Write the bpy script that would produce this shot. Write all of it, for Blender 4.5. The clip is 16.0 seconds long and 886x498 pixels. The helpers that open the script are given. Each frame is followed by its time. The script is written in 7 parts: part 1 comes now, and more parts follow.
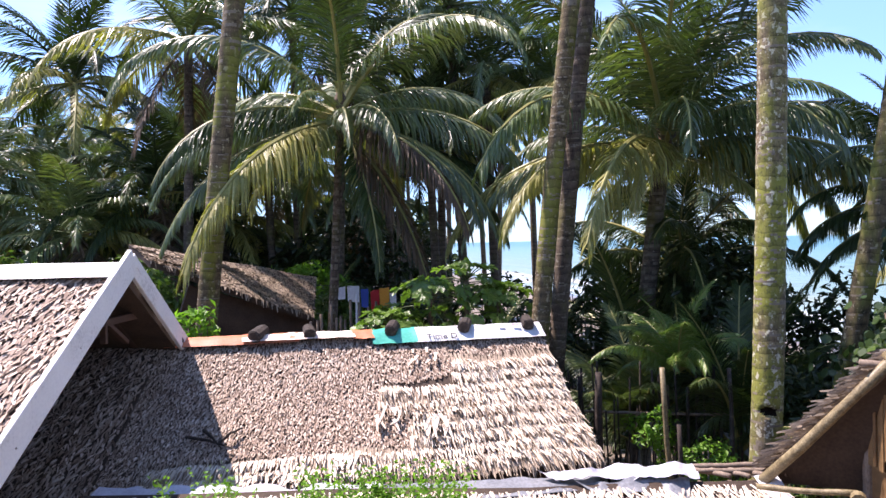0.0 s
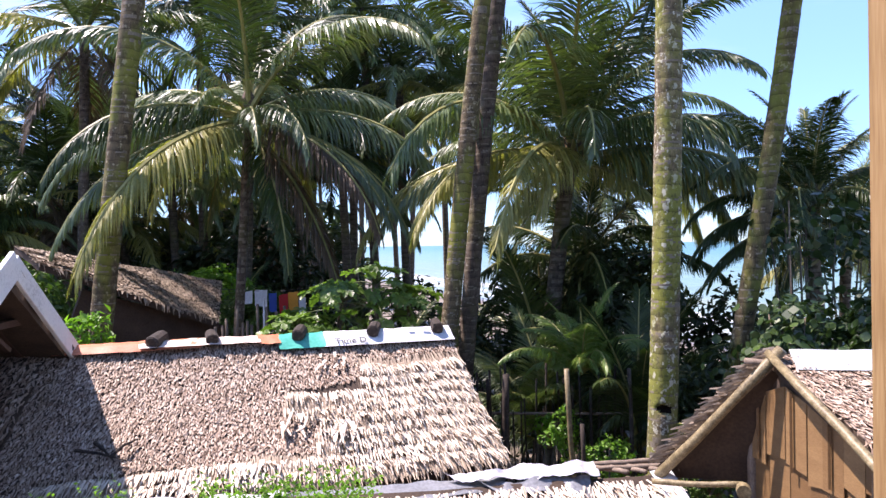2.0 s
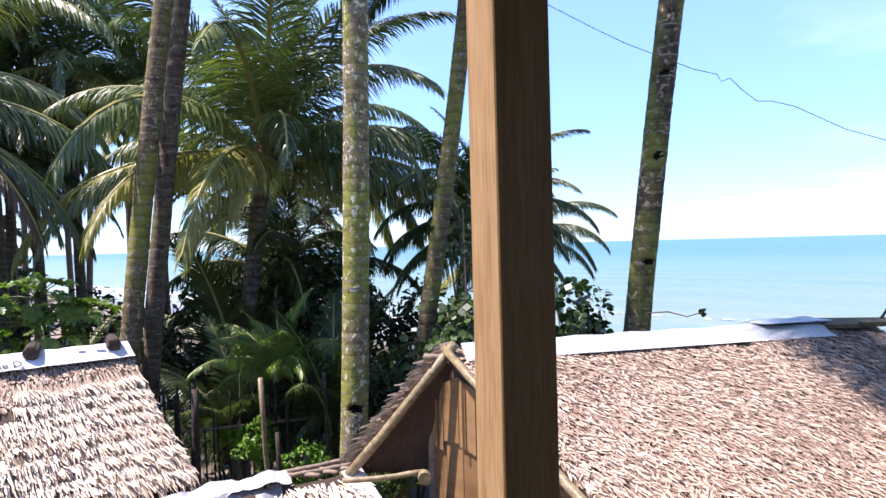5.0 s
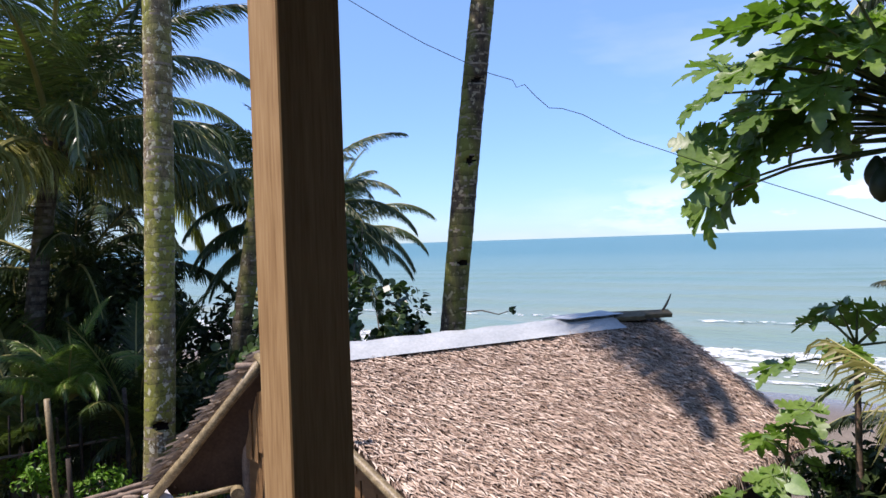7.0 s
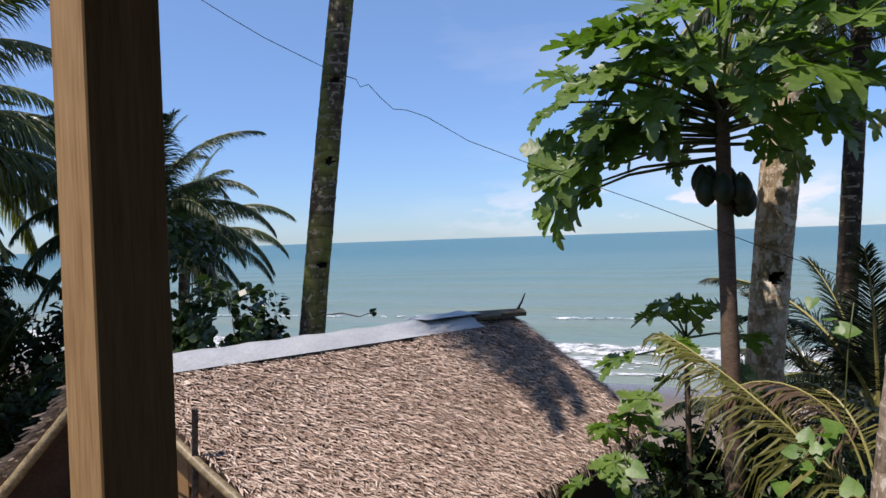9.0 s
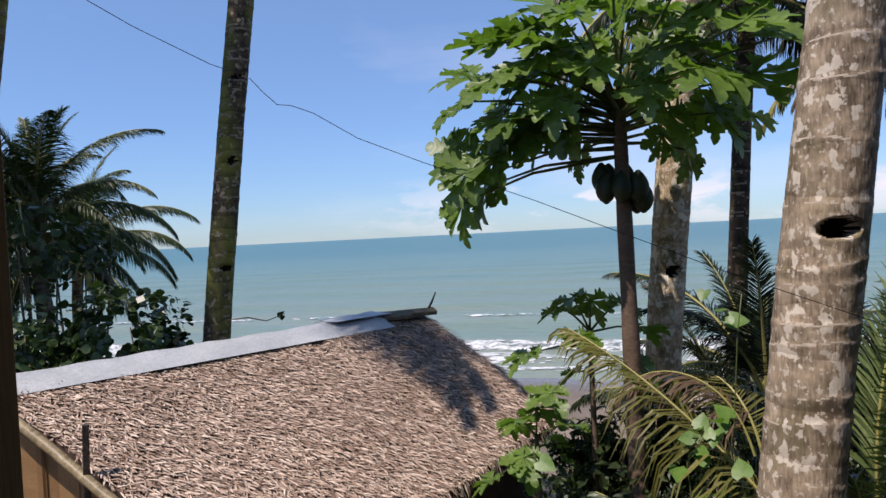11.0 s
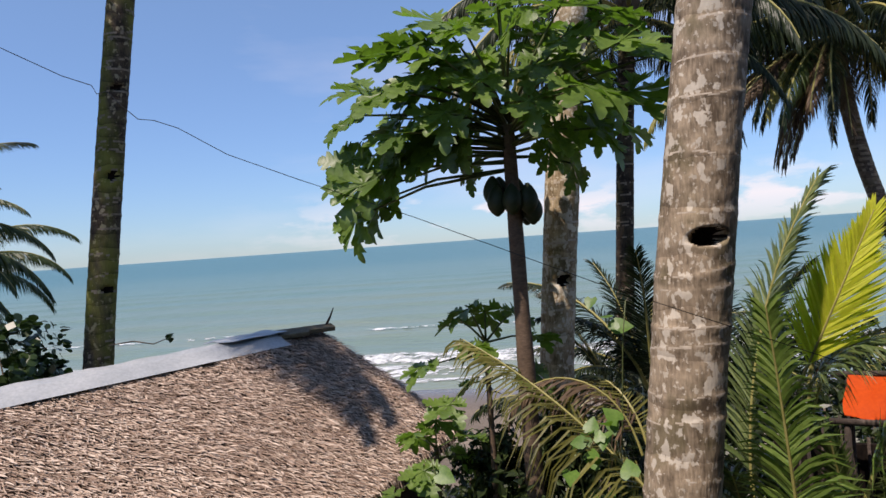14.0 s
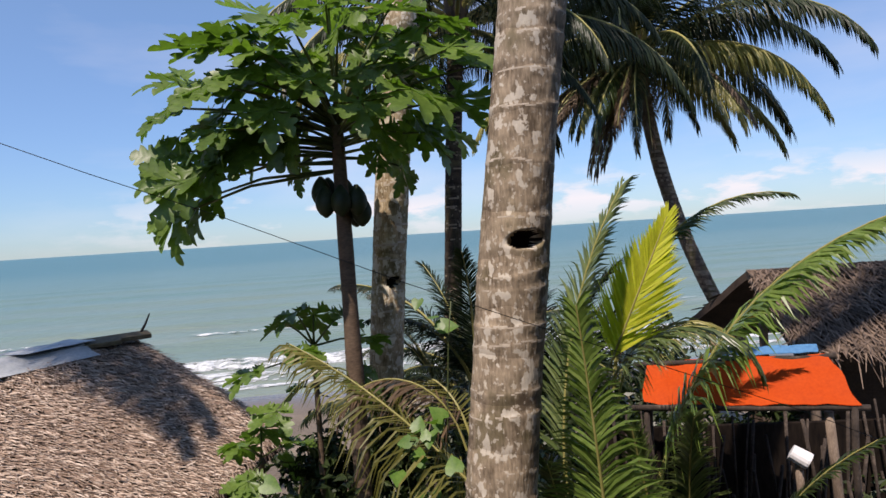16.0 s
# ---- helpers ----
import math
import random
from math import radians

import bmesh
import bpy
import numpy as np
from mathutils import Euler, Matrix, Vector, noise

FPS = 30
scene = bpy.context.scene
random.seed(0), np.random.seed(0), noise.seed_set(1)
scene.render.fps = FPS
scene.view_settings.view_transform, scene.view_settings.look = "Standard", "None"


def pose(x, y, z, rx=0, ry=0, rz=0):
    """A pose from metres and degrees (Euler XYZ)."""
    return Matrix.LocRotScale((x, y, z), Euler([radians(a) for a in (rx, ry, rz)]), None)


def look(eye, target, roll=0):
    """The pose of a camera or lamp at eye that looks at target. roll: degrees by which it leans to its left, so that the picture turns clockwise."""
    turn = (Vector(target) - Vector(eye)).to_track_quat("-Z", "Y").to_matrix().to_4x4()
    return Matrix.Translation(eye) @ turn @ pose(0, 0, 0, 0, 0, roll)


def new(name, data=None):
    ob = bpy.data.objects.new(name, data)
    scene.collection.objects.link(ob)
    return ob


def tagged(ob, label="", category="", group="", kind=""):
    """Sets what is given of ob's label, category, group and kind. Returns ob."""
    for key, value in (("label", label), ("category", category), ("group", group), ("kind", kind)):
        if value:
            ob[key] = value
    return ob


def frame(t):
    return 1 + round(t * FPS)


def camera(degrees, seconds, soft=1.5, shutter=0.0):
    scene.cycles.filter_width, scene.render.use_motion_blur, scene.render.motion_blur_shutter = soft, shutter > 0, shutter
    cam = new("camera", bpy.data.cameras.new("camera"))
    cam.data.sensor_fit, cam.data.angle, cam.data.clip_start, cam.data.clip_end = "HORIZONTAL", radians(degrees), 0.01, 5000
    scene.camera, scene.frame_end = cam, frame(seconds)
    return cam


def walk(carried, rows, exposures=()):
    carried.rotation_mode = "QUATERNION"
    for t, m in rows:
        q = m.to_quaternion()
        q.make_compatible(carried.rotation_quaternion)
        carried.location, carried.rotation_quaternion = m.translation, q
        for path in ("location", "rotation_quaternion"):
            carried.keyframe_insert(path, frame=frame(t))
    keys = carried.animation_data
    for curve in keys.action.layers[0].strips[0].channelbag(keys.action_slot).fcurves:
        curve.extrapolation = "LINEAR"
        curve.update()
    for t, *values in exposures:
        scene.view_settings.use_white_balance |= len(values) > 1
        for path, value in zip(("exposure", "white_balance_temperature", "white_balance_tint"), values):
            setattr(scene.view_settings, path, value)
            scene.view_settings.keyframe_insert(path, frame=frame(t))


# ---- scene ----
cam = camera(65.30, 16.0)
PATH = [
    (0.0, pose(0.0000, 0.0000, 4.2000, 89.465, 1.263, 0.000)),
    (0.5, pose(0.0111, 0.0021, 4.2019, 89.610, 1.333, -0.267)),
    (1.0, pose(0.0258, 0.0077, 4.1999, 89.641, 1.319, -2.087)),
    (1.5, pose(0.0451, 0.0094, 4.1929, 89.619, 1.071, -5.310)),
    (2.0, pose(0.0510, 0.0142, 4.1933, 89.664, 0.891, -7.125)),
    (2.5, pose(0.0633, 0.0231, 4.1932, 89.671, 0.527, -10.160)),
    (3.0, pose(0.0842, 0.0267, 4.1973, 89.535, 0.951, -14.104)),
    (3.5, pose(0.0979, 0.0267, 4.1946, 89.440, 0.891, -18.793)),
    (4.0, pose(0.1148, 0.0323, 4.1839, 89.471, 0.654, -22.518)),
    (4.5, pose(0.1457, 0.0288, 4.1841, 89.587, 0.987, -27.004)),
    (5.0, pose(0.1703, 0.0145, 4.1908, 89.637, 1.446, -31.406)),
    (7.5, pose(0.2584, 0.0386, 4.1949, 89.282, 1.793, -48.937)),
    (8.0, pose(0.2700, 0.0371, 4.1973, 89.190, 1.734, -51.859)),
    (8.5, pose(0.2784, 0.0264, 4.1972, 89.095, 1.826, -55.609)),
    (9.0, pose(0.2854, 0.0167, 4.1920, 89.140, 1.979, -57.319)),
    (9.5, pose(0.3019, 0.0073, 4.1984, 89.026, 2.221, -58.824)),
    (10.0, pose(0.3292, -0.0055, 4.1929, 88.828, 2.471, -60.575)),
    (12.5, pose(0.3593, 0.0030, 4.1901, 89.091, 2.773, -70.342)),
    (13.0, pose(0.3847, -0.0221, 4.1868, 89.124, 2.779, -71.753)),
    (13.5, pose(0.3857, -0.0403, 4.1921, 89.240, 3.568, -72.279)),
    (14.0, pose(0.3745, -0.0432, 4.1958, 89.365, 4.052, -72.610)),
    (14.5, pose(0.3868, -0.0550, 4.1982, 89.230, 4.179, -73.991)),
    (15.0, pose(0.3999, -0.0613, 4.1951, 88.927, 3.946, -78.242)),
    (15.5, pose(0.4015, -0.0595, 4.1953, 88.638, 3.379, -82.850)),
    (16.0, pose(0.3988, -0.0738, 4.1952, 88.568, 3.661, -86.319)),
]
walk(cam, PATH, exposures=[(0.0, 1.25, 6600, 27), (5.2, 1.3, 6500, 26), (7.3, 0.5, 6550, 22), (8.2, 0.22, 6650, 21), (10.0, 0.14, 6700, 21), (12.5, 0.10, 6950, 22), (16.0, 0.12, 7050, 21)])

# ---- world, sun ----
SUN_EL, SUN_FROM = radians(61), Vector((-0.91, 0.41, 0))
world = bpy.data.worlds.new("world")
scene.world = world
world.use_nodes = True
wn, wl = world.node_tree.nodes, world.node_tree.links
wn.clear()
w_out = wn.new("ShaderNodeOutputWorld")
w_bg = wn.new("ShaderNodeBackground")
w_sky = wn.new("ShaderNodeTexSky")
w_sky.sky_type = "NISHITA"
w_sky.sun_disc = False
w_sky.sun_elevation = SUN_EL
w_sky.sun_rotation = math.atan2(SUN_FROM.x, SUN_FROM.y)
w_sky.altitude, w_sky.air_density, w_sky.dust_density, w_sky.ozone_density = 0, 1.0, 0.05, 4.0
w_bg.inputs["Strength"].default_value = 0.135
# thin haze of cloud and a low bank of cumulus over the sea
w_co = wn.new("ShaderNodeTexCoord")
w_sep = wn.new("ShaderNodeSeparateXYZ")
w_map = wn.new("ShaderNodeMapping")
w_map.inputs["Scale"].default_value = (5.0, 5.0, 16.0)
w_map.inputs["Location"].default_value = (3.1, 0.4, 0.2)
w_noise = wn.new("ShaderNodeTexNoise")
w_noise.inputs["Scale"].default_value, w_noise.inputs["Detail"].default_value, w_noise.inputs["Roughness"].default_value = 1.5, 7, 0.55
w_ramp = wn.new("ShaderNodeValToRGB")
w_ramp.color_ramp.elements[0].position, w_ramp.color_ramp.elements[1].position = 0.50, 0.58
w_low = wn.new("ShaderNodeValToRGB")
w_low.color_ramp.elements[0].position, w_low.color_ramp.elements[0].color = 0.0, (0.25, 0.25, 0.25, 1)
w_low.color_ramp.elements[1].position, w_low.color_ramp.elements[1].color = 0.085, (0, 0, 0, 1)
e = w_low.color_ramp.elements.new(0.035)
e.color = (0.9, 0.9, 0.9, 1)
w_thin = wn.new("ShaderNodeTexNoise")
w_thin.inputs["Scale"].default_value, w_thin.inputs["Detail"].default_value = 2.2, 6
w_map2 = wn.new("ShaderNodeMapping")
w_map2.inputs["Scale"].default_value = (1.0, 1.0, 4.0)
w_thr = wn.new("ShaderNodeValToRGB")
w_thr.color_ramp.elements[0].position, w_thr.color_ramp.elements[1].position = 0.48, 0.8
w_thr.color_ramp.elements[1].color = (0.35, 0.35, 0.35, 1)
w_mul = wn.new("ShaderNodeMath"); w_mul.operation = "MULTIPLY"
w_max = wn.new("ShaderNodeMath"); w_max.operation = "MAXIMUM"
w_mix = wn.new("ShaderNodeMix"); w_mix.data_type = "RGBA"
w_mix.inputs["B"].default_value = (6.2, 6.4, 6.9, 1)
wl.new(w_co.outputs["Generated"], w_sep.inputs[0])
wl.new(w_co.outputs["Generated"], w_map.inputs["Vector"])
wl.new(w_co.outputs["Generated"], w_map2.inputs["Vector"])
wl.new(w_map.outputs[0], w_noise.inputs["Vector"])
wl.new(w_map2.outputs[0], w_thin.inputs["Vector"])
wl.new(w_noise.outputs["Fac"], w_ramp.inputs["Fac"])
wl.new(w_thin.outputs["Fac"], w_thr.inputs["Fac"])
wl.new(w_sep.outputs["Z"], w_low.inputs["Fac"])
wl.new(w_ramp.outputs["Color"], w_mul.inputs[0])
wl.new(w_low.outputs["Color"], w_mul.inputs[1])
w_dot = wn.new("ShaderNodeVectorMath"); w_dot.operation = "DOT_PRODUCT"
w_dot.inputs[1].default_value = (0.985, -0.174, 0)
wl.new(w_co.outputs["Generated"], w_dot.inputs[0])
w_side = wn.new("ShaderNodeMapRange")
w_side.inputs["From Min"].default_value, w_side.inputs["From Max"].default_value = 0.70, 0.88
wl.new(w_dot.outputs["Value"], w_side.inputs["Value"])
w_bank = wn.new("ShaderNodeMath"); w_bank.operation = "MULTIPLY"
wl.new(w_mul.outputs[0], w_bank.inputs[0])
wl.new(w_side.outputs[0], w_bank.inputs[1])
wl.new(w_bank.outputs[0], w_max.inputs[0])
wl.new(w_thr.outputs["Color"], w_max.inputs[1])
wl.new(w_max.outputs[0], w_mix.inputs["Factor"])
# sea haze keeps the low sky bluish
w_tint = wn.new("ShaderNodeMix"); w_tint.data_type = "RGBA"; w_tint.blend_type = "MULTIPLY"
w_tint.inputs["Factor"].default_value = 1
w_grad = wn.new("ShaderNodeValToRGB")
w_grad.color_ramp.elements[0].position, w_grad.color_ramp.elements[0].color = 0.0, (0.43, 0.615, 0.89, 1)
w_grad.color_ramp.elements[1].position, w_grad.color_ramp.elements[1].color = 0.35, (0.92, 1.06, 1.14, 1)
wl.new(w_sep.outputs["Z"], w_grad.inputs["Fac"])
wl.new(w_sky.outputs[0], w_tint.inputs["A"])
wl.new(w_grad.outputs["Color"], w_tint.inputs["B"])
wl.new(w_tint.outputs["Result"], w_mix.inputs["A"])
wl.new(w_mix.outputs["Result"], w_bg.inputs["Color"])
wl.new(w_bg.outputs[0], w_out.inputs[0])

sun = new("sun", bpy.data.lights.new("sun", "SUN"))
sun.data.energy, sun.data.angle, sun.data.color = 5.0, radians(0.53), (1.0, 0.95, 0.88)
sun_from = SUN_FROM.normalized() * math.cos(SUN_EL) + Vector((0, 0, math.sin(SUN_EL)))
sun.matrix_world = look(sun_from * 50, (0, 0, 0))


# ---- materials ----
def nodes_of(name):
    m = bpy.data.materials.new(name)
    m.use_nodes = True
    return m, m.node_tree.nodes, m.node_tree.links, m.node_tree.nodes["Principled BSDF"]


def ramp_node(n, stops):
    r = n.new("ShaderNodeValToRGB")
    els = r.color_ramp.elements
    while len(els) < len(stops):
        els.new(0.5)
    for el, (pos, col) in zip(els, stops):
        el.position, el.color = pos, (*col, 1)
    return r


def surface(name, stops, scale=6.0, stretch=(1, 1, 1), rough=0.75, bump=0.3, fine=40.0, dist=0.01, metal=0.0, spec=0.4, island=0.0, thin=0.0, per_object=0.0):
    """A noise-driven surface: two scales of noise pick the colour from stops; island/per_object shift it piece by piece; thin lets light through."""
    m, n, l, b = nodes_of(name)
    co = n.new("ShaderNodeTexCoord")
    mp = n.new("ShaderNodeMapping")
    mp.inputs["Scale"].default_value = stretch
    l.new(co.outputs["Object"], mp.inputs["Vector"])
    a, c = n.new("ShaderNodeTexNoise"), n.new("ShaderNodeTexNoise")
    a.inputs["Scale"].default_value, a.inputs["Detail"].default_value = scale, 5
    c.inputs["Scale"].default_value, c.inputs["Detail"].default_value = fine, 4
    l.new(mp.outputs[0], a.inputs["Vector"])
    l.new(mp.outputs[0], c.inputs["Vector"])
    mixf = n.new("ShaderNodeMath"); mixf.operation = "MULTIPLY_ADD"
    l.new(c.outputs["Fac"], mixf.inputs[0])
    mixf.inputs[1].default_value = 0.5
    half = n.new("ShaderNodeMath"); half.operation = "MULTIPLY"; half.inputs[1].default_value = 0.5
    l.new(a.outputs["Fac"], half.inputs[0])
    l.new(half.outputs[0], mixf.inputs[2])
    fac = mixf.outputs[0]
    st = n.new("ShaderNodeMapRange")
    st.inputs["From Min"].default_value, st.inputs["From Max"].default_value = 0.3, 0.7
    l.new(fac, st.inputs["Value"])
    fac = st.outputs[0]
    for amount, node, sock in ((island, "ShaderNodeNewGeometry", "Random Per Island"), (per_object, "ShaderNodeObjectInfo", "Random")):
        if amount:
            g = n.new(node)
            mx = n.new("ShaderNodeMix")
            mx.inputs["Factor"].default_value = amount
            l.new(fac, mx.inputs[2])
            l.new(g.outputs[sock], mx.inputs[3])
            fac = mx.outputs[0]
    r = ramp_node(n, stops)
    l.new(fac, r.inputs["Fac"])
    l.new(r.outputs["Color"], b.inputs["Base Color"])
    b.inputs["Roughness"].default_value, b.inputs["Metallic"].default_value = rough, metal
    b.inputs["Specular IOR Level"].default_value = spec
    if bump:
        bp = n.new("ShaderNodeBump")
        bp.inputs["Strength"].default_value, bp.inputs["Distance"].default_value = bump, dist
        l.new(mixf.outputs[0], bp.inputs["Height"])
        l.new(bp.outputs[0], b.inputs["Normal"])
    if thin:
        t = n.new("ShaderNodeBsdfTranslucent")
        br = n.new("ShaderNodeMix"); br.data_type = "RGBA"; br.blend_type = "MULTIPLY"
        br.inputs["Factor"].default_value = 1
        br.inputs["B"].default_value = (1.4, 1.75, 0.7, 1)
        l.new(r.outputs["Color"], br.inputs["A"])
        l.new(br.outputs["Result"], t.inputs["Color"])
        ms = n.new("ShaderNodeMixShader")
        ms.inputs["Fac"].default_value = thin
        l.new(b.outputs[0], ms.inputs[1])
        l.new(t.outputs[0], ms.inputs[2])
        l.new(ms.outputs[0], n["Material Output"].inputs["Surface"])
    return m


def bark(name, moss, pale=(0.46, 0.42, 0.36), body=((0.10, 0.075, 0.055), (0.27, 0.22, 0.17)), lichen=0.58, rings=True):
    """Coconut bark: grey-brown fibre with ring scars, pale lichen blotches and green moss."""
    m, n, l, b = nodes_of(name)
    co = n.new("ShaderNodeTexCoord")
    def noise_at(scale, detail, stretch):
        mp = n.new("ShaderNodeMapping"); mp.inputs["Scale"].default_value = stretch
        l.new(co.outputs["Object"], mp.inputs["Vector"])
        t = n.new("ShaderNodeTexNoise")
        t.inputs["Scale"].default_value, t.inputs["Detail"].default_value = scale, detail
        l.new(mp.outputs[0], t.inputs["Vector"])
        return t.outputs["Fac"]
    fibre = noise_at(9, 7, (1, 1, 1.3))
    wave = n.new("ShaderNodeTexWave")
    wave.wave_type, wave.bands_direction, wave.wave_profile = "BANDS", "Z", "SAW"
    wave.inputs["Scale"].default_value, wave.inputs["Distortion"].default_value = (2.3, 3.2) if rings else (1.4, 3.0)
    wave.inputs["Detail"].default_value, wave.inputs["Detail Scale"].default_value = 3, 1.6
    l.new(co.outputs["Object"], wave.inputs["Vector"])
    bands = ramp_node(n, [(0.0, (0.48, 0.46, 0.44)), (0.1, (0.80, 0.79, 0.77)), (0.4, (1.0, 1.0, 0.99)), (1.0, (1.12, 1.11, 1.09))] if rings else [(0.0, (0.72, 0.70, 0.68)), (0.2, (0.9, 0.9, 0.89)), (1.0, (1.08, 1.07, 1.05))])
    l.new(wave.outputs["Fac"], bands.inputs["Fac"])
    crack = noise_at(75, 4, (1, 1, 0.22))
    mixf = n.new("ShaderNodeMix"); mixf.inputs["Factor"].default_value = 0.4
    l.new(fibre, mixf.inputs[2]); l.new(crack, mixf.inputs[3])
    base = ramp_node(n, [(0.36, body[0]), (0.62, body[1])])
    l.new(mixf.outputs[0], base.inputs["Fac"])
    col = base.outputs["Color"]
    for scale, stretch, lo, hi, tint, amount in ((5, (1, 1, 0.7), 0.54, 0.64, (0.11, 0.095, 0.045), 0.55), (15, (1, 1, 0.75), lichen, lichen + 0.025, pale, 0.85), (38, (1, 1, 0.8), lichen + 0.03, lichen + 0.06, pale, 0.6), (3.2, (1, 1, 0.4), 0.62 - 0.3 * moss, 0.78 - 0.3 * moss, (0.19, 0.21, 0.025), moss), (13, (1, 1, 0.75), 0.61, 0.635, pale, 0.75 if moss > 0.7 else 0), (31, (1, 1, 0.8), 0.57, 0.60, (0.06, 0.05, 0.03), 0.5 if moss > 0.7 else 0)):
        if not amount:
            continue
        f = noise_at(scale, 5, stretch)
        r = ramp_node(n, [(lo, (0, 0, 0)), (hi, (amount, amount, amount))])
        l.new(f, r.inputs["Fac"])
        mx = n.new("ShaderNodeMix"); mx.data_type = "RGBA"
        l.new(r.outputs["Color"], mx.inputs["Factor"])
        l.new(col, mx.inputs["A"])
        mx.inputs["B"].default_value = (*tint, 1)
        col = mx.outputs["Result"]
    mb = n.new("ShaderNodeMix"); mb.data_type = "RGBA"; mb.blend_type = "MULTIPLY"
    mb.inputs["Factor"].default_value = 1
    l.new(col, mb.inputs["A"]); l.new(bands.outputs["Color"], mb.inputs["B"])
    l.new(mb.outputs["Result"], b.inputs["Base Color"])
    b.inputs["Roughness"].default_value = 0.85
    b.inputs["Specular IOR Level"].default_value = 0.25
    bp = n.new("ShaderNodeBump")
    bp.inputs["Strength"].default_value, bp.inputs["Distance"].default_value = 0.6, 0.02
    l.new(mixf.outputs[0], bp.inputs["Height"])
    l.new(bp.outputs[0], b.inputs["Normal"])
    return m


M = {}
M["frond"] = surface("palm_leaf", [(0.0, (0.034, 0.055, 0.019)), (0.5, (0.095, 0.135, 0.04)), (1.0, (0.24, 0.27, 0.10))], 1.2, rough=0.38, bump=0, spec=0.75, island=0.45, per_object=0.25, thin=0.17)
# lighter leaf copy: sun on the fronds is put into the colour
M["frond_lit"] = surface("palm_leaf_sunlit", [(0.0, (0.09, 0.11, 0.02)), (0.5, (0.19, 0.22, 0.045)), (1.0, (0.34, 0.35, 0.10))], 1.2, rough=0.38, bump=0, spec=0.8, island=0.45, thin=0.2)
# fresh green leaf, also lightened to look sunlit
M["frond_fresh"] = surface("palm_leaf_fresh_sunlit", [(0.0, (0.07, 0.12, 0.02)), (0.5, (0.15, 0.23, 0.045)), (1.0, (0.28, 0.36, 0.10))], 1.2, rough=0.36, bump=0, spec=0.7, island=0.4, thin=0.25)
# two darker leaf copies: shade among the fronds is put into the colour
M["frond_shaded"] = surface("palm_leaf_shaded", [(0.0, (0.015, 0.03, 0.010)), (0.5, (0.04, 0.065, 0.016)), (1.0, (0.11, 0.14, 0.04))], 1.2, rough=0.42, bump=0, spec=0.4, island=0.45, per_object=0.25, thin=0.18)
M["frond_deep_shade"] = surface("palm_leaf_deep_shade", [(0.0, (0.008, 0.014, 0.006)), (0.5, (0.02, 0.032, 0.011)), (1.0, (0.05, 0.066, 0.024))], 1.2, rough=0.45, bump=0, spec=0.3, island=0.45, per_object=0.25, thin=0.12)
M["frond_dry"] = surface("palm_leaf_ageing", [(0.0, (0.11, 0.12, 0.025)), (0.5, (0.28, 0.26, 0.075)), (1.0, (0.48, 0.42, 0.18))], 1.5, rough=0.42, bump=0, island=0.4, thin=0.25)
M["frond_olive"] = surface("palm_leaf_olive", [(0.0, (0.05, 0.052, 0.012)), (0.5, (0.135, 0.13, 0.03)), (1.0, (0.26, 0.235, 0.07))], 1.5, rough=0.4, bump=0, island=0.45, thin=0.2)
M["frond_brown"] = surface("palm_leaf_dead", [(0.0, (0.05, 0.032, 0.02)), (1.0, (0.17, 0.11, 0.06))], 1.5, rough=0.6, bump=0, island=0.5, thin=0.15)
M["frond_yellow"] = surface("palm_leaf_yellow", [(0.0, (0.42, 0.44, 0.03)), (1.0, (0.68, 0.64, 0.08))], 1.5, rough=0.4, bump=0, island=0.4, thin=0.45)
M["rachis"] = surface("palm_rib", [(0.0, (0.20, 0.20, 0.05)), (1.0, (0.34, 0.30, 0.11))], 6, rough=0.5, bump=0.1)
M["bark_grey"] = bark("bark_grey", 0.12, pale=(0.58, 0.53, 0.44), body=((0.12, 0.09, 0.06), (0.40, 0.32, 0.225)), lichen=0.565, rings=False)
# lichened bark, coloured paler than the grey one to look sunlit
M["bark_pale_sunlit"] = bark("bark_pale_sunlit", 0.22, pale=(0.64, 0.59, 0.47), body=((0.16, 0.115, 0.06), (0.50, 0.40, 0.26)), lichen=0.545, rings=False)
M["bark_moss"] = bark("bark_mossy", 0.74, pale=(0.56, 0.54, 0.42), body=((0.08, 0.06, 0.035), (0.23, 0.18, 0.11)), lichen=0.60)
M["bark_half"] = bark("bark_half_mossy", 0.6, pale=(0.32, 0.28, 0.18), body=((0.045, 0.033, 0.02), (0.16, 0.12, 0.066)), lichen=0.62)
# real moss over bark that is coloured dark to look backlit
M["bark_sea"] = bark("bark_mossy_shaded", 0.52, pale=(0.26, 0.23, 0.15), body=((0.02, 0.015, 0.011), (0.085, 0.065, 0.043)), lichen=0.61)
M["bark_dark"] = bark("bark_dark", 0.25, pale=(0.25, 0.22, 0.18), body=((0.05, 0.035, 0.028), (0.15, 0.115, 0.085)), lichen=0.66)
# near-black bark copy: the trunk's shade is put into the colour
M["bark_shade"] = bark("bark_shade_dark", 0.1, pale=(0.15, 0.12, 0.09), body=((0.015, 0.011, 0.008), (0.06, 0.045, 0.03)), lichen=0.66)
M["scar"] = surface("leaf_scar_ring", [(0.0, (0.30, 0.25, 0.18)), (1.0, (0.54, 0.47, 0.38))], 14, rough=0.85, bump=0.3)
M["scar_dark"] = surface("leaf_scar_ring_dark", [(0.0, (0.09, 0.07, 0.05)), (1.0, (0.26, 0.22, 0.16))], 14, rough=0.85, bump=0.3)
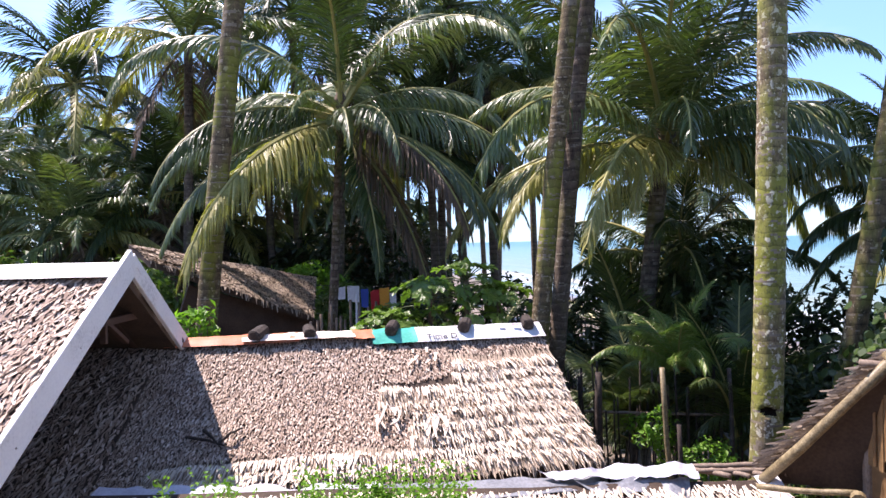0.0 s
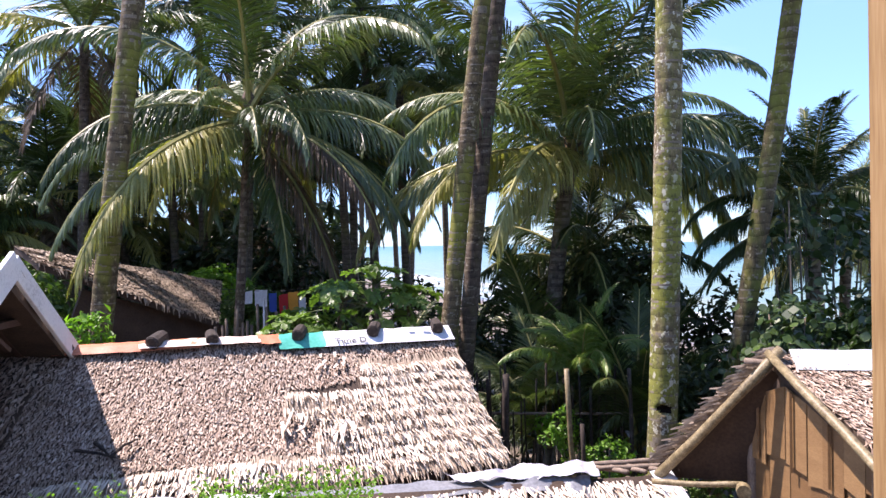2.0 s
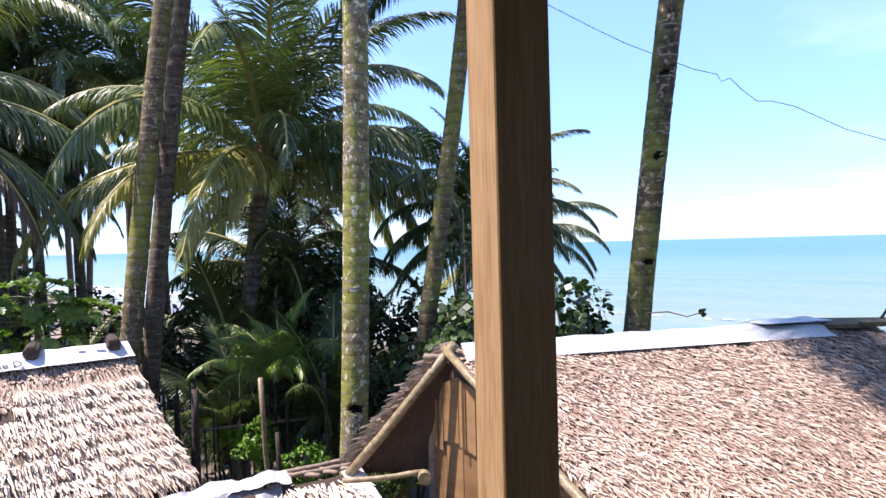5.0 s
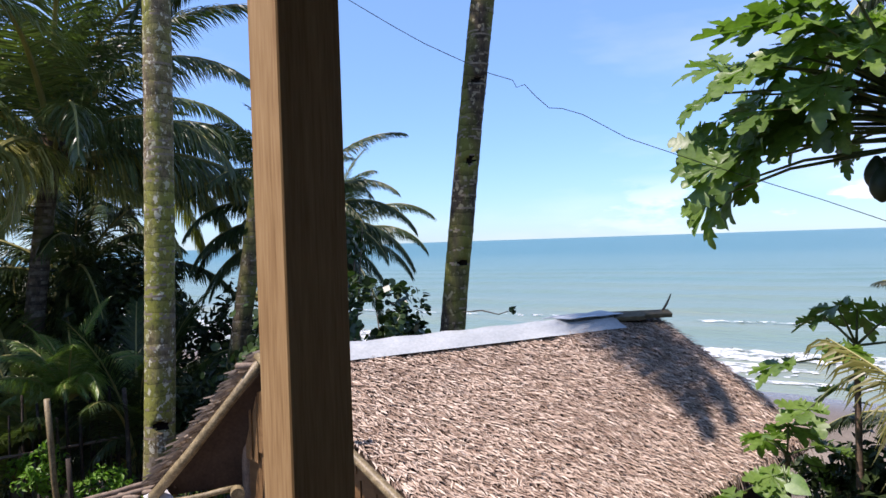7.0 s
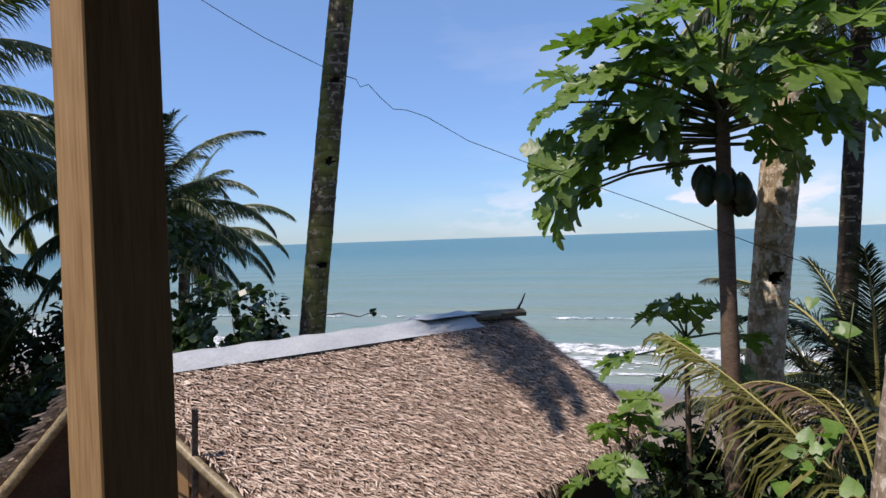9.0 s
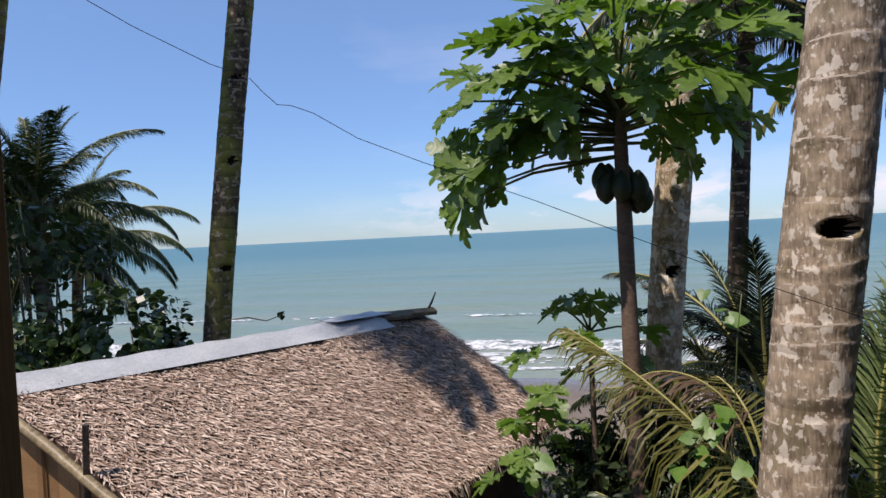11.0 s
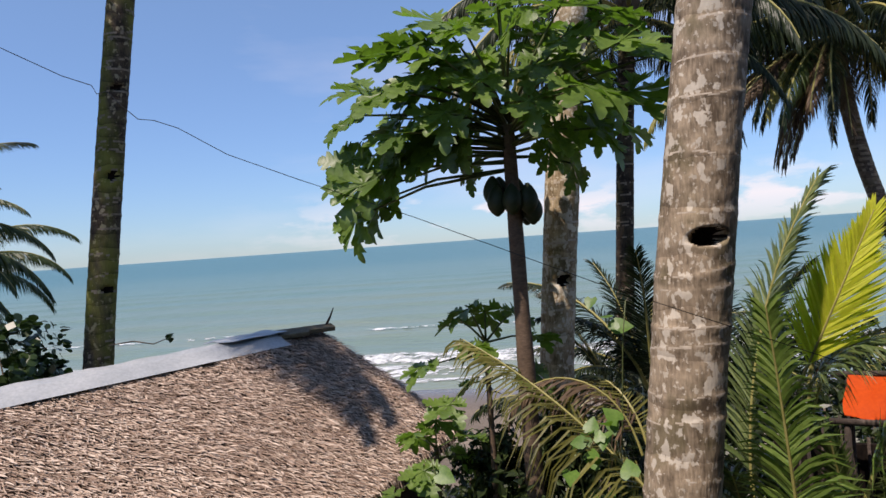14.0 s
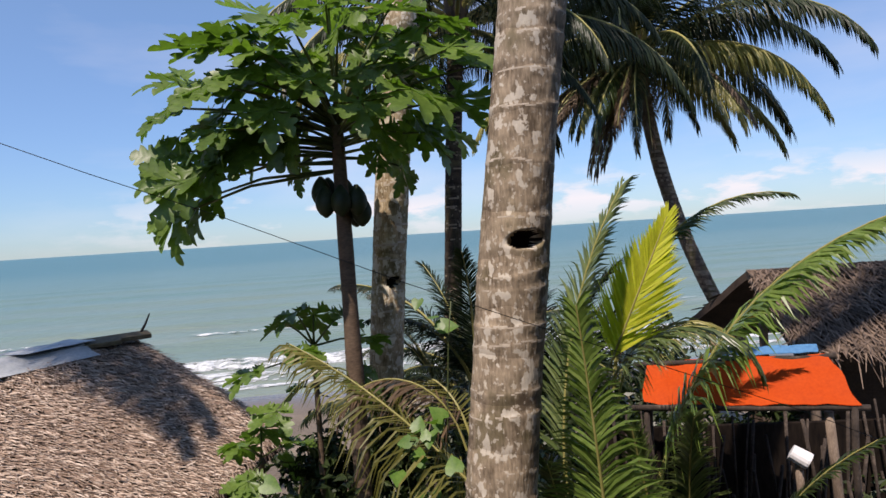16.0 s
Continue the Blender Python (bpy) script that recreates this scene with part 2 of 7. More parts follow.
# hollow faces are painted near black so the notch looks deep in shade
M["notch"] = surface("notch_shade_dark", [(0.0, (0.005, 0.004, 0.003)), (1.0, (0.018, 0.012, 0.009))], 20, rough=0.95, spec=0.05)
M["thatch_old"] = surface("thatch_old", [(0.0, (0.09, 0.052, 0.036)), (0.3, (0.27, 0.185, 0.13)), (0.6, (0.43, 0.325, 0.245)), (1.0, (0.71, 0.595, 0.48))], 2.0, rough=0.7, bump=0.2, fine=60, dist=0.004, island=0.78, thin=0.0)
M["thatch_new"] = surface("thatch_new", [(0.0, (0.30, 0.20, 0.13)), (0.25, (0.58, 0.47, 0.36)), (1.0, (0.82, 0.74, 0.62))], 2.0, rough=0.6, bump=0.2, fine=60, dist=0.004, island=0.65)
M["thatch_straw"] = surface("thatch_straw", [(0.0, (0.13, 0.095, 0.065)), (0.5, (0.32, 0.245, 0.175)), (1.0, (0.52, 0.42, 0.31))], 2.0, rough=0.75, bump=0.2, fine=60, dist=0.004, island=0.6)
M["thatch_dark"] = surface("thatch_weathered", [(0.0, (0.05, 0.035, 0.025)), (0.6, (0.17, 0.12, 0.085)), (1.0, (0.30, 0.22, 0.16))], 2.0, rough=0.75, bump=0.2, fine=60, dist=0.004, island=0.6)
# near-black brown puts shade under roofs, on walls and between strips into the colour
M["underroof_shade"] = surface("underroof_shade", [(0.0, (0.035, 0.022, 0.015)), (1.0, (0.09, 0.06, 0.04))], 4, rough=0.85, bump=0.4)
# timber coloured darker for the shade inside the gable
M["rafter"] = surface("red_brown_timber_shaded", [(0.0, (0.04, 0.022, 0.016)), (1.0, (0.10, 0.055, 0.036))], 5, (1, 1, 3), rough=0.7, bump=0.2)
M["white_paint"] = surface("white_paint", [(0.0, (0.55, 0.55, 0.54)), (0.4, (0.74, 0.74, 0.73)), (1.0, (0.82, 0.82, 0.80))], 3, (1, 1, 1), rough=0.55, bump=0.08)
M["wood_post"] = surface("planed_wood", [(0.0, (0.22, 0.125, 0.055)), (0.5, (0.33, 0.21, 0.097)), (1.0, (0.42, 0.28, 0.14))], 7, (9, 9, 0.5), rough=0.6, bump=0.12, fine=30, dist=0.003, spec=0.12)
M["bamboo"] = surface("bamboo_pole", [(0.0, (0.07, 0.05, 0.025)), (0.5, (0.20, 0.155, 0.08)), (1.0, (0.36, 0.29, 0.165))], 9, (2, 2, 2), rough=0.5, bump=0.15)
M["panel"] = surface("bamboo_panel", [(0.0, (0.10, 0.05, 0.02)), (0.5, (0.19, 0.105, 0.042)), (1.0, (0.32, 0.195, 0.085))], 3, (1, 1, 4), rough=0.6, bump=0.35, fine=50, dist=0.004, per_object=0.5)
M["stick"] = surface("weathered_stick", [(0.0, (0.10, 0.07, 0.05)), (1.0, (0.30, 0.23, 0.17))], 6, (3, 3, 1), rough=0.8, bump=0.3)
M["plank"] = surface("weathered_plank", [(0.0, (0.05, 0.04, 0.022)), (1.0, (0.17, 0.14, 0.08))], 5, (1, 4, 4), rough=0.75, bump=0.3)
M["husk"] = surface("dark_log", [(0.0, (0.015, 0.011, 0.009)), (0.6, (0.05, 0.037, 0.028)), (1.0, (0.12, 0.09, 0.07))], 9, rough=0.9, bump=0.5)
# near-black colour that stands in for shade behind the sticks
M["brush_shade"] = surface("brush_shade_sheet", [(0.0, (0.004, 0.003, 0.003)), (1.0, (0.025, 0.018, 0.013))], 9, (1, 1, 0.3), rough=0.95, bump=0.6, spec=0.1)
M["sheet_grey"] = surface("grey_sheet", [(0.0, (0.27, 0.295, 0.30)), (0.5, (0.36, 0.385, 0.39)), (1.0, (0.46, 0.48, 0.48))], 3, rough=0.38, bump=0.15, dist=0.02, spec=0.5)
M["sheet_crumpled"] = surface("lavender_grey_sheet", [(0.0, (0.36, 0.35, 0.40)), (1.0, (0.62, 0.60, 0.64))], 5, rough=0.4, bump=0.3, dist=0.03)
M["sheet_white"] = surface("white_sheet", [(0.0, (0.50, 0.50, 0.52)), (1.0, (0.78, 0.78, 0.79))], 4, rough=0.4, bump=0.25, dist=0.02)
M["sheet_black"] = surface("black_sheet", [(0.0, (0.10, 0.105, 0.115)), (1.0, (0.30, 0.305, 0.32))], 4, rough=0.32, bump=0.2, dist=0.02)
M["sheet_orange"] = surface("terracotta_sheet", [(0.0, (0.45, 0.13, 0.06)), (1.0, (0.60, 0.22, 0.11))], 4, rough=0.5, bump=0.2)
M["sheet_cream"] = surface("cream_sheet", [(0.0, (0.62, 0.47, 0.38)), (1.0, (0.80, 0.68, 0.58))], 4, rough=0.5, bump=0.2)
M["sheet_teal"] = surface("teal_sheet", [(0.0, (0.02, 0.28, 0.20)), (1.0, (0.08, 0.45, 0.36))], 4, rough=0.4, bump=0.1)
M["ink"] = surface("dark_ink", [(0.0, (0.03, 0.03, 0.035)), (1.0, (0.07, 0.07, 0.075))], 9, rough=0.6, bump=0)
M["ink_blue"] = surface("violet_ink", [(0.0, (0.30, 0.25, 0.50)), (1.0, (0.42, 0.36, 0.62))], 9, rough=0.6, bump=0)
M["tarp_orange"] = surface("orange_tarp", [(0.0, (0.44, 0.045, 0.003)), (1.0, (0.58, 0.075, 0.006))], 3, rough=0.65, bump=0.2, dist=0.02, spec=0.12, thin=0.12)
M["tarp_blue"] = surface("blue_tarp", [(0.0, (0.04, 0.14, 0.30)), (1.0, (0.10, 0.26, 0.45))], 3, rough=0.4, bump=0.2, dist=0.02)
M["papaya_leaf"] = surface("papaya_leaf", [(0.0, (0.038, 0.075, 0.015)), (0.5, (0.098, 0.165, 0.03)), (1.0, (0.19, 0.285, 0.06))], 4, rough=0.42, bump=0.25, fine=25, dist=0.006, spec=0.45, per_object=0.4, thin=0.34)
M["papaya_stalk"] = surface("papaya_stalk", [(0.0, (0.045, 0.065, 0.02)), (1.0, (0.11, 0.135, 0.045))], 6, rough=0.5, bump=0.1)
M["papaya_bark"] = surface("papaya_bark", [(0.0, (0.06, 0.04, 0.026)), (1.0, (0.17, 0.115, 0.075))], 12, (1, 1, 2.5), rough=0.8, bump=0.5)
M["fruit"] = surface("papaya_fruit", [(0.0, (0.008, 0.016, 0.006)), (1.0, (0.022, 0.036, 0.011))], 8, rough=0.6, bump=0.05)
M["leaf"] = surface("shrub_leaf", [(0.0, (0.03, 0.06, 0.012)), (0.5, (0.06, 0.115, 0.02)), (1.0, (0.12, 0.18, 0.04))], 2, rough=0.45, bump=0, island=0.6, thin=0.28)
# darker shrub leaf copy: shade in the undergrowth is put into the colour
M["leaf_shaded"] = surface("shrub_leaf_shaded", [(0.0, (0.012, 0.022, 0.008)), (0.6, (0.028, 0.045, 0.013)), (1.0, (0.06, 0.085, 0.025))], 2, rough=0.42, bump=0, island=0.6, thin=0.18)
M["leaf_vine"] = surface("vine_leaf", [(0.0, (0.045, 0.11, 0.014)), (0.5, (0.09, 0.18, 0.028)), (1.0, (0.17, 0.28, 0.05))], 14, rough=0.42, bump=0.3, fine=60, dist=0.004, spec=0.4, per_object=0.4, thin=0.3)
M["leaf_bright"] = surface("shrub_leaf_bright", [(0.0, (0.07, 0.16, 0.015)), (1.0, (0.20, 0.36, 0.05))], 2, rough=0.45, bump=0, island=0.6, thin=0.42)
M["leaf_round"] = surface("sea_grape_leaf", [(0.0, (0.015, 0.035, 0.012)), (0.7, (0.04, 0.07, 0.02)), (1.0, (0.09, 0.15, 0.03))], 2, rough=0.33, bump=0, island=0.6, thin=0.16)
M["twig"] = surface("twig", [(0.0, (0.06, 0.045, 0.03)), (1.0, (0.20, 0.16, 0.11))], 8, rough=0.8, bump=0.2)
M["wire"] = surface("black_wire", [(0.0, (0.02, 0.02, 0.022)), (1.0, (0.05, 0.05, 0.05))], 9, rough=0.5, bump=0)
M["white_plastic"] = surface("white_plastic", [(0.0, (0.70, 0.70, 0.70)), (1.0, (0.82, 0.82, 0.82))], 9, rough=0.35, bump=0)
M["plaster"] = surface("painted_wall", [(0.0, (0.30, 0.22, 0.15)), (1.0, (0.40, 0.30, 0.21))], 2, rough=0.8, bump=0.1)
M["concrete"] = surface("sandy_concrete", [(0.0, (0.24, 0.20, 0.15)), (1.0, (0.42, 0.36, 0.28))], 3, rough=0.9, bump=0.3)
M["blue_plastic"] = surface("blue_plastic", [(0.0, (0.02, 0.08, 0.30)), (1.0, (0.05, 0.14, 0.42))], 5, rough=0.4, bump=0)
for key, col in (("red", (0.55, 0.03, 0.03)), ("gold", (0.75, 0.33, 0.04)), ("blue", (0.05, 0.10, 0.40)), ("white", (0.75, 0.75, 0.75))):
    M["cloth_" + key] = surface("cloth_" + key, [(0.0, tuple(c * 0.7 for c in col)), (1.0, col)], 8, rough=0.8, bump=0.2)


def sand_material():
    m, n, l, b = nodes_of("sandy_ground")
    co = n.new("ShaderNodeTexCoord")
    big, fine = n.new("ShaderNodeTexNoise"), n.new("ShaderNodeTexNoise")
    big.inputs["Scale"].default_value, big.inputs["Detail"].default_value = 0.35, 6
    fine.inputs["Scale"].default_value, fine.inputs["Detail"].default_value = 14, 6
    l.new(co.outputs["Object"], big.inputs["Vector"])
    l.new(co.outputs["Object"], fine.inputs["Vector"])
    r = ramp_node(n, [(0.35, (0.09, 0.07, 0.05)), (0.55, (0.18, 0.145, 0.105)), (0.7, (0.26, 0.21, 0.155))])
    mx = n.new("ShaderNodeMix"); mx.inputs["Factor"].default_value = 0.4
    l.new(big.outputs["Fac"], mx.inputs[2]); l.new(fine.outputs["Fac"], mx.inputs[3])
    l.new(mx.outputs[0], r.inputs["Fac"])
    # the strip that the swash keeps wet is darker and glossy
    sep = n.new("ShaderNodeSeparateXYZ")
    l.new(co.outputs["Object"], sep.inputs[0])
    wet = n.new("ShaderNodeMapRange")
    wet.inputs["From Min"].default_value, wet.inputs["From Max"].default_value = -0.78, -0.58
    wet.inputs["To Min"].default_value, wet.inputs["To Max"].default_value = 1.0, 0.0
    l.new(sep.outputs["Z"], wet.inputs["Value"])
    dk = n.new("ShaderNodeMix"); dk.data_type = "RGBA"
    l.new(wet.outputs[0], dk.inputs["Factor"])
    l.new(r.outputs["Color"], dk.inputs["A"])
    dk.inputs["B"].default_value = (0.13, 0.11, 0.095, 1)
    l.new(dk.outputs["Result"], b.inputs["Base Color"])
    rr = n.new("ShaderNodeMapRange")
    rr.inputs["To Min"].default_value, rr.inputs["To Max"].default_value = 0.9, 0.15
    l.new(wet.outputs[0], rr.inputs["Value"])
    l.new(rr.outputs[0], b.inputs["Roughness"])
    bp = n.new("ShaderNodeBump")
    bp.inputs["Strength"].default_value, bp.inputs["Distance"].default_value = 0.4, 0.03
    l.new(fine.outputs["Fac"], bp.inputs["Height"])
    l.new(bp.outputs[0], b.inputs["Normal"])
    return m


def sea_material():
    m, n, l, b = nodes_of("sea_water")
    co = n.new("ShaderNodeTexCoord")
    # silt near the shore, clearer teal further out: x runs offshore in the water's own frame
    sep = n.new("ShaderNodeSeparateXYZ")
    l.new(co.outputs["Object"], sep.inputs[0])
    mp = n.new("ShaderNodeMapping"); mp.inputs["Scale"].default_value = (0.16, 0.012, 1)
    l.new(co.outputs["Object"], mp.inputs["Vector"])
    band = n.new("ShaderNodeTexNoise")
    band.inputs["Scale"].default_value, band.inputs["Detail"].default_value = 1.0, 5
    l.new(mp.outputs[0], band.inputs["Vector"])
    mr = n.new("ShaderNodeMapRange")
    mr.inputs["From Max"].default_value = 260.0
    l.new(sep.outputs["X"], mr.inputs["Value"])
    ad = n.new("ShaderNodeMath"); ad.operation = "MULTIPLY_ADD"
    l.new(band.outputs["Fac"], ad.inputs[0]); ad.inputs[1].default_value = 0.5
    l.new(mr.outputs[0], ad.inputs[2])
    r = ramp_node(n, [(0.15, (0.24, 0.25, 0.18)), (0.33, (0.15, 0.215, 0.175)), (0.55, (0.115, 0.205, 0.185)), (1.0, (0.06, 0.16, 0.165))])
    l.new(ad.outputs[0], r.inputs["Fac"])
    l.new(r.outputs["Color"], b.inputs["Base Color"])
    b.inputs["Roughness"].default_value = 0.32
    b.inputs["IOR"].default_value = 1.33
    b.inputs["Specular IOR Level"].default_value = 0.5
    mp2 = n.new("ShaderNodeMapping"); mp2.inputs["Scale"].default_value = (1.0, 0.35, 1)
    l.new(co.outputs["Object"], mp2.inputs["Vector"])
    rip = n.new("ShaderNodeTexNoise")
    rip.inputs["Scale"].default_value, rip.inputs["Detail"].default_value = 1.3, 8
    l.new(mp2.outputs[0], rip.inputs["Vector"])
    bp = n.new("ShaderNodeBump")
    bp.inputs["Strength"].default_value, bp.inputs["Distance"].default_value = 0.8, 0.35
    l.new(rip.outputs["Fac"], bp.inputs["Height"])
    l.new(bp.outputs[0], b.inputs["Normal"])
    return m


M["ground"], M["sea"] = sand_material(), sea_material()
M["foam"] = surface("sea_foam", [(0.0, (0.42, 0.46, 0.46)), (1.0, (0.72, 0.74, 0.74))], 3, rough=0.8, bump=0.4, dist=0.05)
fn, fl = M["foam"].node_tree.nodes, M["foam"].node_tree.links
f_co, f_map, f_no, f_ra = fn.new("ShaderNodeTexCoord"), fn.new("ShaderNodeMapping"), fn.new("ShaderNodeTexNoise"), fn.new("ShaderNodeValToRGB")
f_map.inputs["Scale"].default_value = (1.6, 0.8, 1.0)
f_no.inputs["Scale"].default_value, f_no.inputs["Detail"].default_value, f_no.inputs["Roughness"].default_value = 2.2, 8, 0.7
f_ra.color_ramp.elements[0].position, f_ra.color_ramp.elements[1].position = 0.40, 0.56
fl.new(f_co.outputs["Object"], f_map.inputs["Vector"])
fl.new(f_map.outputs[0], f_no.inputs["Vector"])
fl.new(f_no.outputs["Fac"], f_ra.inputs["Fac"])
fl.new(f_ra.outputs["Color"], fn["Principled BSDF"].inputs["Alpha"])


# ---- mesh tools ----
class Build:
    """Vertices and faces of one mesh, in world metres."""
    def __init__(self):
        self.v, self.f, self.m = [], [], []

    def add(self, verts, faces, slot=0):
        k = len(self.v)
        self.v.extend(verts)
        for f in faces:
            self.f.append(tuple(i + k for i in f))
            self.m.append(slot)

    def box(self, centre, size, rot=None, slot=0):
        c, r = Vector(centre), rot or Matrix.Identity(3)
        vs = [c + r @ Vector((sx * size[0] / 2, sy * size[1] / 2, sz * size[2] / 2)) for sz in (-1, 1) for sy in (-1, 1) for sx in (-1, 1)]
        self.add([tuple(v) for v in vs], [(0, 2, 3, 1), (4, 5, 7, 6), (0, 1, 5, 4), (2, 6, 7, 3), (0, 4, 6, 2), (1, 3, 7, 5)], slot)

    def beam(self, a, b, w, h, up=(0, 0, 1), slot=0, chamfer=0.12):
        """A bar from a to b with chamfered long edges."""
        a, b = Vector(a), Vector(b)
        t = (b - a).normalized()
        s = t.cross(Vector(up)).normalized()
        u = s.cross(t)
        c = chamfer * min(w, h)
        prof = [(-w / 2 + c, -h / 2), (w / 2 - c, -h / 2), (w / 2, -h / 2 + c), (w / 2, h / 2 - c), (w / 2 - c, h / 2), (-w / 2 + c, h / 2), (-w / 2, h / 2 - c), (-w / 2, -h / 2 + c)]
        vs = [tuple(p + s * x + u * y) for p in (a, b) for x, y in prof]
        fs = [(i, (i + 1) % 8, 8 + (i + 1) % 8, 8 + i) for i in range(8)] + [tuple(range(7, -1, -1)), tuple(range(8, 16))]
        self.add(vs, fs, slot)

    def tube(self, pts, radii, n=8, slot=0, wobble=0.0, rnd=None):
        pts = [Vector(p) for p in pts]
        vs = []
        for i, p in enumerate(pts):
            t = (pts[min(i + 1, len(pts) - 1)] - pts[max(i - 1, 0)]).normalized()
            s = t.cross(Vector((0.13, 0.31, 0.94))).normalized()
            u = s.cross(t)
            r = radii[i] if hasattr(radii, "__len__") else radii
            for k in range(n):
                a = 2 * math.pi * k / n
                q = r * (1 + (rnd.uniform(-wobble, wobble) if rnd else 0))
                vs.append(tuple(p + (s * math.cos(a) + u * math.sin(a)) * q))
        fs = [(i * n + k, i * n + (k + 1) % n, (i + 1) * n + (k + 1) % n, (i + 1) * n + k) for i in range(len(pts) - 1) for k in range(n)]
        fs += [tuple(range(n - 1, -1, -1)), tuple(range((len(pts) - 1) * n, len(pts) * n))]
        self.add(vs, fs, slot)


def mesh_of(name, b, materials, smooth=False, base=Vector((0, 0, 0))):
    me = bpy.data.meshes.new(name)
    me.from_pydata([(x - base[0], y - base[1], z - base[2]) for x, y, z in b.v], [], b.f)
    for m in materials if isinstance(materials, (list, tuple)) else [materials]:
        me.materials.append(m)
    if any(b.m):
        me.polygons.foreach_set("material_index", b.m)
    if smooth:
        me.polygons.foreach_set("use_smooth", [True] * len(b.f))
    me.update()
    return me


def place_of(ob):
    p = Vector((0, 0, 0))
    while ob:
        p += ob.location
        ob = ob.parent
    return p


def part(name, b, material, parent, label="", smooth=False):
    """Links a Build (in world metres) as one mesh under a thing or a part."""
    ob = new(name, mesh_of(name, b, material, smooth, place_of(parent)))
    ob.parent = parent
    return tagged(ob, label)


def shared(name, me, parent, m, label="", material=None):
    """A part on a mesh that others use too; m: its pose in the parent's frame."""
    ob = new(name, me)
    ob.parent = parent
    ob.matrix_basis = m
    if material:
        ob.material_slots[0].link = "OBJECT"
        ob.material_slots[0].material = material
    return tagged(ob, label)


def thing(name, at, label, category, group="", kind=""):
    ob = new(name)
    ob.location = at
    ob.empty_display_size = 0.2
    return tagged(ob, label, category, group, kind)


def solid(name, b, material, at, label, category, group="", kind="", smooth=False):
    """A thing of one mesh, with its origin at its base."""
    at = Vector(at)
    ob = new(name, mesh_of(name, b, material, smooth, at))
    ob.location = at
    return tagged(ob, label, category, group, kind)


def lerp(a, b, t):
    return Vector(a) * (1 - t) + Vector(b) * t


# ---- ground and sea ----
SHORE, ALONG, OUT = Vector((23.7, 8.0, 0)), Vector((-0.188, 0.982, 0)), Vector((0.982, 0.188, 0))
SEA_Z = -0.8


def offshore(x, y):
    return (x - SHORE.x) * OUT.x + (y - SHORE.y) * OUT.y


def ground_z(x, y):
    p = offshore(x, y)
    z = 0.0 if p < -15 else -1.05 * ((p + 15) / 18) if p < 3 else -1.05 - 0.03 * min(p - 3, 60)
    return z + 0.05 * noise.noise((x * 0.3, y * 0.3, 0)) * (1 if p < 0 else 0)


def grown(near, step, far, ratio=1.25):
    xs, x, s = [0.0], 0.0, step
    while x < far:
        if x > near:
            s *= ratio
        x += s
        xs.append(x)
    return xs


def grid_mesh(us, vs, fn):
    b = Build()
    b.v = [fn(u, v) for u in us for v in vs]
    k = len(vs)
    b.f = [(i * k + j, (i + 1) * k + j, (i + 1) * k + j + 1, i * k + j + 1) for i in range(len(us) - 1) for j in range(k - 1)]
    b.m = [0] * len(b.f)
    return b


half = grown(45, 1.0, 4000)
axis = [-x for x in reversed(half[1:])] + half
ground = new("ground", mesh_of("ground", grid_mesh(axis, axis, lambda x, y: (x, y, ground_z(x, y))), M["ground"], True))
tagged(ground, "brown beach sand with leaf litter, wet at the edge", "ground", kind="structure")


def swell(p, q):
    """Height of the water p metres offshore, q along the shore."""
    wander = 2.2 * noise.noise((q * 0.035, p * 0.01, 3.0)) + 0.8 * noise.noise((q * 0.12, p * 0.05, 9.0))
    fade = min(1.0, max(0.0, (p + 1) / 8)) * (1 / (1 + p / 260))
    crest = math.sin((p + wander * 2.0) * 2 * math.pi / 10.5)
    z = 0.16 * fade * (max(crest, 0) ** 2.2 * 1.8 - 0.5)
    z += 0.05 * fade * noise.noise((p * 0.5, q * 0.25, 1.0))
    d = p - (4.7 + wander * 0.5)
    z += 0.38 * math.exp(-(d / 0.9) ** 2) * (0.55 + 0.45 * noise.noise((q * 0.06, 2.0, 5.0)))
    return z


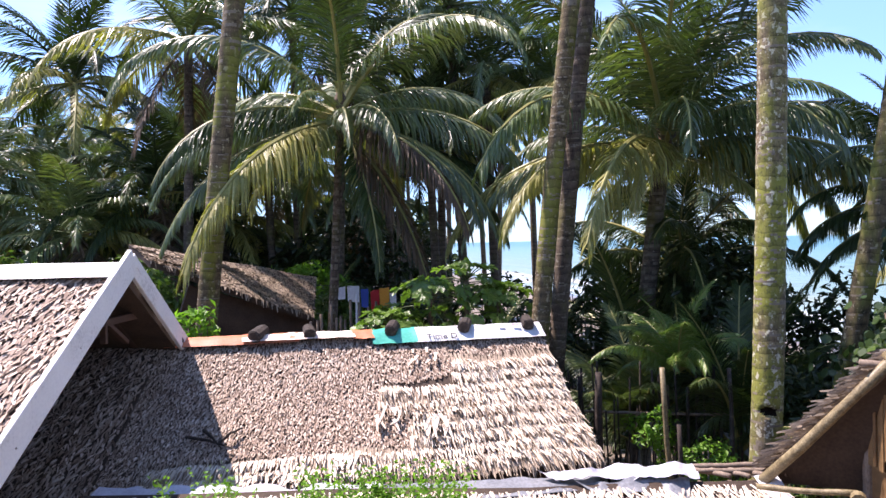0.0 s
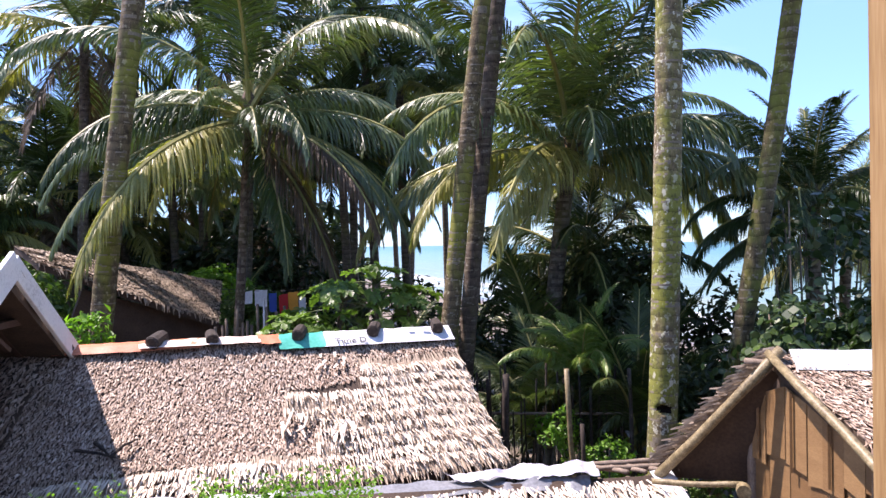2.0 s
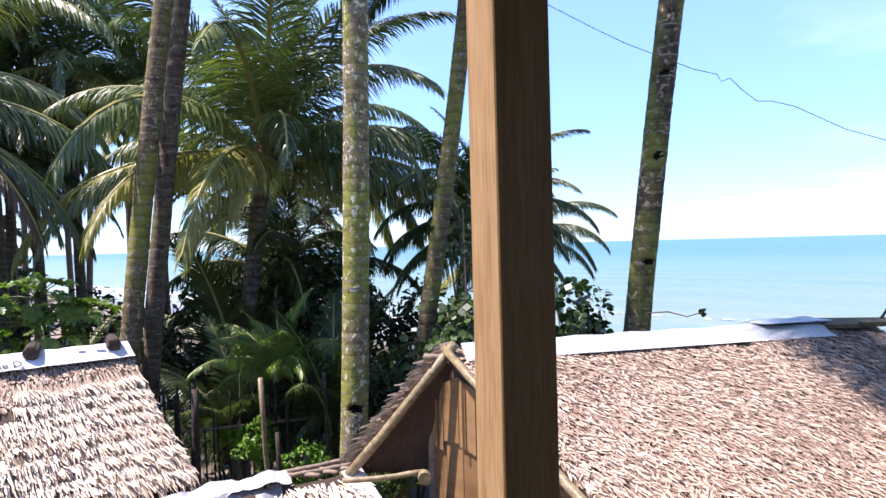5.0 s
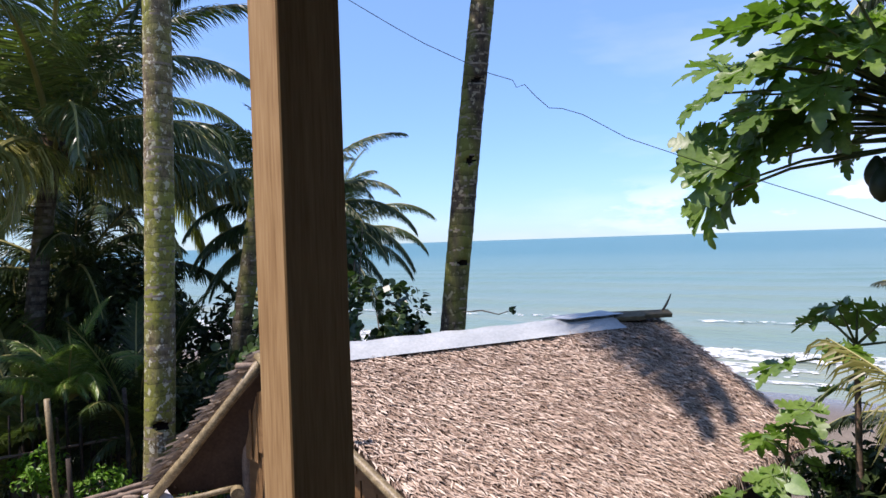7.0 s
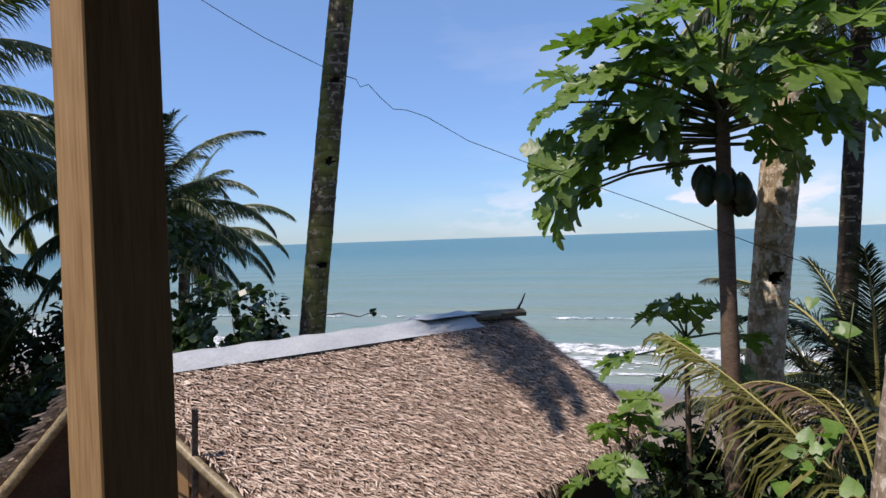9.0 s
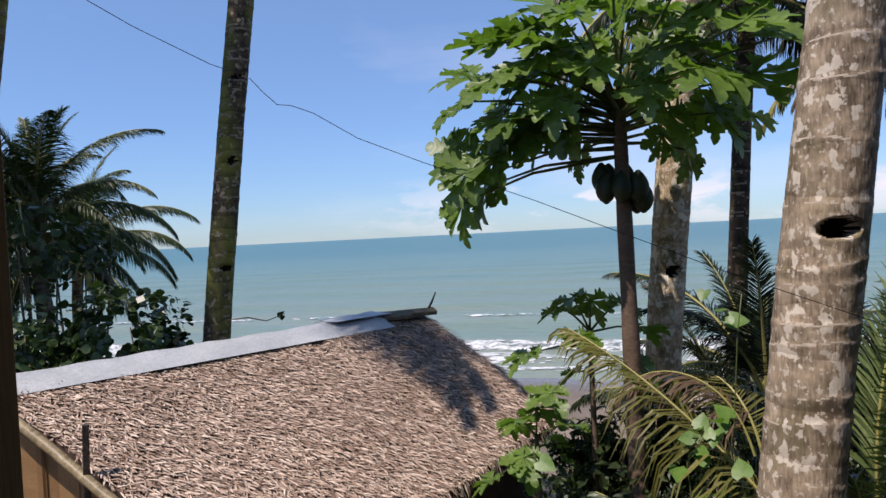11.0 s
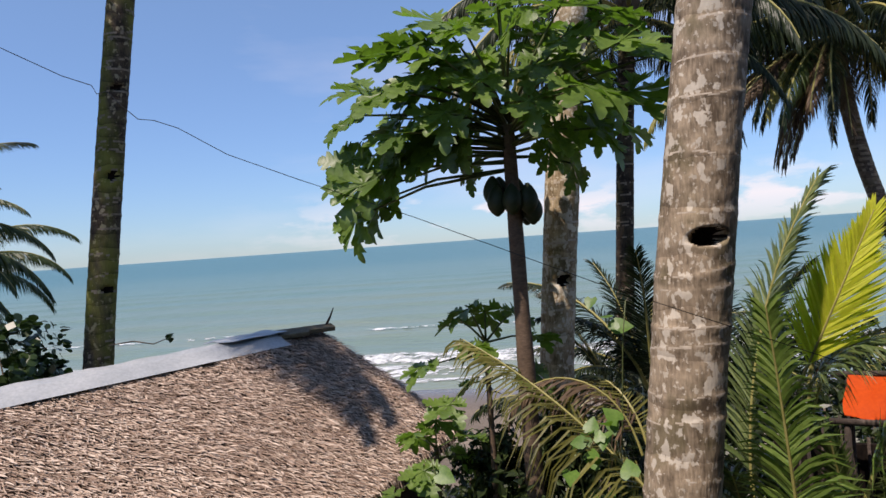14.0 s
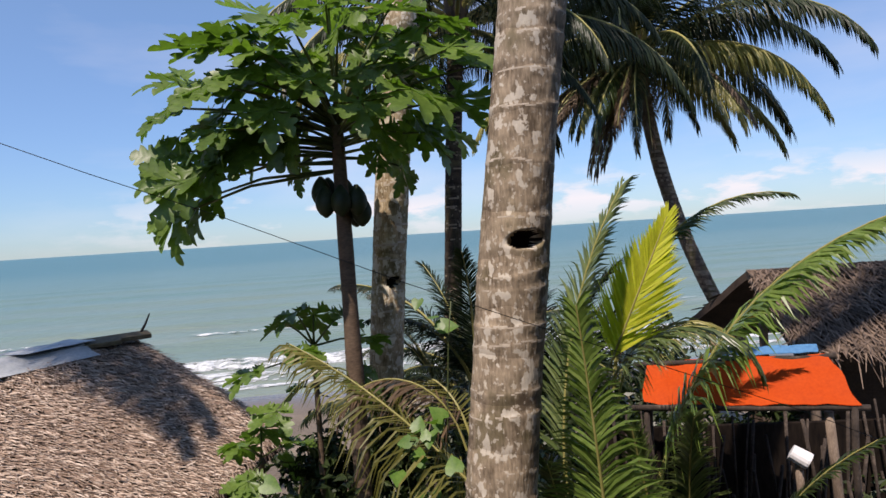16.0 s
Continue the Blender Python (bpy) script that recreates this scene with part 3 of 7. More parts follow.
def sea():
    ps = [-4 + x for x in grown(75, 0.42, 4800, 1.18)]
    qh = grown(70, 0.9, 4600, 1.2)
    qs = [-x for x in reversed(qh[1:])] + qh
    b = grid_mesh(ps, qs, lambda p, q: (p, q, swell(p, q) if p < 400 else 0.0))
    ob = new("water", mesh_of("water", b, M["sea"], True))
    ob.location = (SHORE.x, SHORE.y, SEA_Z)
    ob.rotation_euler = (0, 0, math.atan2(OUT.y, OUT.x))
    tagged(ob, "calm teal sea with low swell rolling ashore", "sea", kind="structure")
    rnd = random.Random(5)
    for centre, width, lift, cut, lo, hi in ((4.3, 2.3, 0.16, -0.4, -75, 110), (2.0, 2.4, 0.03, 0.0, -75, 110), (0.3, 1.0, 0.02, -0.1, -75, 110), (16.0, 0.9, 0.10, 0.30, -40, 40)):
        f, nx = Build(), 15
        rows = []
        q = lo
        while q < hi:
            wander = 2.2 * noise.noise((q * 0.035, centre * 0.01, 3.0)) * (0.5 if centre > 4 else 0.8)
            w = width * (0.75 + 0.6 * noise.noise((q * 0.16, centre, 7.0)))
            row = []
            for i in range(nx):
                p = centre + wander + (i / (nx - 1) - 0.5) * w + 0.12 * noise.noise((q * 1.6, i * 0.6, centre))
                hump = lift * (1 - (2 * i / (nx - 1) - 1) ** 2)
                row.append((p, q, max(swell(p, q), -0.12) + 0.015 + hump * (1 + 0.8 * noise.noise((q * 2.0, p * 2.0, 1.0)))))
            rows.append(row)
            q += 0.2
        f.v = [v for r in rows for v in r]
        for j in range(len(rows) - 1):
            for i in range(nx - 1):
                x, y, _ = rows[j][i]
                edge = abs(2 * (i + 0.5) / (nx - 1) - 1)
                if 0.8 * noise.noise((x * 0.7, y * 0.25, centre)) + 0.5 * noise.noise((x * 2.6, y * 1.6, centre)) + 0.25 * noise.noise((x * 7, y * 6, centre)) > cut - 0.35 + 0.5 * edge:
                    f.f.append((j * nx + i, j * nx + i + 1, (j + 1) * nx + i + 1, (j + 1) * nx + i))
                    f.m.append(0)
        foam = new("wave_foam", mesh_of("wave_foam", f, M["foam"], True))
        foam.parent = ob
        tagged(foam, "white broken wave foam", kind="stuff")


sea()


# ---- palms ----
def frond_build(length, e0, droop, count, leaf, width, seed, segs=3, hang=0.35, lop=0.0, open_=68, rib_r=0.012):
    """A palm frond that leaves the origin along +x at e0 degrees and bends down; leaflets on both sides."""
    rnd = random.Random(seed)
    b, rib = Build(), Build()
    steps = 14
    pts, tans, p = [], [], Vector((0, 0, 0))
    side_bend = rnd.uniform(-0.25, 0.25)
    for i in range(steps + 1):
        s = i / steps
        e = radians(e0 - droop * s ** 1.35)
        y = side_bend * s
        t = Vector((math.cos(e) * math.cos(y), math.cos(e) * math.sin(y), math.sin(e)))
        pts.append(p.copy()); tans.append(t)
        p = p + t * (length / steps)
    rib.tube(pts, [length * rib_r * (1 - 0.85 * i / steps) + 0.003 for i in range(steps + 1)], 5)
    for i in range(count):
        s = 0.14 + 0.86 * (i + rnd.uniform(-0.3, 0.3)) / count
        s = min(max(s, 0.12), 0.995)
        k = min(int(s * steps), steps - 1)
        f = s * steps - k
        at, t = pts[k].lerp(pts[k + 1], f), tans[k].lerp(tans[k + 1], f).normalized()
        side0 = Vector((-t.y, t.x, 0))
        side0 = side0.normalized() if side0.length > 1e-3 else Vector((0, 1, 0))
        up = side0.cross(t) * -1
        if up.z < 0 and e0 > -10:
            up = -up
        for sg in (-1, 1):
            if rnd.random() < 0.04 + lop * 0.3:
                continue
            phi = radians(open_ - 0.6 * open_ * s + rnd.uniform(-7, 7))
            beta = radians(12 + rnd.uniform(-10, 10))
            d = t * math.cos(phi) + (side0 * sg * math.cos(beta) + up * math.sin(beta)) * math.sin(phi)
            ll = leaf * (0.55 + 0.45 * math.sin(math.pi * min(1, s * 1.25 + 0.12))) * rnd.uniform(0.85, 1.08) * (1 - 0.45 * max(0, s - 0.7) / 0.3)
            w = width * rnd.uniform(0.8, 1.15)
            droopiness = hang * rnd.uniform(0.6, 1.5)
            d = (d + Vector((0, 0, -0.3 * hang))).normalized()
            q, vs = at.copy(), []
            tw = rnd.uniform(-0.5, 0.5)
            for j in range(segs + 1):
                wd = t - d * t.dot(d)
                wd = wd.normalized() if wd.length > 1e-3 else up
                nrm = d.cross(wd)
                wd = wd * math.cos(tw) + nrm * math.sin(tw)
                prof = (0.55, 1.0, 0.8, 0.5)[j] if segs == 3 else (0.6, 1.0, 0.5)[j]
                if j == segs:
                    vs.append(tuple(q))
                else:
                    vs += [tuple(q - wd * w * prof / 2), tuple(q + wd * w * prof / 2)]
                q = q + d * (ll / segs)
                d = (d + Vector((0, 0, -1)) * droopiness * (0.5 + 0.5 * j)).normalized()
            fs = [(2 * j, 2 * j + 1, 2 * j + 3, 2 * j + 2) for j in range(segs - 1)] + [(2 * segs - 2, 2 * segs - 1, 2 * segs)]
            b.add(vs, fs)
    b.add(rib.v, rib.f, 1)
    return b


# how steeply a frond leaves the crown and how far it bends, from the spear down to the skirt
CLASSES = [(82, 40, 0.25), (66, 75, 0.6), (48, 92, 0.95), (30, 95, 1.3), (10, 82, 1.45), (-12, 62, 1.4), (-48, 34, 1.0)]
FRONDS = {}
for ci, (e0, dr, hg) in enumerate(CLASSES):
    for k in range(2):
        b = frond_build(3.2, e0, dr, 150, 0.84, 0.0215, 40 + ci * 7 + k, 3, hg)
        FRONDS[ci, k, "near"] = mesh_of("frond", b, [M["frond"], M["rachis"]])
        b = frond_build(3.2, e0, dr, 96, 0.84, 0.032, 140 + ci * 7 + k, 2, hg)
        FRONDS[ci, k, "far"] = mesh_of("frond", b, [M["frond"], M["rachis"]])


def trunk_build(points, r0, r1, z0, z1, seg=16, step=0.04, ring=0.14, seed=0, notches=()):
    """A ringed trunk through points (x, y, z); notches: (z, angle, half width, half height, depth) cut as footholds."""
    zs = [p[2] for p in points]
    deg = 2 if len(points) > 2 else 1
    fx, fy = np.polyfit(zs, [p[0] for p in points], deg), np.polyfit(zs, [p[1] for p in points], deg)
    rnd = random.Random(seed)
    b = Build()
    levels, z = [z0], z0
    while z < z1:
        z = min(z1, z + (step if 2.2 < z < 6.8 else step * 2.5))
        levels.append(z)
    n = len(levels) - 1
    # ring scars at uneven heights
    scars, z = [], z0
    while z < z1 + 0.5:
        z += ring * rnd.uniform(0.35, 1.5)
        scars.append((z, rnd.uniform(-0.045, 0.045), rnd.uniform(0, 6.3), rnd.uniform(0.5, 1.2)))
    tops = np.array([s[0] for s in scars])
    for i in range(n + 1):
        z = levels[i]
        cx, cy = float(np.polyval(fx, z)), float(np.polyval(fy, z))
        r = r0 + (r1 - r0) * (z - z0) / (z1 - z0) + 0.12 * r0 * math.exp(-(z - z0) / 0.35)
        near = [scars[k] for k in range(max(0, np.searchsorted(tops, z) - 1), min(len(scars), np.searchsorted(tops, z) + 2))]
        for k in range(seg):
            a = 2 * math.pi * k / seg
            rr = r * (1 + 0.035 * noise.noise((math.cos(a) * 1.5, math.sin(a) * 1.5, z * 1.7 + seed)))
            for sz, tilt, ph, amt in near:
                d = z - (sz + tilt * math.cos(a - ph) + 0.012 * noise.noise((a * 2, sz, seed)))
                rr += r * 0.028 * amt * (math.exp(-(d / 0.010) ** 2) if d > 0 else math.exp(-(d / 0.035) ** 2))
            rr += r * 0.02 * noise.noise((math.cos(a) * 9, math.sin(a) * 9, z * 14 + seed))
            for nz, na, nw, nh, nd in notches:
                da = (a - na + math.pi) % (2 * math.pi) - math.pi
                u, v = da * r / nw, (z - nz) / nh
                # a lens-shaped hollow, steeper above than below
                rho = u * u + (v / (1.0 if v > 0 else 0.8)) ** 2
                if rho < 1:
                    rr -= nd * min(1, 2.5 * (1 - rho))
            b.v.append((cx + rr * math.cos(a), cy + rr * math.sin(a), z))
    for i in range(n):
        for k in range(seg):
            b.f.append((i * seg + k, i * seg + (k + 1) % seg, (i + 1) * seg + (k + 1) % seg, (i + 1) * seg + k))
            z = (levels[i] + levels[i + 1]) / 2
            a = 2 * math.pi * (k + 0.5) / seg
            cut = 0
            for nz, na, nw, nh, nd in notches:
                da = (a - na + math.pi) % (2 * math.pi) - math.pi
                u, v = da * r0 / nw, (z - nz) / nh
                if u * u + (v / (1.0 if v > 0 else 0.8)) ** 2 < 0.93:
                    cut = 1
            if not cut and step < 0.06:
                k0 = np.searchsorted(tops, z)
                for sz, tilt, ph, amt in scars[max(0, k0 - 1):k0 + 2]:
                    d = z - (sz + tilt * math.cos(a - ph) + 0.012 * noise.noise((a * 2, sz, seed)))
                    if abs(d) < max(0.0045, step * 0.55) and noise.noise((math.cos(a) * 2.5, math.sin(a) * 2.5, sz * 3 + seed)) > -0.12:
                        cut = 2
            b.m.append(cut)
    b.f.append(tuple(range((n) * seg, (n + 1) * seg)))
    b.m.append(0)
    top = (float(np.polyval(fx, z1)), float(np.polyval(fy, z1)), z1)
    foot = (float(np.polyval(fx, z0)), float(np.polyval(fy, z0)), z0)
    return b, foot, top


def palm(points, top_z, r, label, bark_key="bark_dark", nf=22, size=1.0, seed=0, lod="near", low=5, dry=0.12, notches=(), skirt=1.0, seg=16, step=0.05, ring=0.14, extra=(), joined=False, leaf="frond", clear=None, gap=None):
    """A coconut palm: trunk through points, crown of fronds at its top. extra: fronds of their own (turn, class, size, material)."""
    gz = ground_z(points[0][0], points[0][1])
    b, foot, top = trunk_build(points, r, r * 0.8, gz - 0.1, top_z, seg, step, ring, seed, notches)
    tree = thing("coconut_palm", (foot[0], foot[1], gz), label, "palm tree", "coconut palms")
    part("trunk", b, [M[bark_key], M["notch"], M["scar" if bark_key in ("bark_grey", "bark_pale_sunlit") else "scar_dark"]], tree, smooth=True)
    rnd = random.Random(seed + 900)
    base = Vector(top) - tree.location
    fronds = []
    for i in range(nf):
        ci = min(low, int((i / max(1, nf - 1)) ** 0.8 * (low + 0.99)))
        turn = i * 2.39996 + rnd.uniform(-0.3, 0.3)
        if gap and gap[0] < math.degrees(turn) % 360 < gap[1]:
            continue
        if clear and ci >= 3 and clear[0] < math.degrees(turn) % 360 < clear[1]:
            short = 0.55
        else:
            short = 1.0
        if ci >= 5:
            short *= skirt
        mat = M[leaf]
        # spear fronds get the darker leaf so the crown's centre looks shaded
        if ci <= 1 and leaf in ("frond", "frond_lit") and not joined:
            mat = M["frond_shaded"]
        if ci >= 4 and rnd.random() < dry * 3:
            mat = M["frond_dry"]
        if ci == 6:
            mat = M["frond_brown"]
        fronds.append((math.degrees(turn), ci, short * size * rnd.uniform(0.85, 1.12) * (0.8 if ci == 0 else 1), mat))
    fronds += [(t, c, s, M[m]) for t, c, s, m in extra]
    if joined:
        crown = Build()
        for turn, ci, s, mat in fronds:
            me = FRONDS[ci, rnd.randrange(2), lod]
            mm = Matrix.Translation(top) @ Matrix.Rotation(radians(turn), 4, "Z") @ Matrix.Scale(s, 4)
            slot = 1 if mat == M["frond_dry"] else 2 if mat == M["frond_brown"] else 0
            crown.add([tuple(mm @ v.co) for v in me.vertices], [tuple(p.vertices) for p in me.polygons], slot)
        part("crown", crown, [M[leaf], M["frond_dry"], M["frond_brown"]], tree)
    else:
        for turn, ci, s, mat in fronds:
            m = Matrix.Translation(base + Vector((0, 0, -0.05 * ci))) @ Matrix.Rotation(radians(turn), 4, "Z") @ Matrix.Rotation(rnd.uniform(-0.12, 0.12), 4, "X") @ Matrix.Scale(s, 4)
            shared("frond", FRONDS[ci, rnd.randrange(2), lod], tree, m, "", mat if mat != M["frond"] else None)
        # fibre and young nuts under the crown
        fib = Build()
        fib.tube([Vector(top) + Vector((0, 0, z)) for z in (-0.45, -0.15, 0.15, 0.35)], [r * 0.85, r * 1.25, r * 1.2, r * 0.4], 9, 0, 0.15, rnd)
        part("crown_fibre", fib, M["frond_brown"], tree, "brown leaf-base fibre")
    return tree


# ---- the veranda from which one looks out ----
def veranda():
    def slab(name, centre, size, mat, label, cat):
        b = Build()
        b.box(centre, size)
        return solid(name, b, M[mat], (centre[0], centre[1], centre[2] - size[2] / 2), label, cat, kind="structure")
    slab("floor", (-1.25, -1.0, 2.52), (5.8, 4.3, 0.16), "underroof_shade", "wooden upper-floor deck of the veranda", "floor")
    # unseen ceiling and dark walls, added to keep light off the post's inner face
    slab("ceiling", (-0.95, -1.25, 5.06), (6.7, 4.1, 0.12), "underroof_shade", "unseen veranda ceiling, added to keep sky light off the post", "ceiling")
    slab("wall_back", (-1.25, -0.9, 3.80), (5.8, 0.12, 2.4), "underroof_shade", "unseen dark wall added behind the veranda to cut light", "wall")
    slab("wall_side", (-4.1, -0.05, 3.80), (0.1, 1.58, 2.4), "underroof_shade", "unseen dark wall added beside the veranda to cut light", "wall")
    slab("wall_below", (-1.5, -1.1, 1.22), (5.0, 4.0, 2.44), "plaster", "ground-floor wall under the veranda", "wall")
    # unseen low walls, added to block light from roofs and ground below
    slab("wall_parapet_front", (-1.5, 1.06, 3.05), (5.3, 0.08, 0.9), "underroof_shade", "unseen low wall added at the veranda's edge to block light from below", "wall")
    slab("wall_parapet_side", (1.16, 0.05, 3.05), (0.08, 1.9, 0.9), "underroof_shade", "unseen low wall added at the veranda's edge to block light from below", "wall")
    # unseen wall, added to screen the post from the sky on this side
    b = Build()
    b.beam((1.66, -0.9, 3.1), (4.1, -2.75, 3.1), 0.12, 6.2)
    solid("wall_wing", b, M["underroof_shade"], (1.66, -0.9, 0.0), "unseen wall added to screen the post from the sky", "wall", kind="structure")
    p = thing("veranda_post", (0.817, 0.866, 2.6), "square planed timber post standing on the veranda deck", "post")
    b = Build()
    b.beam((0.817, 0.866, 2.6), (0.817, 0.866, 5.0), 0.118, 0.062, (-0.12, 1, 0), chamfer=0.035)
    part("shaft", b, M["wood_post"], p)


veranda()


# ---- thatched huts ----
def slope_point(c, u, v, sag=0.0, seed=0):
    """c: ridge left, ridge right, eave right, eave left; u along the ridge, v down the slope."""
    p = lerp(lerp(c[0], c[1], u), lerp(c[3], c[2], u), v)
    p.z -= sag * math.sin(math.pi * v) + 0.03 * noise.noise((u * 4 + seed, v * 4, seed))
    return p


def slope_slab(c, thick, seed, nu=14, nv=8, sag=0.0):
    b = Build()
    top = [[slope_point(c, i / nu, j / nv, sag, seed) for j in range(nv + 1)] for i in range(nu + 1)]
    b.v = [tuple(p) for r in top for p in r] + [tuple(p - Vector((0, 0, thick))) for r in top for p in r]
    k, h = nv + 1, (nu + 1) * (nv + 1)
    for i in range(nu):
        for j in range(nv):
            b.f += [(i * k + j, i * k + j + 1, (i + 1) * k + j + 1, (i + 1) * k + j), (h + i * k + j, h + (i + 1) * k + j, h + (i + 1) * k + j + 1, h + i * k + j + 1)]
    for i in range(nu):
        b.f += [(i * k, (i + 1) * k, h + (i + 1) * k, h + i * k), (i * k + nv, h + i * k + nv, h + (i + 1) * k + nv, (i + 1) * k + nv)]
    for j in range(nv):
        b.f += [(j, h + j, h + j + 1, j + 1), (nu * k + j, nu * k + j + 1, h + nu * k + j + 1, h + nu * k + j)]
    b.m = [0] * len(b.f)
    return b


def thatch(c, seed, row=0.055, pitch=0.03, length=0.13, width=0.026, lift=0.03, sag=0.0, skew=0.35, u0=0.0, u1=1.0, v0=0.0, v1=1.0, keep=None, curl=0.0, droop_eave=0.12, jitter=0.45):
    """Courses of ragged leaf strips over a slope, laid from the eave up."""
    rnd = random.Random(seed)
    b = Build()
    long_u = (Vector(c[1]) - Vector(c[0])).length
    long_v = ((Vector(c[3]) - Vector(c[0])).length + (Vector(c[2]) - Vector(c[1])).length) / 2
    nr, nc = int(long_v * (v1 - v0) / row), int(long_u * (u1 - u0) / pitch)
    e = 0.01
    for r in range(nr):
        for k in range(nc):
            u = u0 + (u1 - u0) * (k + rnd.uniform(-0.6, 0.6)) / nc
            v = v0 + (v1 - v0) * (r + rnd.uniform(-jitter, jitter) + 0.25 * noise.noise((u * 14, r * 3.1, seed))) / nr
            if keep and not keep(u, v, rnd):
                continue
            u, v = min(max(u, 0), 1), min(max(v, 0), 1)
            p = slope_point(c, u, v, sag, seed)
            down = slope_point(c, u, min(v + e, 1.0), sag, seed) - slope_point(c, u, min(v + e, 1.0) - e, sag, seed)
            down.normalize()
            across = (slope_point(c, min(u + e, 1), v, sag, seed) - slope_point(c, min(u + e, 1) - e, v, sag, seed)).normalized()
            nrm = across.cross(down)
            if nrm.z < 0:
                nrm = -nrm
            ang = rnd.gauss(0, skew)
            d = (down * math.cos(ang) + across * math.sin(ang)).normalized()
            s = d.cross(nrm).normalized()
            roll = rnd.gauss(0, 0.24)
            s = s * math.cos(roll) + nrm * math.sin(roll)
            ll, w = length * rnd.uniform(0.6, 1.3), width * rnd.uniform(0.6, 1.4)
            up = lift * rnd.uniform(0.2, 1.4)
            a = p + nrm * 0.008
            m1 = a + d * ll * 0.55 + nrm * up * 0.7
            t1 = a + d * ll + nrm * (up * (1.0 + curl * rnd.uniform(-1, 2)))
            if v > 0.97:
                t1 = t1 - Vector((0, 0, droop_eave * rnd.random()))
            b.add([tuple(a - s * w * 0.4), tuple(a + s * w * 0.4), tuple(m1 + s * w * 0.5), tuple(m1 - s * w * 0.5), tuple(t1 + s * w * 0.18), tuple(t1 - s * w * 0.18)], [(0, 1, 2, 3), (3, 2, 4, 5)])
    return b


def crumpled(c, nu, nv, amp, seed, thick=0.004):
    """A creased sheet over four corners."""
    b = Build()
    pts = [[lerp(lerp(c[0], c[1], i / nu), lerp(c[3], c[2], i / nu), j / nv) for j in range(nv + 1)] for i in range(nu + 1)]
    for i, r in enumerate(pts):
        for j, p in enumerate(r):
            edge = 1.6 if j in (0, nv) else 1.0
            p.z += amp * (noise.noise((p.x * 5, p.y * 5, seed)) + 0.5 * noise.noise((p.x * 13, p.y * 13, seed + 3)))
            p.y += amp * edge * noise.noise((p.x * 4, p.z * 4, seed + 9))
    k = nv + 1
    b.v = [tuple(p) for r in pts for p in r]
    b.f = [(i * k + j, i * k + j + 1, (i + 1) * k + j + 1, (i + 1) * k + j) for i in range(nu) for j in range(nv)]
    h = len(b.v)
    b.v += [(x, y, z - thick) for x, y, z in b.v]
    b.f += [tuple(i + h for i in reversed(f)) for f in list(b.f)]
    b.m = [0] * len(b.f)
    return b


def draped(a, b_, drop_near, drop_far, near, far, n, amp, seed, mat, parent, name, label=""):
    """A strip of sheet folded over a ridge from a to b_; near/far: horizontal vectors to its hanging edges."""
    bl = Build()
    prof = []
    for s in (1.0, 0.66, 0.33):
        prof.append((Vector(near) * s, -drop_near * s, s))
    prof.append((Vector((0, 0, 0)), 0.0, 0.0))
    for s in (0.5, 1.0):
        prof.append((Vector(far) * s, -drop_far * s, s))
    for i in range(n + 1):
        p = lerp(a, b_, i / n)
        for off, dz, s in prof:
            w = amp * noise.noise((i * 0.55, s * 2 + off.x, seed))
            q = p + off * (1 + 1.2 * w / max(amp, 1e-3) * 0.18) + Vector((0, 0, dz + w + 0.03))
            bl.v.append(tuple(q))
    k = len(prof)
    bl.f = [(i * k + j, i * k + j + 1, (i + 1) * k + j + 1, (i + 1) * k + j) for i in range(n) for j in range(k - 1)]
    bl.m = [0] * len(bl.f)
    ob = part(name, bl, mat, parent, label, smooth=True)
    return ob


def roof(hut, c, seed, mat, name="roof_slope", thick=0.10, sag=0.0, **kw):
    # near-black slab, so gaps in the thatch read as shade
    s = part(name, slope_slab(c, thick, seed, sag=sag), M["underroof_shade"], hut)
    if kw:
        t = part("thatch", thatch(c, seed, sag=sag, **kw), M[mat], s)
        tagged(t, kind="stuff")
    return s


def pole(parent, name, a, b, r, mat, seed=0, label="", nodes=6):
    rnd = random.Random(seed)
    bl = Build()
    pts = [lerp(a, b, i / nodes) + Vector((rnd.uniform(-1, 1), rnd.uniform(-1, 1), rnd.uniform(-1, 1))) * r * 0.25 for i in range(nodes + 1)]
    bl.tube(pts, [r * rnd.uniform(0.9, 1.1) for _ in pts], 9)
    return part(name, bl, M[mat], parent, label, smooth=True)


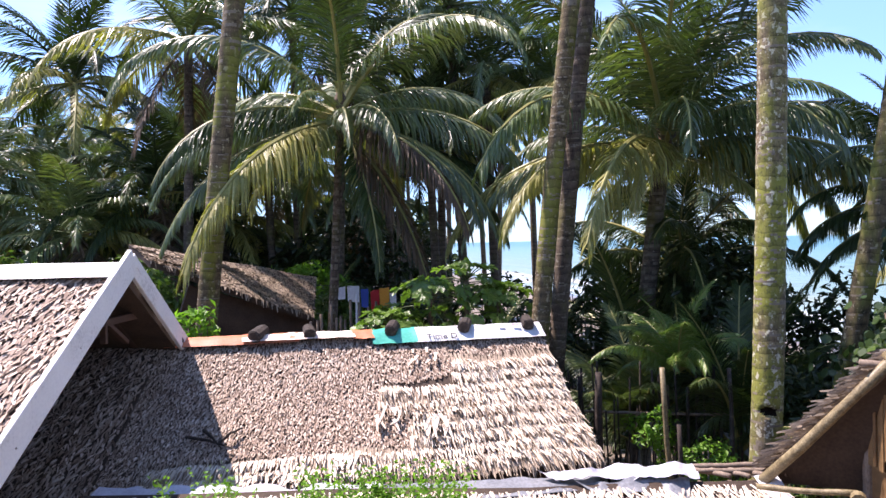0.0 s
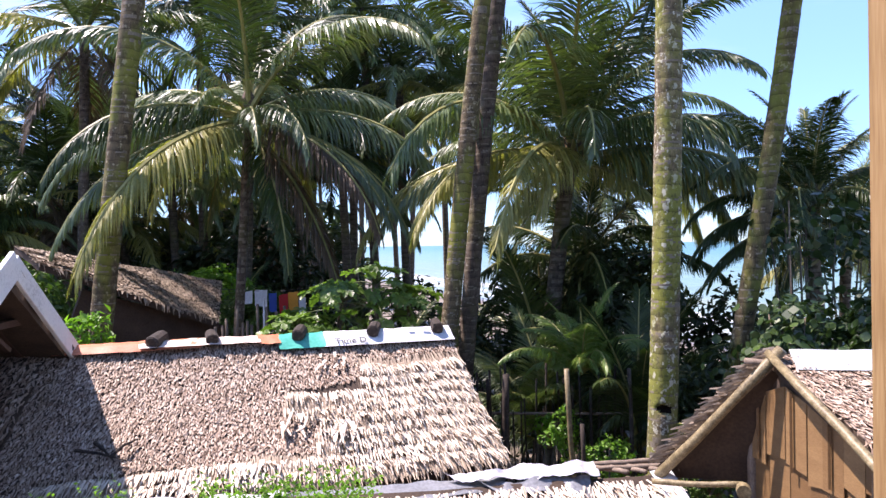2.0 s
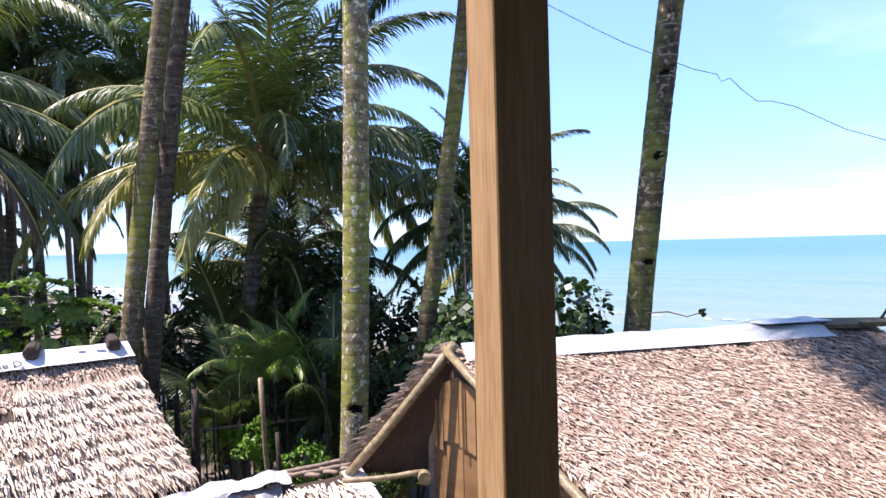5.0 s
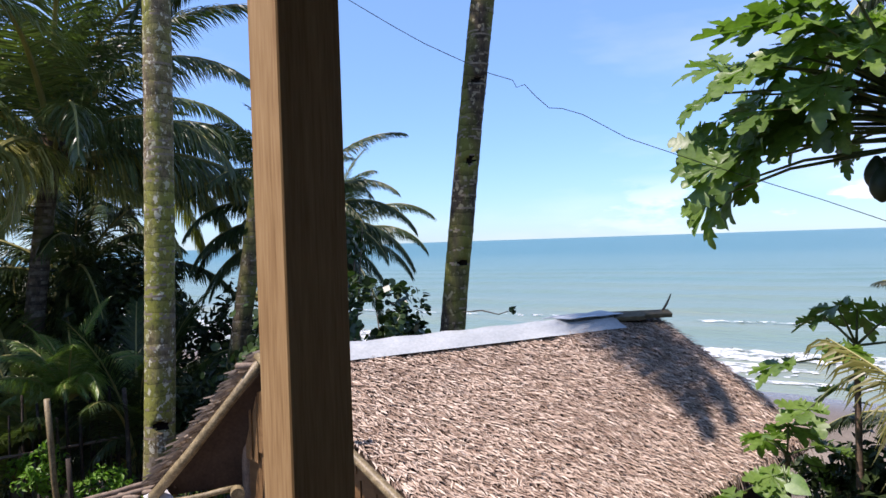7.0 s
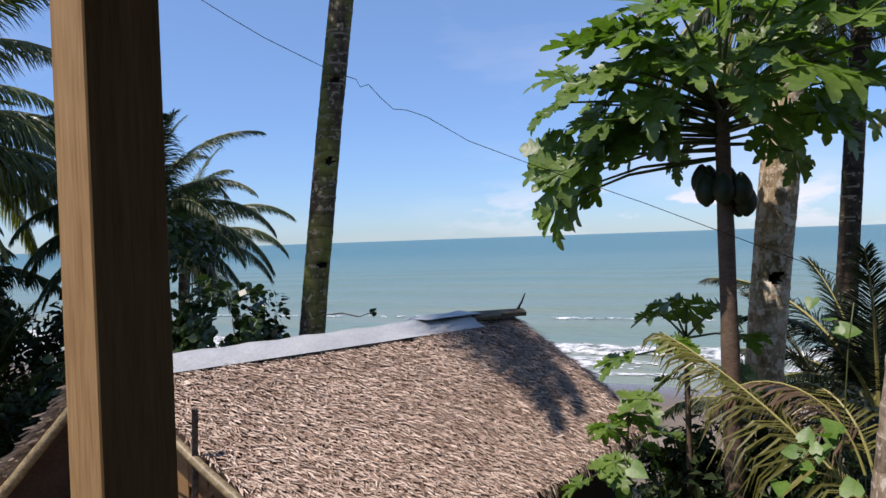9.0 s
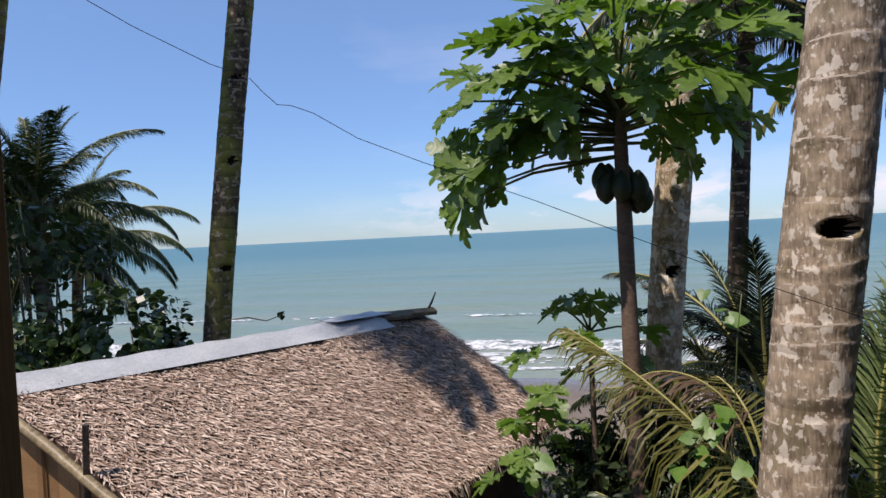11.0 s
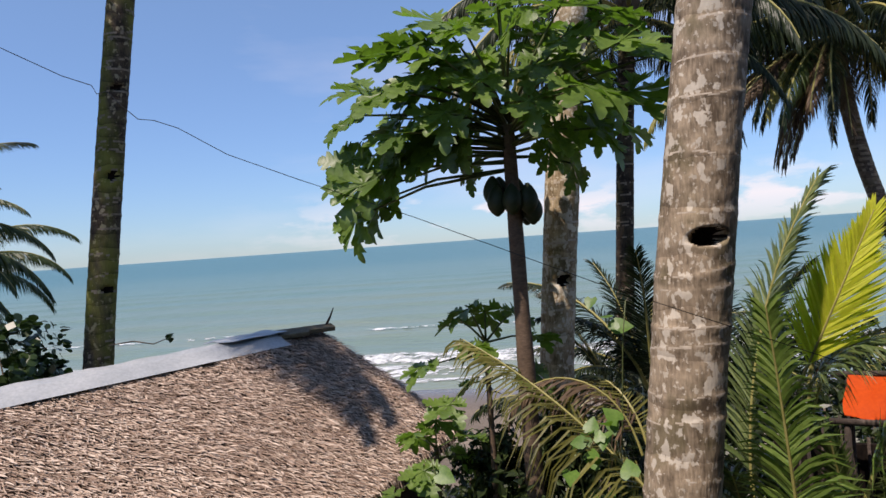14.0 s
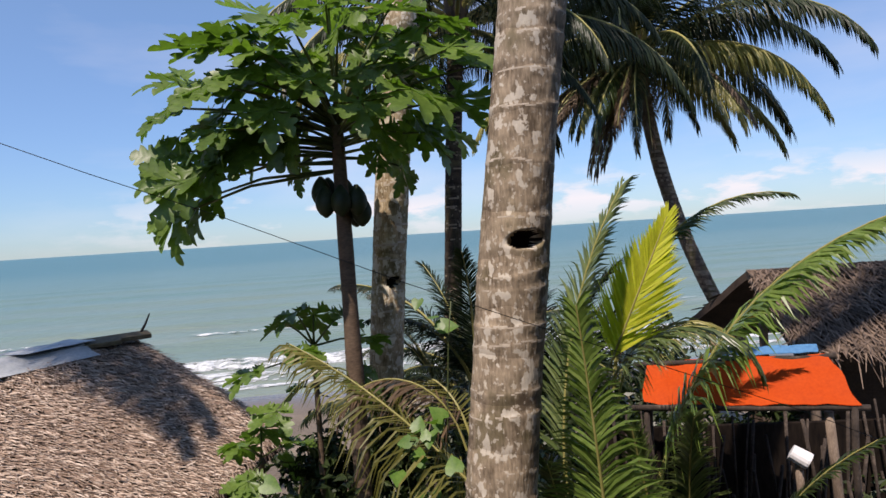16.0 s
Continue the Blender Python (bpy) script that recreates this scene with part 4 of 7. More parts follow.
# hut with the long ridge of old and new thatch
def long_hut():
    hut = thing("thatched_hut", (-1.0, 7.6, 0), "low hut with grey-brown nipa thatch patched with pale new leaf", "hut")
    c = [(-3.25, 8.0, 3.1), (1.2, 8.82, 3.1), (1.62, 7.2, 1.93), (-3.3, 6.2, 1.9)]
    def new_area(u, v, rnd):
        # a ragged patch of fresh leaf at the far end, widening towards the eave
        w = v + 0.035 * noise.noise((u * 9, 1.0, 2.0))
        edge = 2.0 if w < 0.17 else 0.72 if w < 0.36 else 0.55 if w < 0.52 else 0.62 if w < 0.80 else 0.10
        return u > edge + 0.05 * noise.noise((u * 9, v * 7, 4.0))
    s = part("roof_slope", slope_slab(c, 0.10, 11, 20, 10, 0.06), M["underroof_shade"], hut)
    old = thatch(c, 11, row=0.027, pitch=0.0165, length=0.062, width=0.0145, lift=0.015, sag=0.06, skew=0.35, v1=0.98, keep=lambda u, v, r: not new_area(u, v, r))
    tagged(part("thatch", old, M["thatch_old"], s, "grey-brown weathered nipa leaf"), kind="stuff")
    # darker under layer stands in for shade between the courses
    under = thatch(c, 14, row=0.07, pitch=0.012, length=0.2, width=0.016, lift=0.012, sag=0.06, skew=0.12, v0=0.14, v1=1.0, keep=new_area)
    tagged(part("thatch", under, M["thatch_straw"], s, "straw-coloured under layer of leaf, darker to read as shade"), kind="stuff")
    fresh = thatch(c, 12, row=0.17, pitch=0.0075, length=0.20, width=0.0135, lift=0.06, sag=0.06, skew=0.09, v0=0.14, v1=1.0, curl=0.6, keep=new_area, jitter=0.10)
    tagged(part("thatch", fresh, M["thatch_new"], s, "pale straw-coloured new nipa leaf"), kind="stuff")
    hidden = [(-4.9, 7.69, 3.08), (-3.24, 8.0, 3.09), (-3.29, 6.2, 1.89), (-4.95, 5.85, 1.88)]
    roof(hut, hidden, 17, "thatch_old", row=0.04, pitch=0.03, length=0.1, width=0.02, lift=0.02, skew=0.35)
    # loose pale slips on the old part
    loose = Build()
    rnd = random.Random(3)
    for u, v, n, ll in ((0.66, 0.20, 8, 0.15), (0.56, 0.62, 11, 0.2), (0.66, 0.70, 20, 0.22), (0.47, 0.9, 30, 0.2), (0.37, 0.93, 30, 0.2), (0.27, 0.97, 26, 0.2)):
        cc = [slope_point(c, u - 0.03, v - 0.05), slope_point(c, u + 0.03, v - 0.05), slope_point(c, u + 0.03, v + 0.05), slope_point(c, u - 0.03, v + 0.05)]
        for _ in range(n):
            p = slope_point(cc, rnd.random(), rnd.random()) + Vector((0, -0.02, 0.035))
            d = Vector((rnd.gauss(0, 0.25), -0.8, -0.62 + rnd.gauss(0, 0.1))).normalized()
            sd = d.cross(Vector((0, -0.6, 0.8))).normalized() * 0.018
            q = p + d * ll * rnd.uniform(0.5, 1.1) + Vector((0, -0.01, 0.03))
            loose.add([tuple(p - sd), tuple(p + sd), tuple(q + sd * 0.4), tuple(q - sd * 0.4)], [(0, 1, 2, 3)])
    tagged(part("thatch", loose, M["thatch_new"], s, "loose pale leaf slips"), kind="stuff")
    for u, v, du, dv in ((0.14, 0.66, 0.10, 0.10), (0.17, 0.62, 0.05, 0.14), (0.21, 0.72, 0.04, -0.08)):
        tw = Build()
        a, b_ = slope_point(c, u, v, 0.06, 11) + Vector((0, -0.03, 0.05)), slope_point(c, u + du, v + dv, 0.06, 11) + Vector((0, -0.03, 0.06))
        tw.tube([a, lerp(a, b_, 0.5) + Vector((0.0, -0.03, 0.03)), b_], [0.018, 0.014, 0.006], 6, 0, 0.2, rnd)
        solid("dead_branch", tw, M["husk"], a, "dry dark branch fallen on the thatch", "branch", "fallen branches")
    back = [(1.2, 8.82, 3.08), (-3.25, 8.0, 3.08), (-3.5, 9.6, 1.9), (1.5, 10.4, 1.9)]
    roof(hut, back, 13, "thatch_dark", row=0.12, pitch=0.08, length=0.22, width=0.07, lift=0.03)
    # verge pole, walls
    pole(hut, "verge_pole", (1.19, 8.8, 3.0), (1.62, 7.15, 1.82), 0.03, "stick", 2)
    w = Build()
    w.beam((-4.8, 6.33, 0.9), (1.35, 7.6, 0.9), 0.06, 1.9, (0, 0, 1))
    w.beam((-3.0, 9.2, 0.9), (1.2, 10.0, 0.9), 0.06, 1.9, (0, 0, 1))
    w.beam((1.28, 7.6, 0.95), (1.15, 10.0, 0.95), 0.06, 1.9, (0, 0, 1))
    part("wall", w, M["underroof_shade"], hut)
    # sheets over the ridge
    R = lambda u: lerp(c[0], c[1], u) + Vector((0, 0, 0.03))
    nr, fr = (0.05, -0.15, 0), (-0.03, 0.16, 0)
    draped(R(0.0), R(0.335), 0.09, 0.14, nr, fr, 16, 0.02, 1, M["sheet_orange"], hut, "ridge_sheet", "faded terracotta ridge sheet")
    draped(R(0.19), R(0.48), 0.06, 0.12, nr, fr, 14, 0.02, 2, M["sheet_cream"], hut, "ridge_sheet", "cream ridge sheet")
    draped(R(0.475), R(0.53), 0.085, 0.12, nr, fr, 6, 0.02, 3, M["sheet_orange"], hut, "ridge_sheet", "faded terracotta ridge sheet")
    draped(R(0.525), R(0.645), 0.15, 0.14, (0.06, -0.21, 0), fr, 8, 0.02, 4, M["sheet_teal"], hut, "ridge_sheet", "teal end of a printed banner")
    ban = draped(R(0.64), R(1.0), 0.15, 0.14, (0.06, -0.21, 0), fr, 18, 0.014, 5, M["sheet_white"], hut, "ridge_sheet", "white printed banner used as ridge sheet")
    for text, u, size in (("Time D", 0.668, 0.125),):
        cu = bpy.data.curves.new("lettering", "FONT")
        cu.body, cu.size, cu.extrude = text, size, 0.002
        tmp = bpy.data.objects.new("lettering_tmp", cu)
        scene.collection.objects.link(tmp)
        me = bpy.data.meshes.new_from_object(tmp.evaluated_get(bpy.context.evaluated_depsgraph_get()))
        bpy.data.objects.remove(tmp)
        me.materials.clear()
        me.materials.append(M["ink"])
        tx = new("lettering", me)
        tx.parent = ban
        o = R(u) + Vector((0.058, -0.197, -0.092)) - place_of(ban)
        tx.matrix_basis = Matrix.Translation(o) @ Matrix.Rotation(math.atan2(0.82, 4.45), 4, "Z") @ Matrix.Rotation(radians(36), 4, "X")
    for u, w_ in ((0.875, 0.07), (0.915, 0.09)):
        p = R(u) + Vector((0.02, -0.075, 0.022))
        bars = Build()
        bars.beam(p, p + (Vector(c[1]) - Vector(c[0])).normalized() * w_, 0.035, 0.004, (0, -0.5, 1))
        part("lettering", bars, M["ink_blue"], ban)
    # logs that weigh the sheets down
    for u, sz, k in ((0.035, 0.95, 0), (0.235, 1.0, 1), (0.365, 0.85, 2), (0.585, 0.9, 3), (0.785, 0.9, 4), (0.965, 0.9, 5)):
        bl = Build()
        rnd = random.Random(k)
        p = R(u) + Vector((0, -0.05, 0.035))
        d = Vector((0.35 * rnd.uniform(-1, 1), -1, -0.25)).normalized()
        bl.tube([p - d * 0.14 * sz, p - d * 0.13 * sz, p + d * 0.09 * sz, p + d * 0.105 * sz], [0.06 * sz, 0.082 * sz, 0.086 * sz, 0.065 * sz], 10, 0, 0.1, rnd)
        solid("log_weight", bl, M["husk"], p - Vector((0, 0, 0.07)), "short dark cut log weighing down the ridge sheets", "log", "logs on the ridge")


long_hut()


# low lean-to roof in front, patched with sheets
def low_hut():
    hut = thing("thatched_hut", (0.0, 5.2, 0), "low hut with pale thatch, plastic sheets laid along its ridge", "hut")
    c = [(-3.0, 5.62, 2.2), (2.72, 5.72, 2.17), (2.75, 4.2, 1.25), (-3.0, 4.1, 1.25)]
    s = part("roof_slope", slope_slab(c, 0.08, 21), M["underroof_shade"], hut)
    b = thatch(c, 21, row=0.085, pitch=0.0105, length=0.19, width=0.0165, lift=0.04, skew=0.30, curl=0.5, v0=0.04, v1=0.7)
    tagged(part("thatch", b, M["thatch_new"], s, "pale new nipa leaf"), kind="stuff")
    back = [(2.72, 5.72, 2.15), (-3.0, 5.62, 2.15), (-3.0, 6.3, 1.75), (2.9, 6.6, 1.75)]
    roof(hut, back, 22, "thatch_dark", row=0.14, pitch=0.09, length=0.22, width=0.07, lift=0.03)
    w = Build()
    w.beam((-2.8, 4.4, 0.6), (2.6, 4.5, 0.6), 0.06, 1.2)
    w.beam((-2.8, 6.1, 0.8), (2.6, 6.3, 0.8), 0.06, 1.6)
    part("wall", w, M["underroof_shade"], hut)
    a = crumpled([(-2.95, 5.85, 2.18), (-0.55, 5.86, 2.16), (-0.6, 5.35, 2.12), (-2.95, 5.2, 2.12)], 24, 6, 0.05, 3)
    part("ridge_sheet", a, M["sheet_crumpled"], hut, "crumpled white plastic sheet", True)
    a = crumpled([(-0.9, 5.85, 2.15), (1.4, 5.88, 2.19), (1.0, 5.6, 2.15), (-0.85, 5.5, 2.08)], 24, 5, 0.025, 5)
    part("ridge_sheet", a, M["sheet_black"], hut, "black plastic sheet", True)
    a = crumpled([(0.75, 5.86, 2.25), (2.1, 5.9, 2.28), (2.08, 5.68, 2.225), (0.9, 5.73, 2.21)], 40, 8, 0.06, 7)
    part("ridge_sheet", a, M["sheet_crumpled"], hut, "crumpled white plastic sheet", True)
    a = crumpled([(1.0, 5.72, 2.205), (2.0, 5.72, 2.2), (1.95, 5.54, 2.10), (1.2, 5.62, 2.14)], 24, 6, 0.05, 8)
    part("ridge_sheet", a, M["sheet_black"], hut, "torn black plastic sheet", True)
    a = crumpled([(2.55, 5.75, 2.2), (2.74, 5.75, 2.2), (2.85, 5.1, 1.8), (2.62, 5.2, 1.86)], 5, 8, 0.02, 9)
    part("ridge_sheet", a, M["sheet_white"], hut, "white sheet over the verge", True)
    # bare rafters where the thatch ends
    for i in range(4):
        pole(hut, "rafter", (2.15 + i * 0.16, 6.35 - i * 0.02, 2.08), (2.35 + i * 0.16, 5.75, 2.2), 0.022, "stick", i)
    pole(hut, "purlin", (2.0, 6.25, 2.12), (3.0, 6.15, 2.16), 0.025, "stick", 9)
    pole(hut, "purlin", (2.1, 5.95, 2.18), (3.0, 5.9, 2.18), 0.022, "stick", 10)
    # seedlings rooted in the ridge
    rnd = random.Random(8)
    for x0, x1, n in ((-0.75, 0.12, 150), (-1.2, -0.85, 45), (-2.3, -1.6, 40)):
        pl = Build()
        for _ in range(n):
            x = rnd.uniform(x0, x1)
            p = Vector((x, 5.45 + rnd.uniform(-0.1, 0.1), 2.08))
            leafy(pl, p, p + Vector((rnd.gauss(0, 0.08), rnd.gauss(-0.03, 0.06), rnd.uniform(0.10, 0.40))), 11, 0.05, rnd)
        solid("weed", pl, M["leaf_bright"], (x0, 5.45, 2.06), "small bright green feathery weed growing on the thatch", "weed", "weeds on the roof", "stuff")


def leafy(b, p, q, n, size, rnd):
    """A twig from p to q with small diamond leaves."""
    for i in range(n):
        at = lerp(p, q, (i + 1) / n)
        d = Vector((rnd.gauss(0, 1), rnd.gauss(0, 1), rnd.gauss(0.3, 0.6))).normalized()
        s = d.cross(Vector((rnd.gauss(0, 1), rnd.gauss(0, 1), rnd.gauss(0, 1)))).normalized()
        l_ = size * rnd.uniform(0.6, 1.3)
        b.add([tuple(at), tuple(at + d * l_ * 0.5 + s * l_ * 0.22), tuple(at + d * l_), tuple(at + d * l_ * 0.5 - s * l_ * 0.22)], [(0, 1, 2, 3)])


low_hut()


# white-trimmed gable on the landward side
def gable_hut():
    hut = thing("thatched_cottage", (-5.6, 6.6, 0), "cottage with thatch roof and white-painted barge boards and ridge", "hut")
    X = -3.02
    pk = Vector((X, 6.69, 4.03))
    front, rear = Vector((X, 3.55, 2.09)), Vector((X, 8.06, 3.06))
    c = [(-10.5, 6.69, 4.01), (X - 0.06, 6.69, 4.01), (X - 0.06, 3.55, 2.07), (-10.5, 3.55, 2.07)]
    roof(hut, c, 31, "thatch_old", row=0.05, pitch=0.028, length=0.14, width=0.026, lift=0.028, skew=0.4, u0=0.55, sag=0.03)
    back = [(X - 0.06, 6.69, 3.99), (-10.5, 6.69, 3.99), (-10.5, 8.2, 2.94), (X - 0.06, 8.2, 2.94)]
    roof(hut, back, 32, "thatch_dark", row=0.14, pitch=0.09, length=0.22, width=0.07, lift=0.03)
    b = Build()
    b.beam(pk + Vector((0, 0.03, 0.06)), front, 0.045, 0.25, (0, 0.53, 0.85))
    part("barge_board", b, M["white_paint"], hut, "white-painted barge board")
    b = Build()
    b.beam(pk + Vector((-0.012, 0.0, 0.05)), rear + Vector((-0.012, 0, 0)), 0.045, 0.2, (0, -0.6, 0.8))
    part("barge_board", b, M["white_paint"], hut, "white-painted barge board")
    draped((-10.5, 6.69, 4.05), (X + 0.02, 6.69, 4.05), 0.13, 0.13, (0, -0.24, 0), (0, 0.18, 0), 30, 0.008, 4, M["white_paint"], hut, "ridge_cap", "white-painted metal ridge cap")
    # gable wall set back under the overhang, coloured near black for shade
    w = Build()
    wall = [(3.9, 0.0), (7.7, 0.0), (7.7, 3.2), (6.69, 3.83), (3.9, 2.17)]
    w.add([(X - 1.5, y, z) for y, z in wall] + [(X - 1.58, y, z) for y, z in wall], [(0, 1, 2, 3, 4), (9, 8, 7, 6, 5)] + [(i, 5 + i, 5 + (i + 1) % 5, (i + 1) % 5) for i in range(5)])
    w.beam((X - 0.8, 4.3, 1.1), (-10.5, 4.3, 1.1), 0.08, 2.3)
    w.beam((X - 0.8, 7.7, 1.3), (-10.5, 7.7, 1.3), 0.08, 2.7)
    part("wall", w, M["underroof_shade"], hut, "wooden gable wall coloured near black for shade")
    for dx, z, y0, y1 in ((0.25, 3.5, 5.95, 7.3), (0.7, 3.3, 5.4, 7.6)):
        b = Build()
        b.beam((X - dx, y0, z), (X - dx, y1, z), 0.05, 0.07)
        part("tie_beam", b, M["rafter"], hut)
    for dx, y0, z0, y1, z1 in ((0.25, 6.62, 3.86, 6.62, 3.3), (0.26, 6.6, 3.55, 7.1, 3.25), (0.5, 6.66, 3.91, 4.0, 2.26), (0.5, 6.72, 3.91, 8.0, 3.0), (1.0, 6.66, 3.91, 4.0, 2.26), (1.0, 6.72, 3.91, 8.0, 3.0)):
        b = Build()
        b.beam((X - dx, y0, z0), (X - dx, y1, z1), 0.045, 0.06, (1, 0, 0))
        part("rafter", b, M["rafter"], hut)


gable_hut()


# hut with the bamboo-pole gable and the broad seaward roof
def seaward_hut():
    hut = thing("thatched_hut", (4.6, 4.0, 0), "hut with broad grey-brown nipa roof and bamboo-panel gable facing inland", "hut")
    P1, P2 = Vector((3.34, 5.18, 3.27)), Vector((7.04, 3.49, 3.325))
    C, X, Lf = Vector((6.38, 1.84, 2.5)), Vector((3.23, 2.5, 2.17)), Vector((2.68, 5.84, 2.22))
    c = [P1, P2, C, X]
    s = part("roof_slope", slope_slab(c, 0.12, 41, 16, 10, -0.035), M["underroof_shade"], hut)
    b = thatch(c, 41, row=0.026, pitch=0.0145, length=0.085, width=0.0105, lift=0.021, sag=-0.035, skew=0.40)
    tagged(part("thatch", b, M["thatch_old"], s, "sunlit grey-brown weathered nipa leaf"), kind="stuff")
    lft = [P2 - Vector((0, 0, 0.02)), P1 - Vector((0, 0, 0.02)), Lf, P2 + (Lf - P1)]
    roof(hut, lft, 42, "thatch_dark", row=0.09, pitch=0.05, length=0.2, width=0.05, lift=0.05, skew=0.3)
    # ragged ends of the courses along the gable
    ends = Build()
    rnd = random.Random(6)
    along = (Lf - P1).normalized()
    for _ in range(620):
        # courses overlap like steps down the rake
        t = (int(rnd.random() * 15) + 0.35 * rnd.random()) / 15
        p = lerp(P1, Lf, t) + Vector((rnd.uniform(-0.06, 0.10), rnd.uniform(-0.02, 0.05), rnd.uniform(0.0, 0.06)))
        d = (along * 0.45 + Vector((rnd.gauss(-0.75, 0.25), rnd.gauss(0, 0.2), rnd.gauss(0.0, 0.12)))).normalized()
        sd = d.cross(Vector((0.3, -0.9, 0.3))).normalized() * 0.010
        q = p + d * rnd.uniform(0.05, 0.13)
        ends.add([tuple(p - sd), tuple(p + sd), tuple(q + sd * 0.5), tuple(q - sd * 0.5)], [(0, 1, 2, 3)])
    tagged(part("thatch", ends, M["thatch_straw"], hut, "ragged thatch edge"), kind="stuff")
    g = Vector((-0.05, -0.10, 0.0))
    pole(hut, "barge_pole", P1 + g + Vector((0.05, -0.05, 0.06)), Lf + g + Vector((-0.05, 0.02, -0.12)), 0.044, "bamboo", 1, "thick weathered bamboo barge pole", 3)
    pole(hut, "barge_pole", P1 + g + Vector((-0.04, 0.02, 0.04)), X + Vector((-0.07, -0.02, -0.02)), 0.035, "bamboo", 2, "bamboo barge pole")
    pole(hut, "ridge_pole", P1 + Vector((-0.22, 0.02, -0.04)), lerp(P1, P2, 0.1) - Vector((0, 0, 0.1)), 0.028, "stick", 3)
    # gable of flattened bamboo sheets in two tiers, with thin battens
    inward = (P2 - P1).normalized()
    A = Vector((3.34, 5.46, 2.72))
    Bp = Vector((3.64, 2.78, 2.22))
    T = lerp(A, Bp, 0.12)
    T.z = 3.12
    w = Build()
    lo = lambda p: Vector((p.x, p.y, 0.0))
    front = [lo(A), lo(Bp), Bp, T, A]
    depth = inward * 0.05
    w.v = [tuple(p) for p in front] + [tuple(p + depth) for p in front]
    w.f = [(0, 1, 2, 3, 4), (9, 8, 7, 6, 5)] + [(i, 5 + i, 5 + (i + 1) % 5, (i + 1) % 5) for i in range(5)]
    w.m = [0] * len(w.f)
    wall = part("gable_wall", w, M["underroof_shade"], hut, "gable backing, near black as shade between the boards")
    brd = random.Random(23)
    def rake(t):
        return A.z + (T.z - A.z) * t / 0.12 if t < 0.12 else T.z + (Bp.z - T.z) * (t - 0.12) / 0.88
    def sheet(t0, t1, foot, top0, top1, proud):
        p, q = lerp(A, Bp, t0), lerp(A, Bp, t1)
        off, off2 = -inward * (proud + brd.uniform(0, 0.012)), -inward * (proud + brd.uniform(0, 0.012))
        ring = [Vector((p.x, p.y, foot + brd.uniform(-0.04, 0.04))) + off, Vector((q.x, q.y, foot + brd.uniform(-0.04, 0.04))) + off2, Vector((q.x, q.y, top1)) + off2, Vector((p.x, p.y, top0)) + off]
        back = [r_ + inward * 0.008 for r_ in ring]
        bl = Build()
        bl.add([tuple(r_) for r_ in ring + back], [(0, 1, 2, 3), (7, 6, 5, 4)] + [(i, 4 + i, 4 + (i + 1) % 4, (i + 1) % 4) for i in range(4)])
        part("board", bl, M["panel"], wall)
    edges = [0.0]
    while edges[-1] < 1:
        edges.append(edges[-1] + brd.uniform(0.055, 0.085))
    for t0, t1 in zip(edges[:-1], edges[1:]):
        t1 = min(t1, 1.0) - 0.003
        if t1 - t0 < 0.02:
            continue
        step = min(2.42, rake(t0) - 0.12, rake(t1) - 0.12) + brd.uniform(-0.07, 0.05)
        sheet(t0, t1, step, max(rake(t0) - 0.03, step + 0.05), max(rake(t1) - 0.03, step + 0.05), 0.035)
        sheet(t0, t1, 0.3, step + 0.05, step + 0.05, 0.008)
    for t in (0.06, 0.20, 0.34, 0.48, 0.62, 0.76, 0.9):
        foot = lerp(A, Bp, t) - inward * 0.065
        b = Build()
        b.beam(Vector((foot.x, foot.y, min(2.4, rake(t) - 0.2))), Vector((foot.x, foot.y, rake(t) - 0.02)), 0.02, 0.014, (-0.6, -0.8, 0))
        part("batten", b, M["panel"], wall, "thin vertical bamboo batten")
    for t in (0.0, 1.0):
        p = lerp(A, Bp, t)
        b = Build()
        b.tube([(p.x, p.y, 0.0), (p.x, p.y, p.z)], 0.05, 9)
        part("corner_post", b, M["stick"], hut)
    pole(hut, "eave_pole", (2.46, 5.5, 2.2), (3.04, 5.12, 2.26), 0.025, "bamboo", 7, "bamboo pole sticking out under the eave")
    b = Build()
    b.tube([(3.02, 5.08, 2.25), (2.98, 5.0, 2.25)], 0.055, 12)
    part("pole_end", b, M["bamboo"], hut, "pale sawn pole end")
    wb = Build()
    wb.beam((X.x + 0.35, X.y + 0.35, 1.0), (C.x - 0.2, C.y + 0.3, 1.0), 0.06, 2.2)
    wb.beam((C.x - 0.2, C.y + 0.3, 1.0), (P2.x + 0.1, P2.y + 1.2, 1.0), 0.06, 2.2)
    part("wall", wb, M["underroof_shade"], hut)
    # grey sheet over the ridge
    v = Vector((-0.34, -0.9, 0)).normalized()
    draped(lerp(P1, P2, 0.03) + Vector((0, 0, 0.02)), lerp(P1, P2, 0.86) + Vector((0, 0, 0.05)), 0.12, 0.2, v * 0.24, v * -0.2, 26, 0.012, 6, M["sheet_grey"], hut, "ridge_cap", "grey galvanised ridge sheet")
    b = crumpled([lerp(P1, P2, 0.68) - v * 0.12 + Vector((0, 0, 0.088)), lerp(P1, P2, 0.86) - v * 0.15 + Vector((0, 0, 0.10)), lerp(P1, P2, 0.88) + v * 0.1 + Vector((0, 0, 0.08)), lerp(P1, P2, 0.72) + v * 0.1 + Vector((0, 0, 0.08))], 12, 5, 0.014, 4)
    part("ridge_cap", b, M["sheet_grey"], hut, "lifted grey sheet end", True)
    # planks lying across the end of the ridge
    for a, b_, w_ in (((6.35, 3.92, 3.35), (6.72, 3.46, 3.365), 0.13), ((6.52, 3.78, 3.37), (7.0, 3.32, 3.375), 0.14)):
        bl = Build()
        bl.beam(a, b_, w_, 0.045, (-0.1, -0.2, 1))
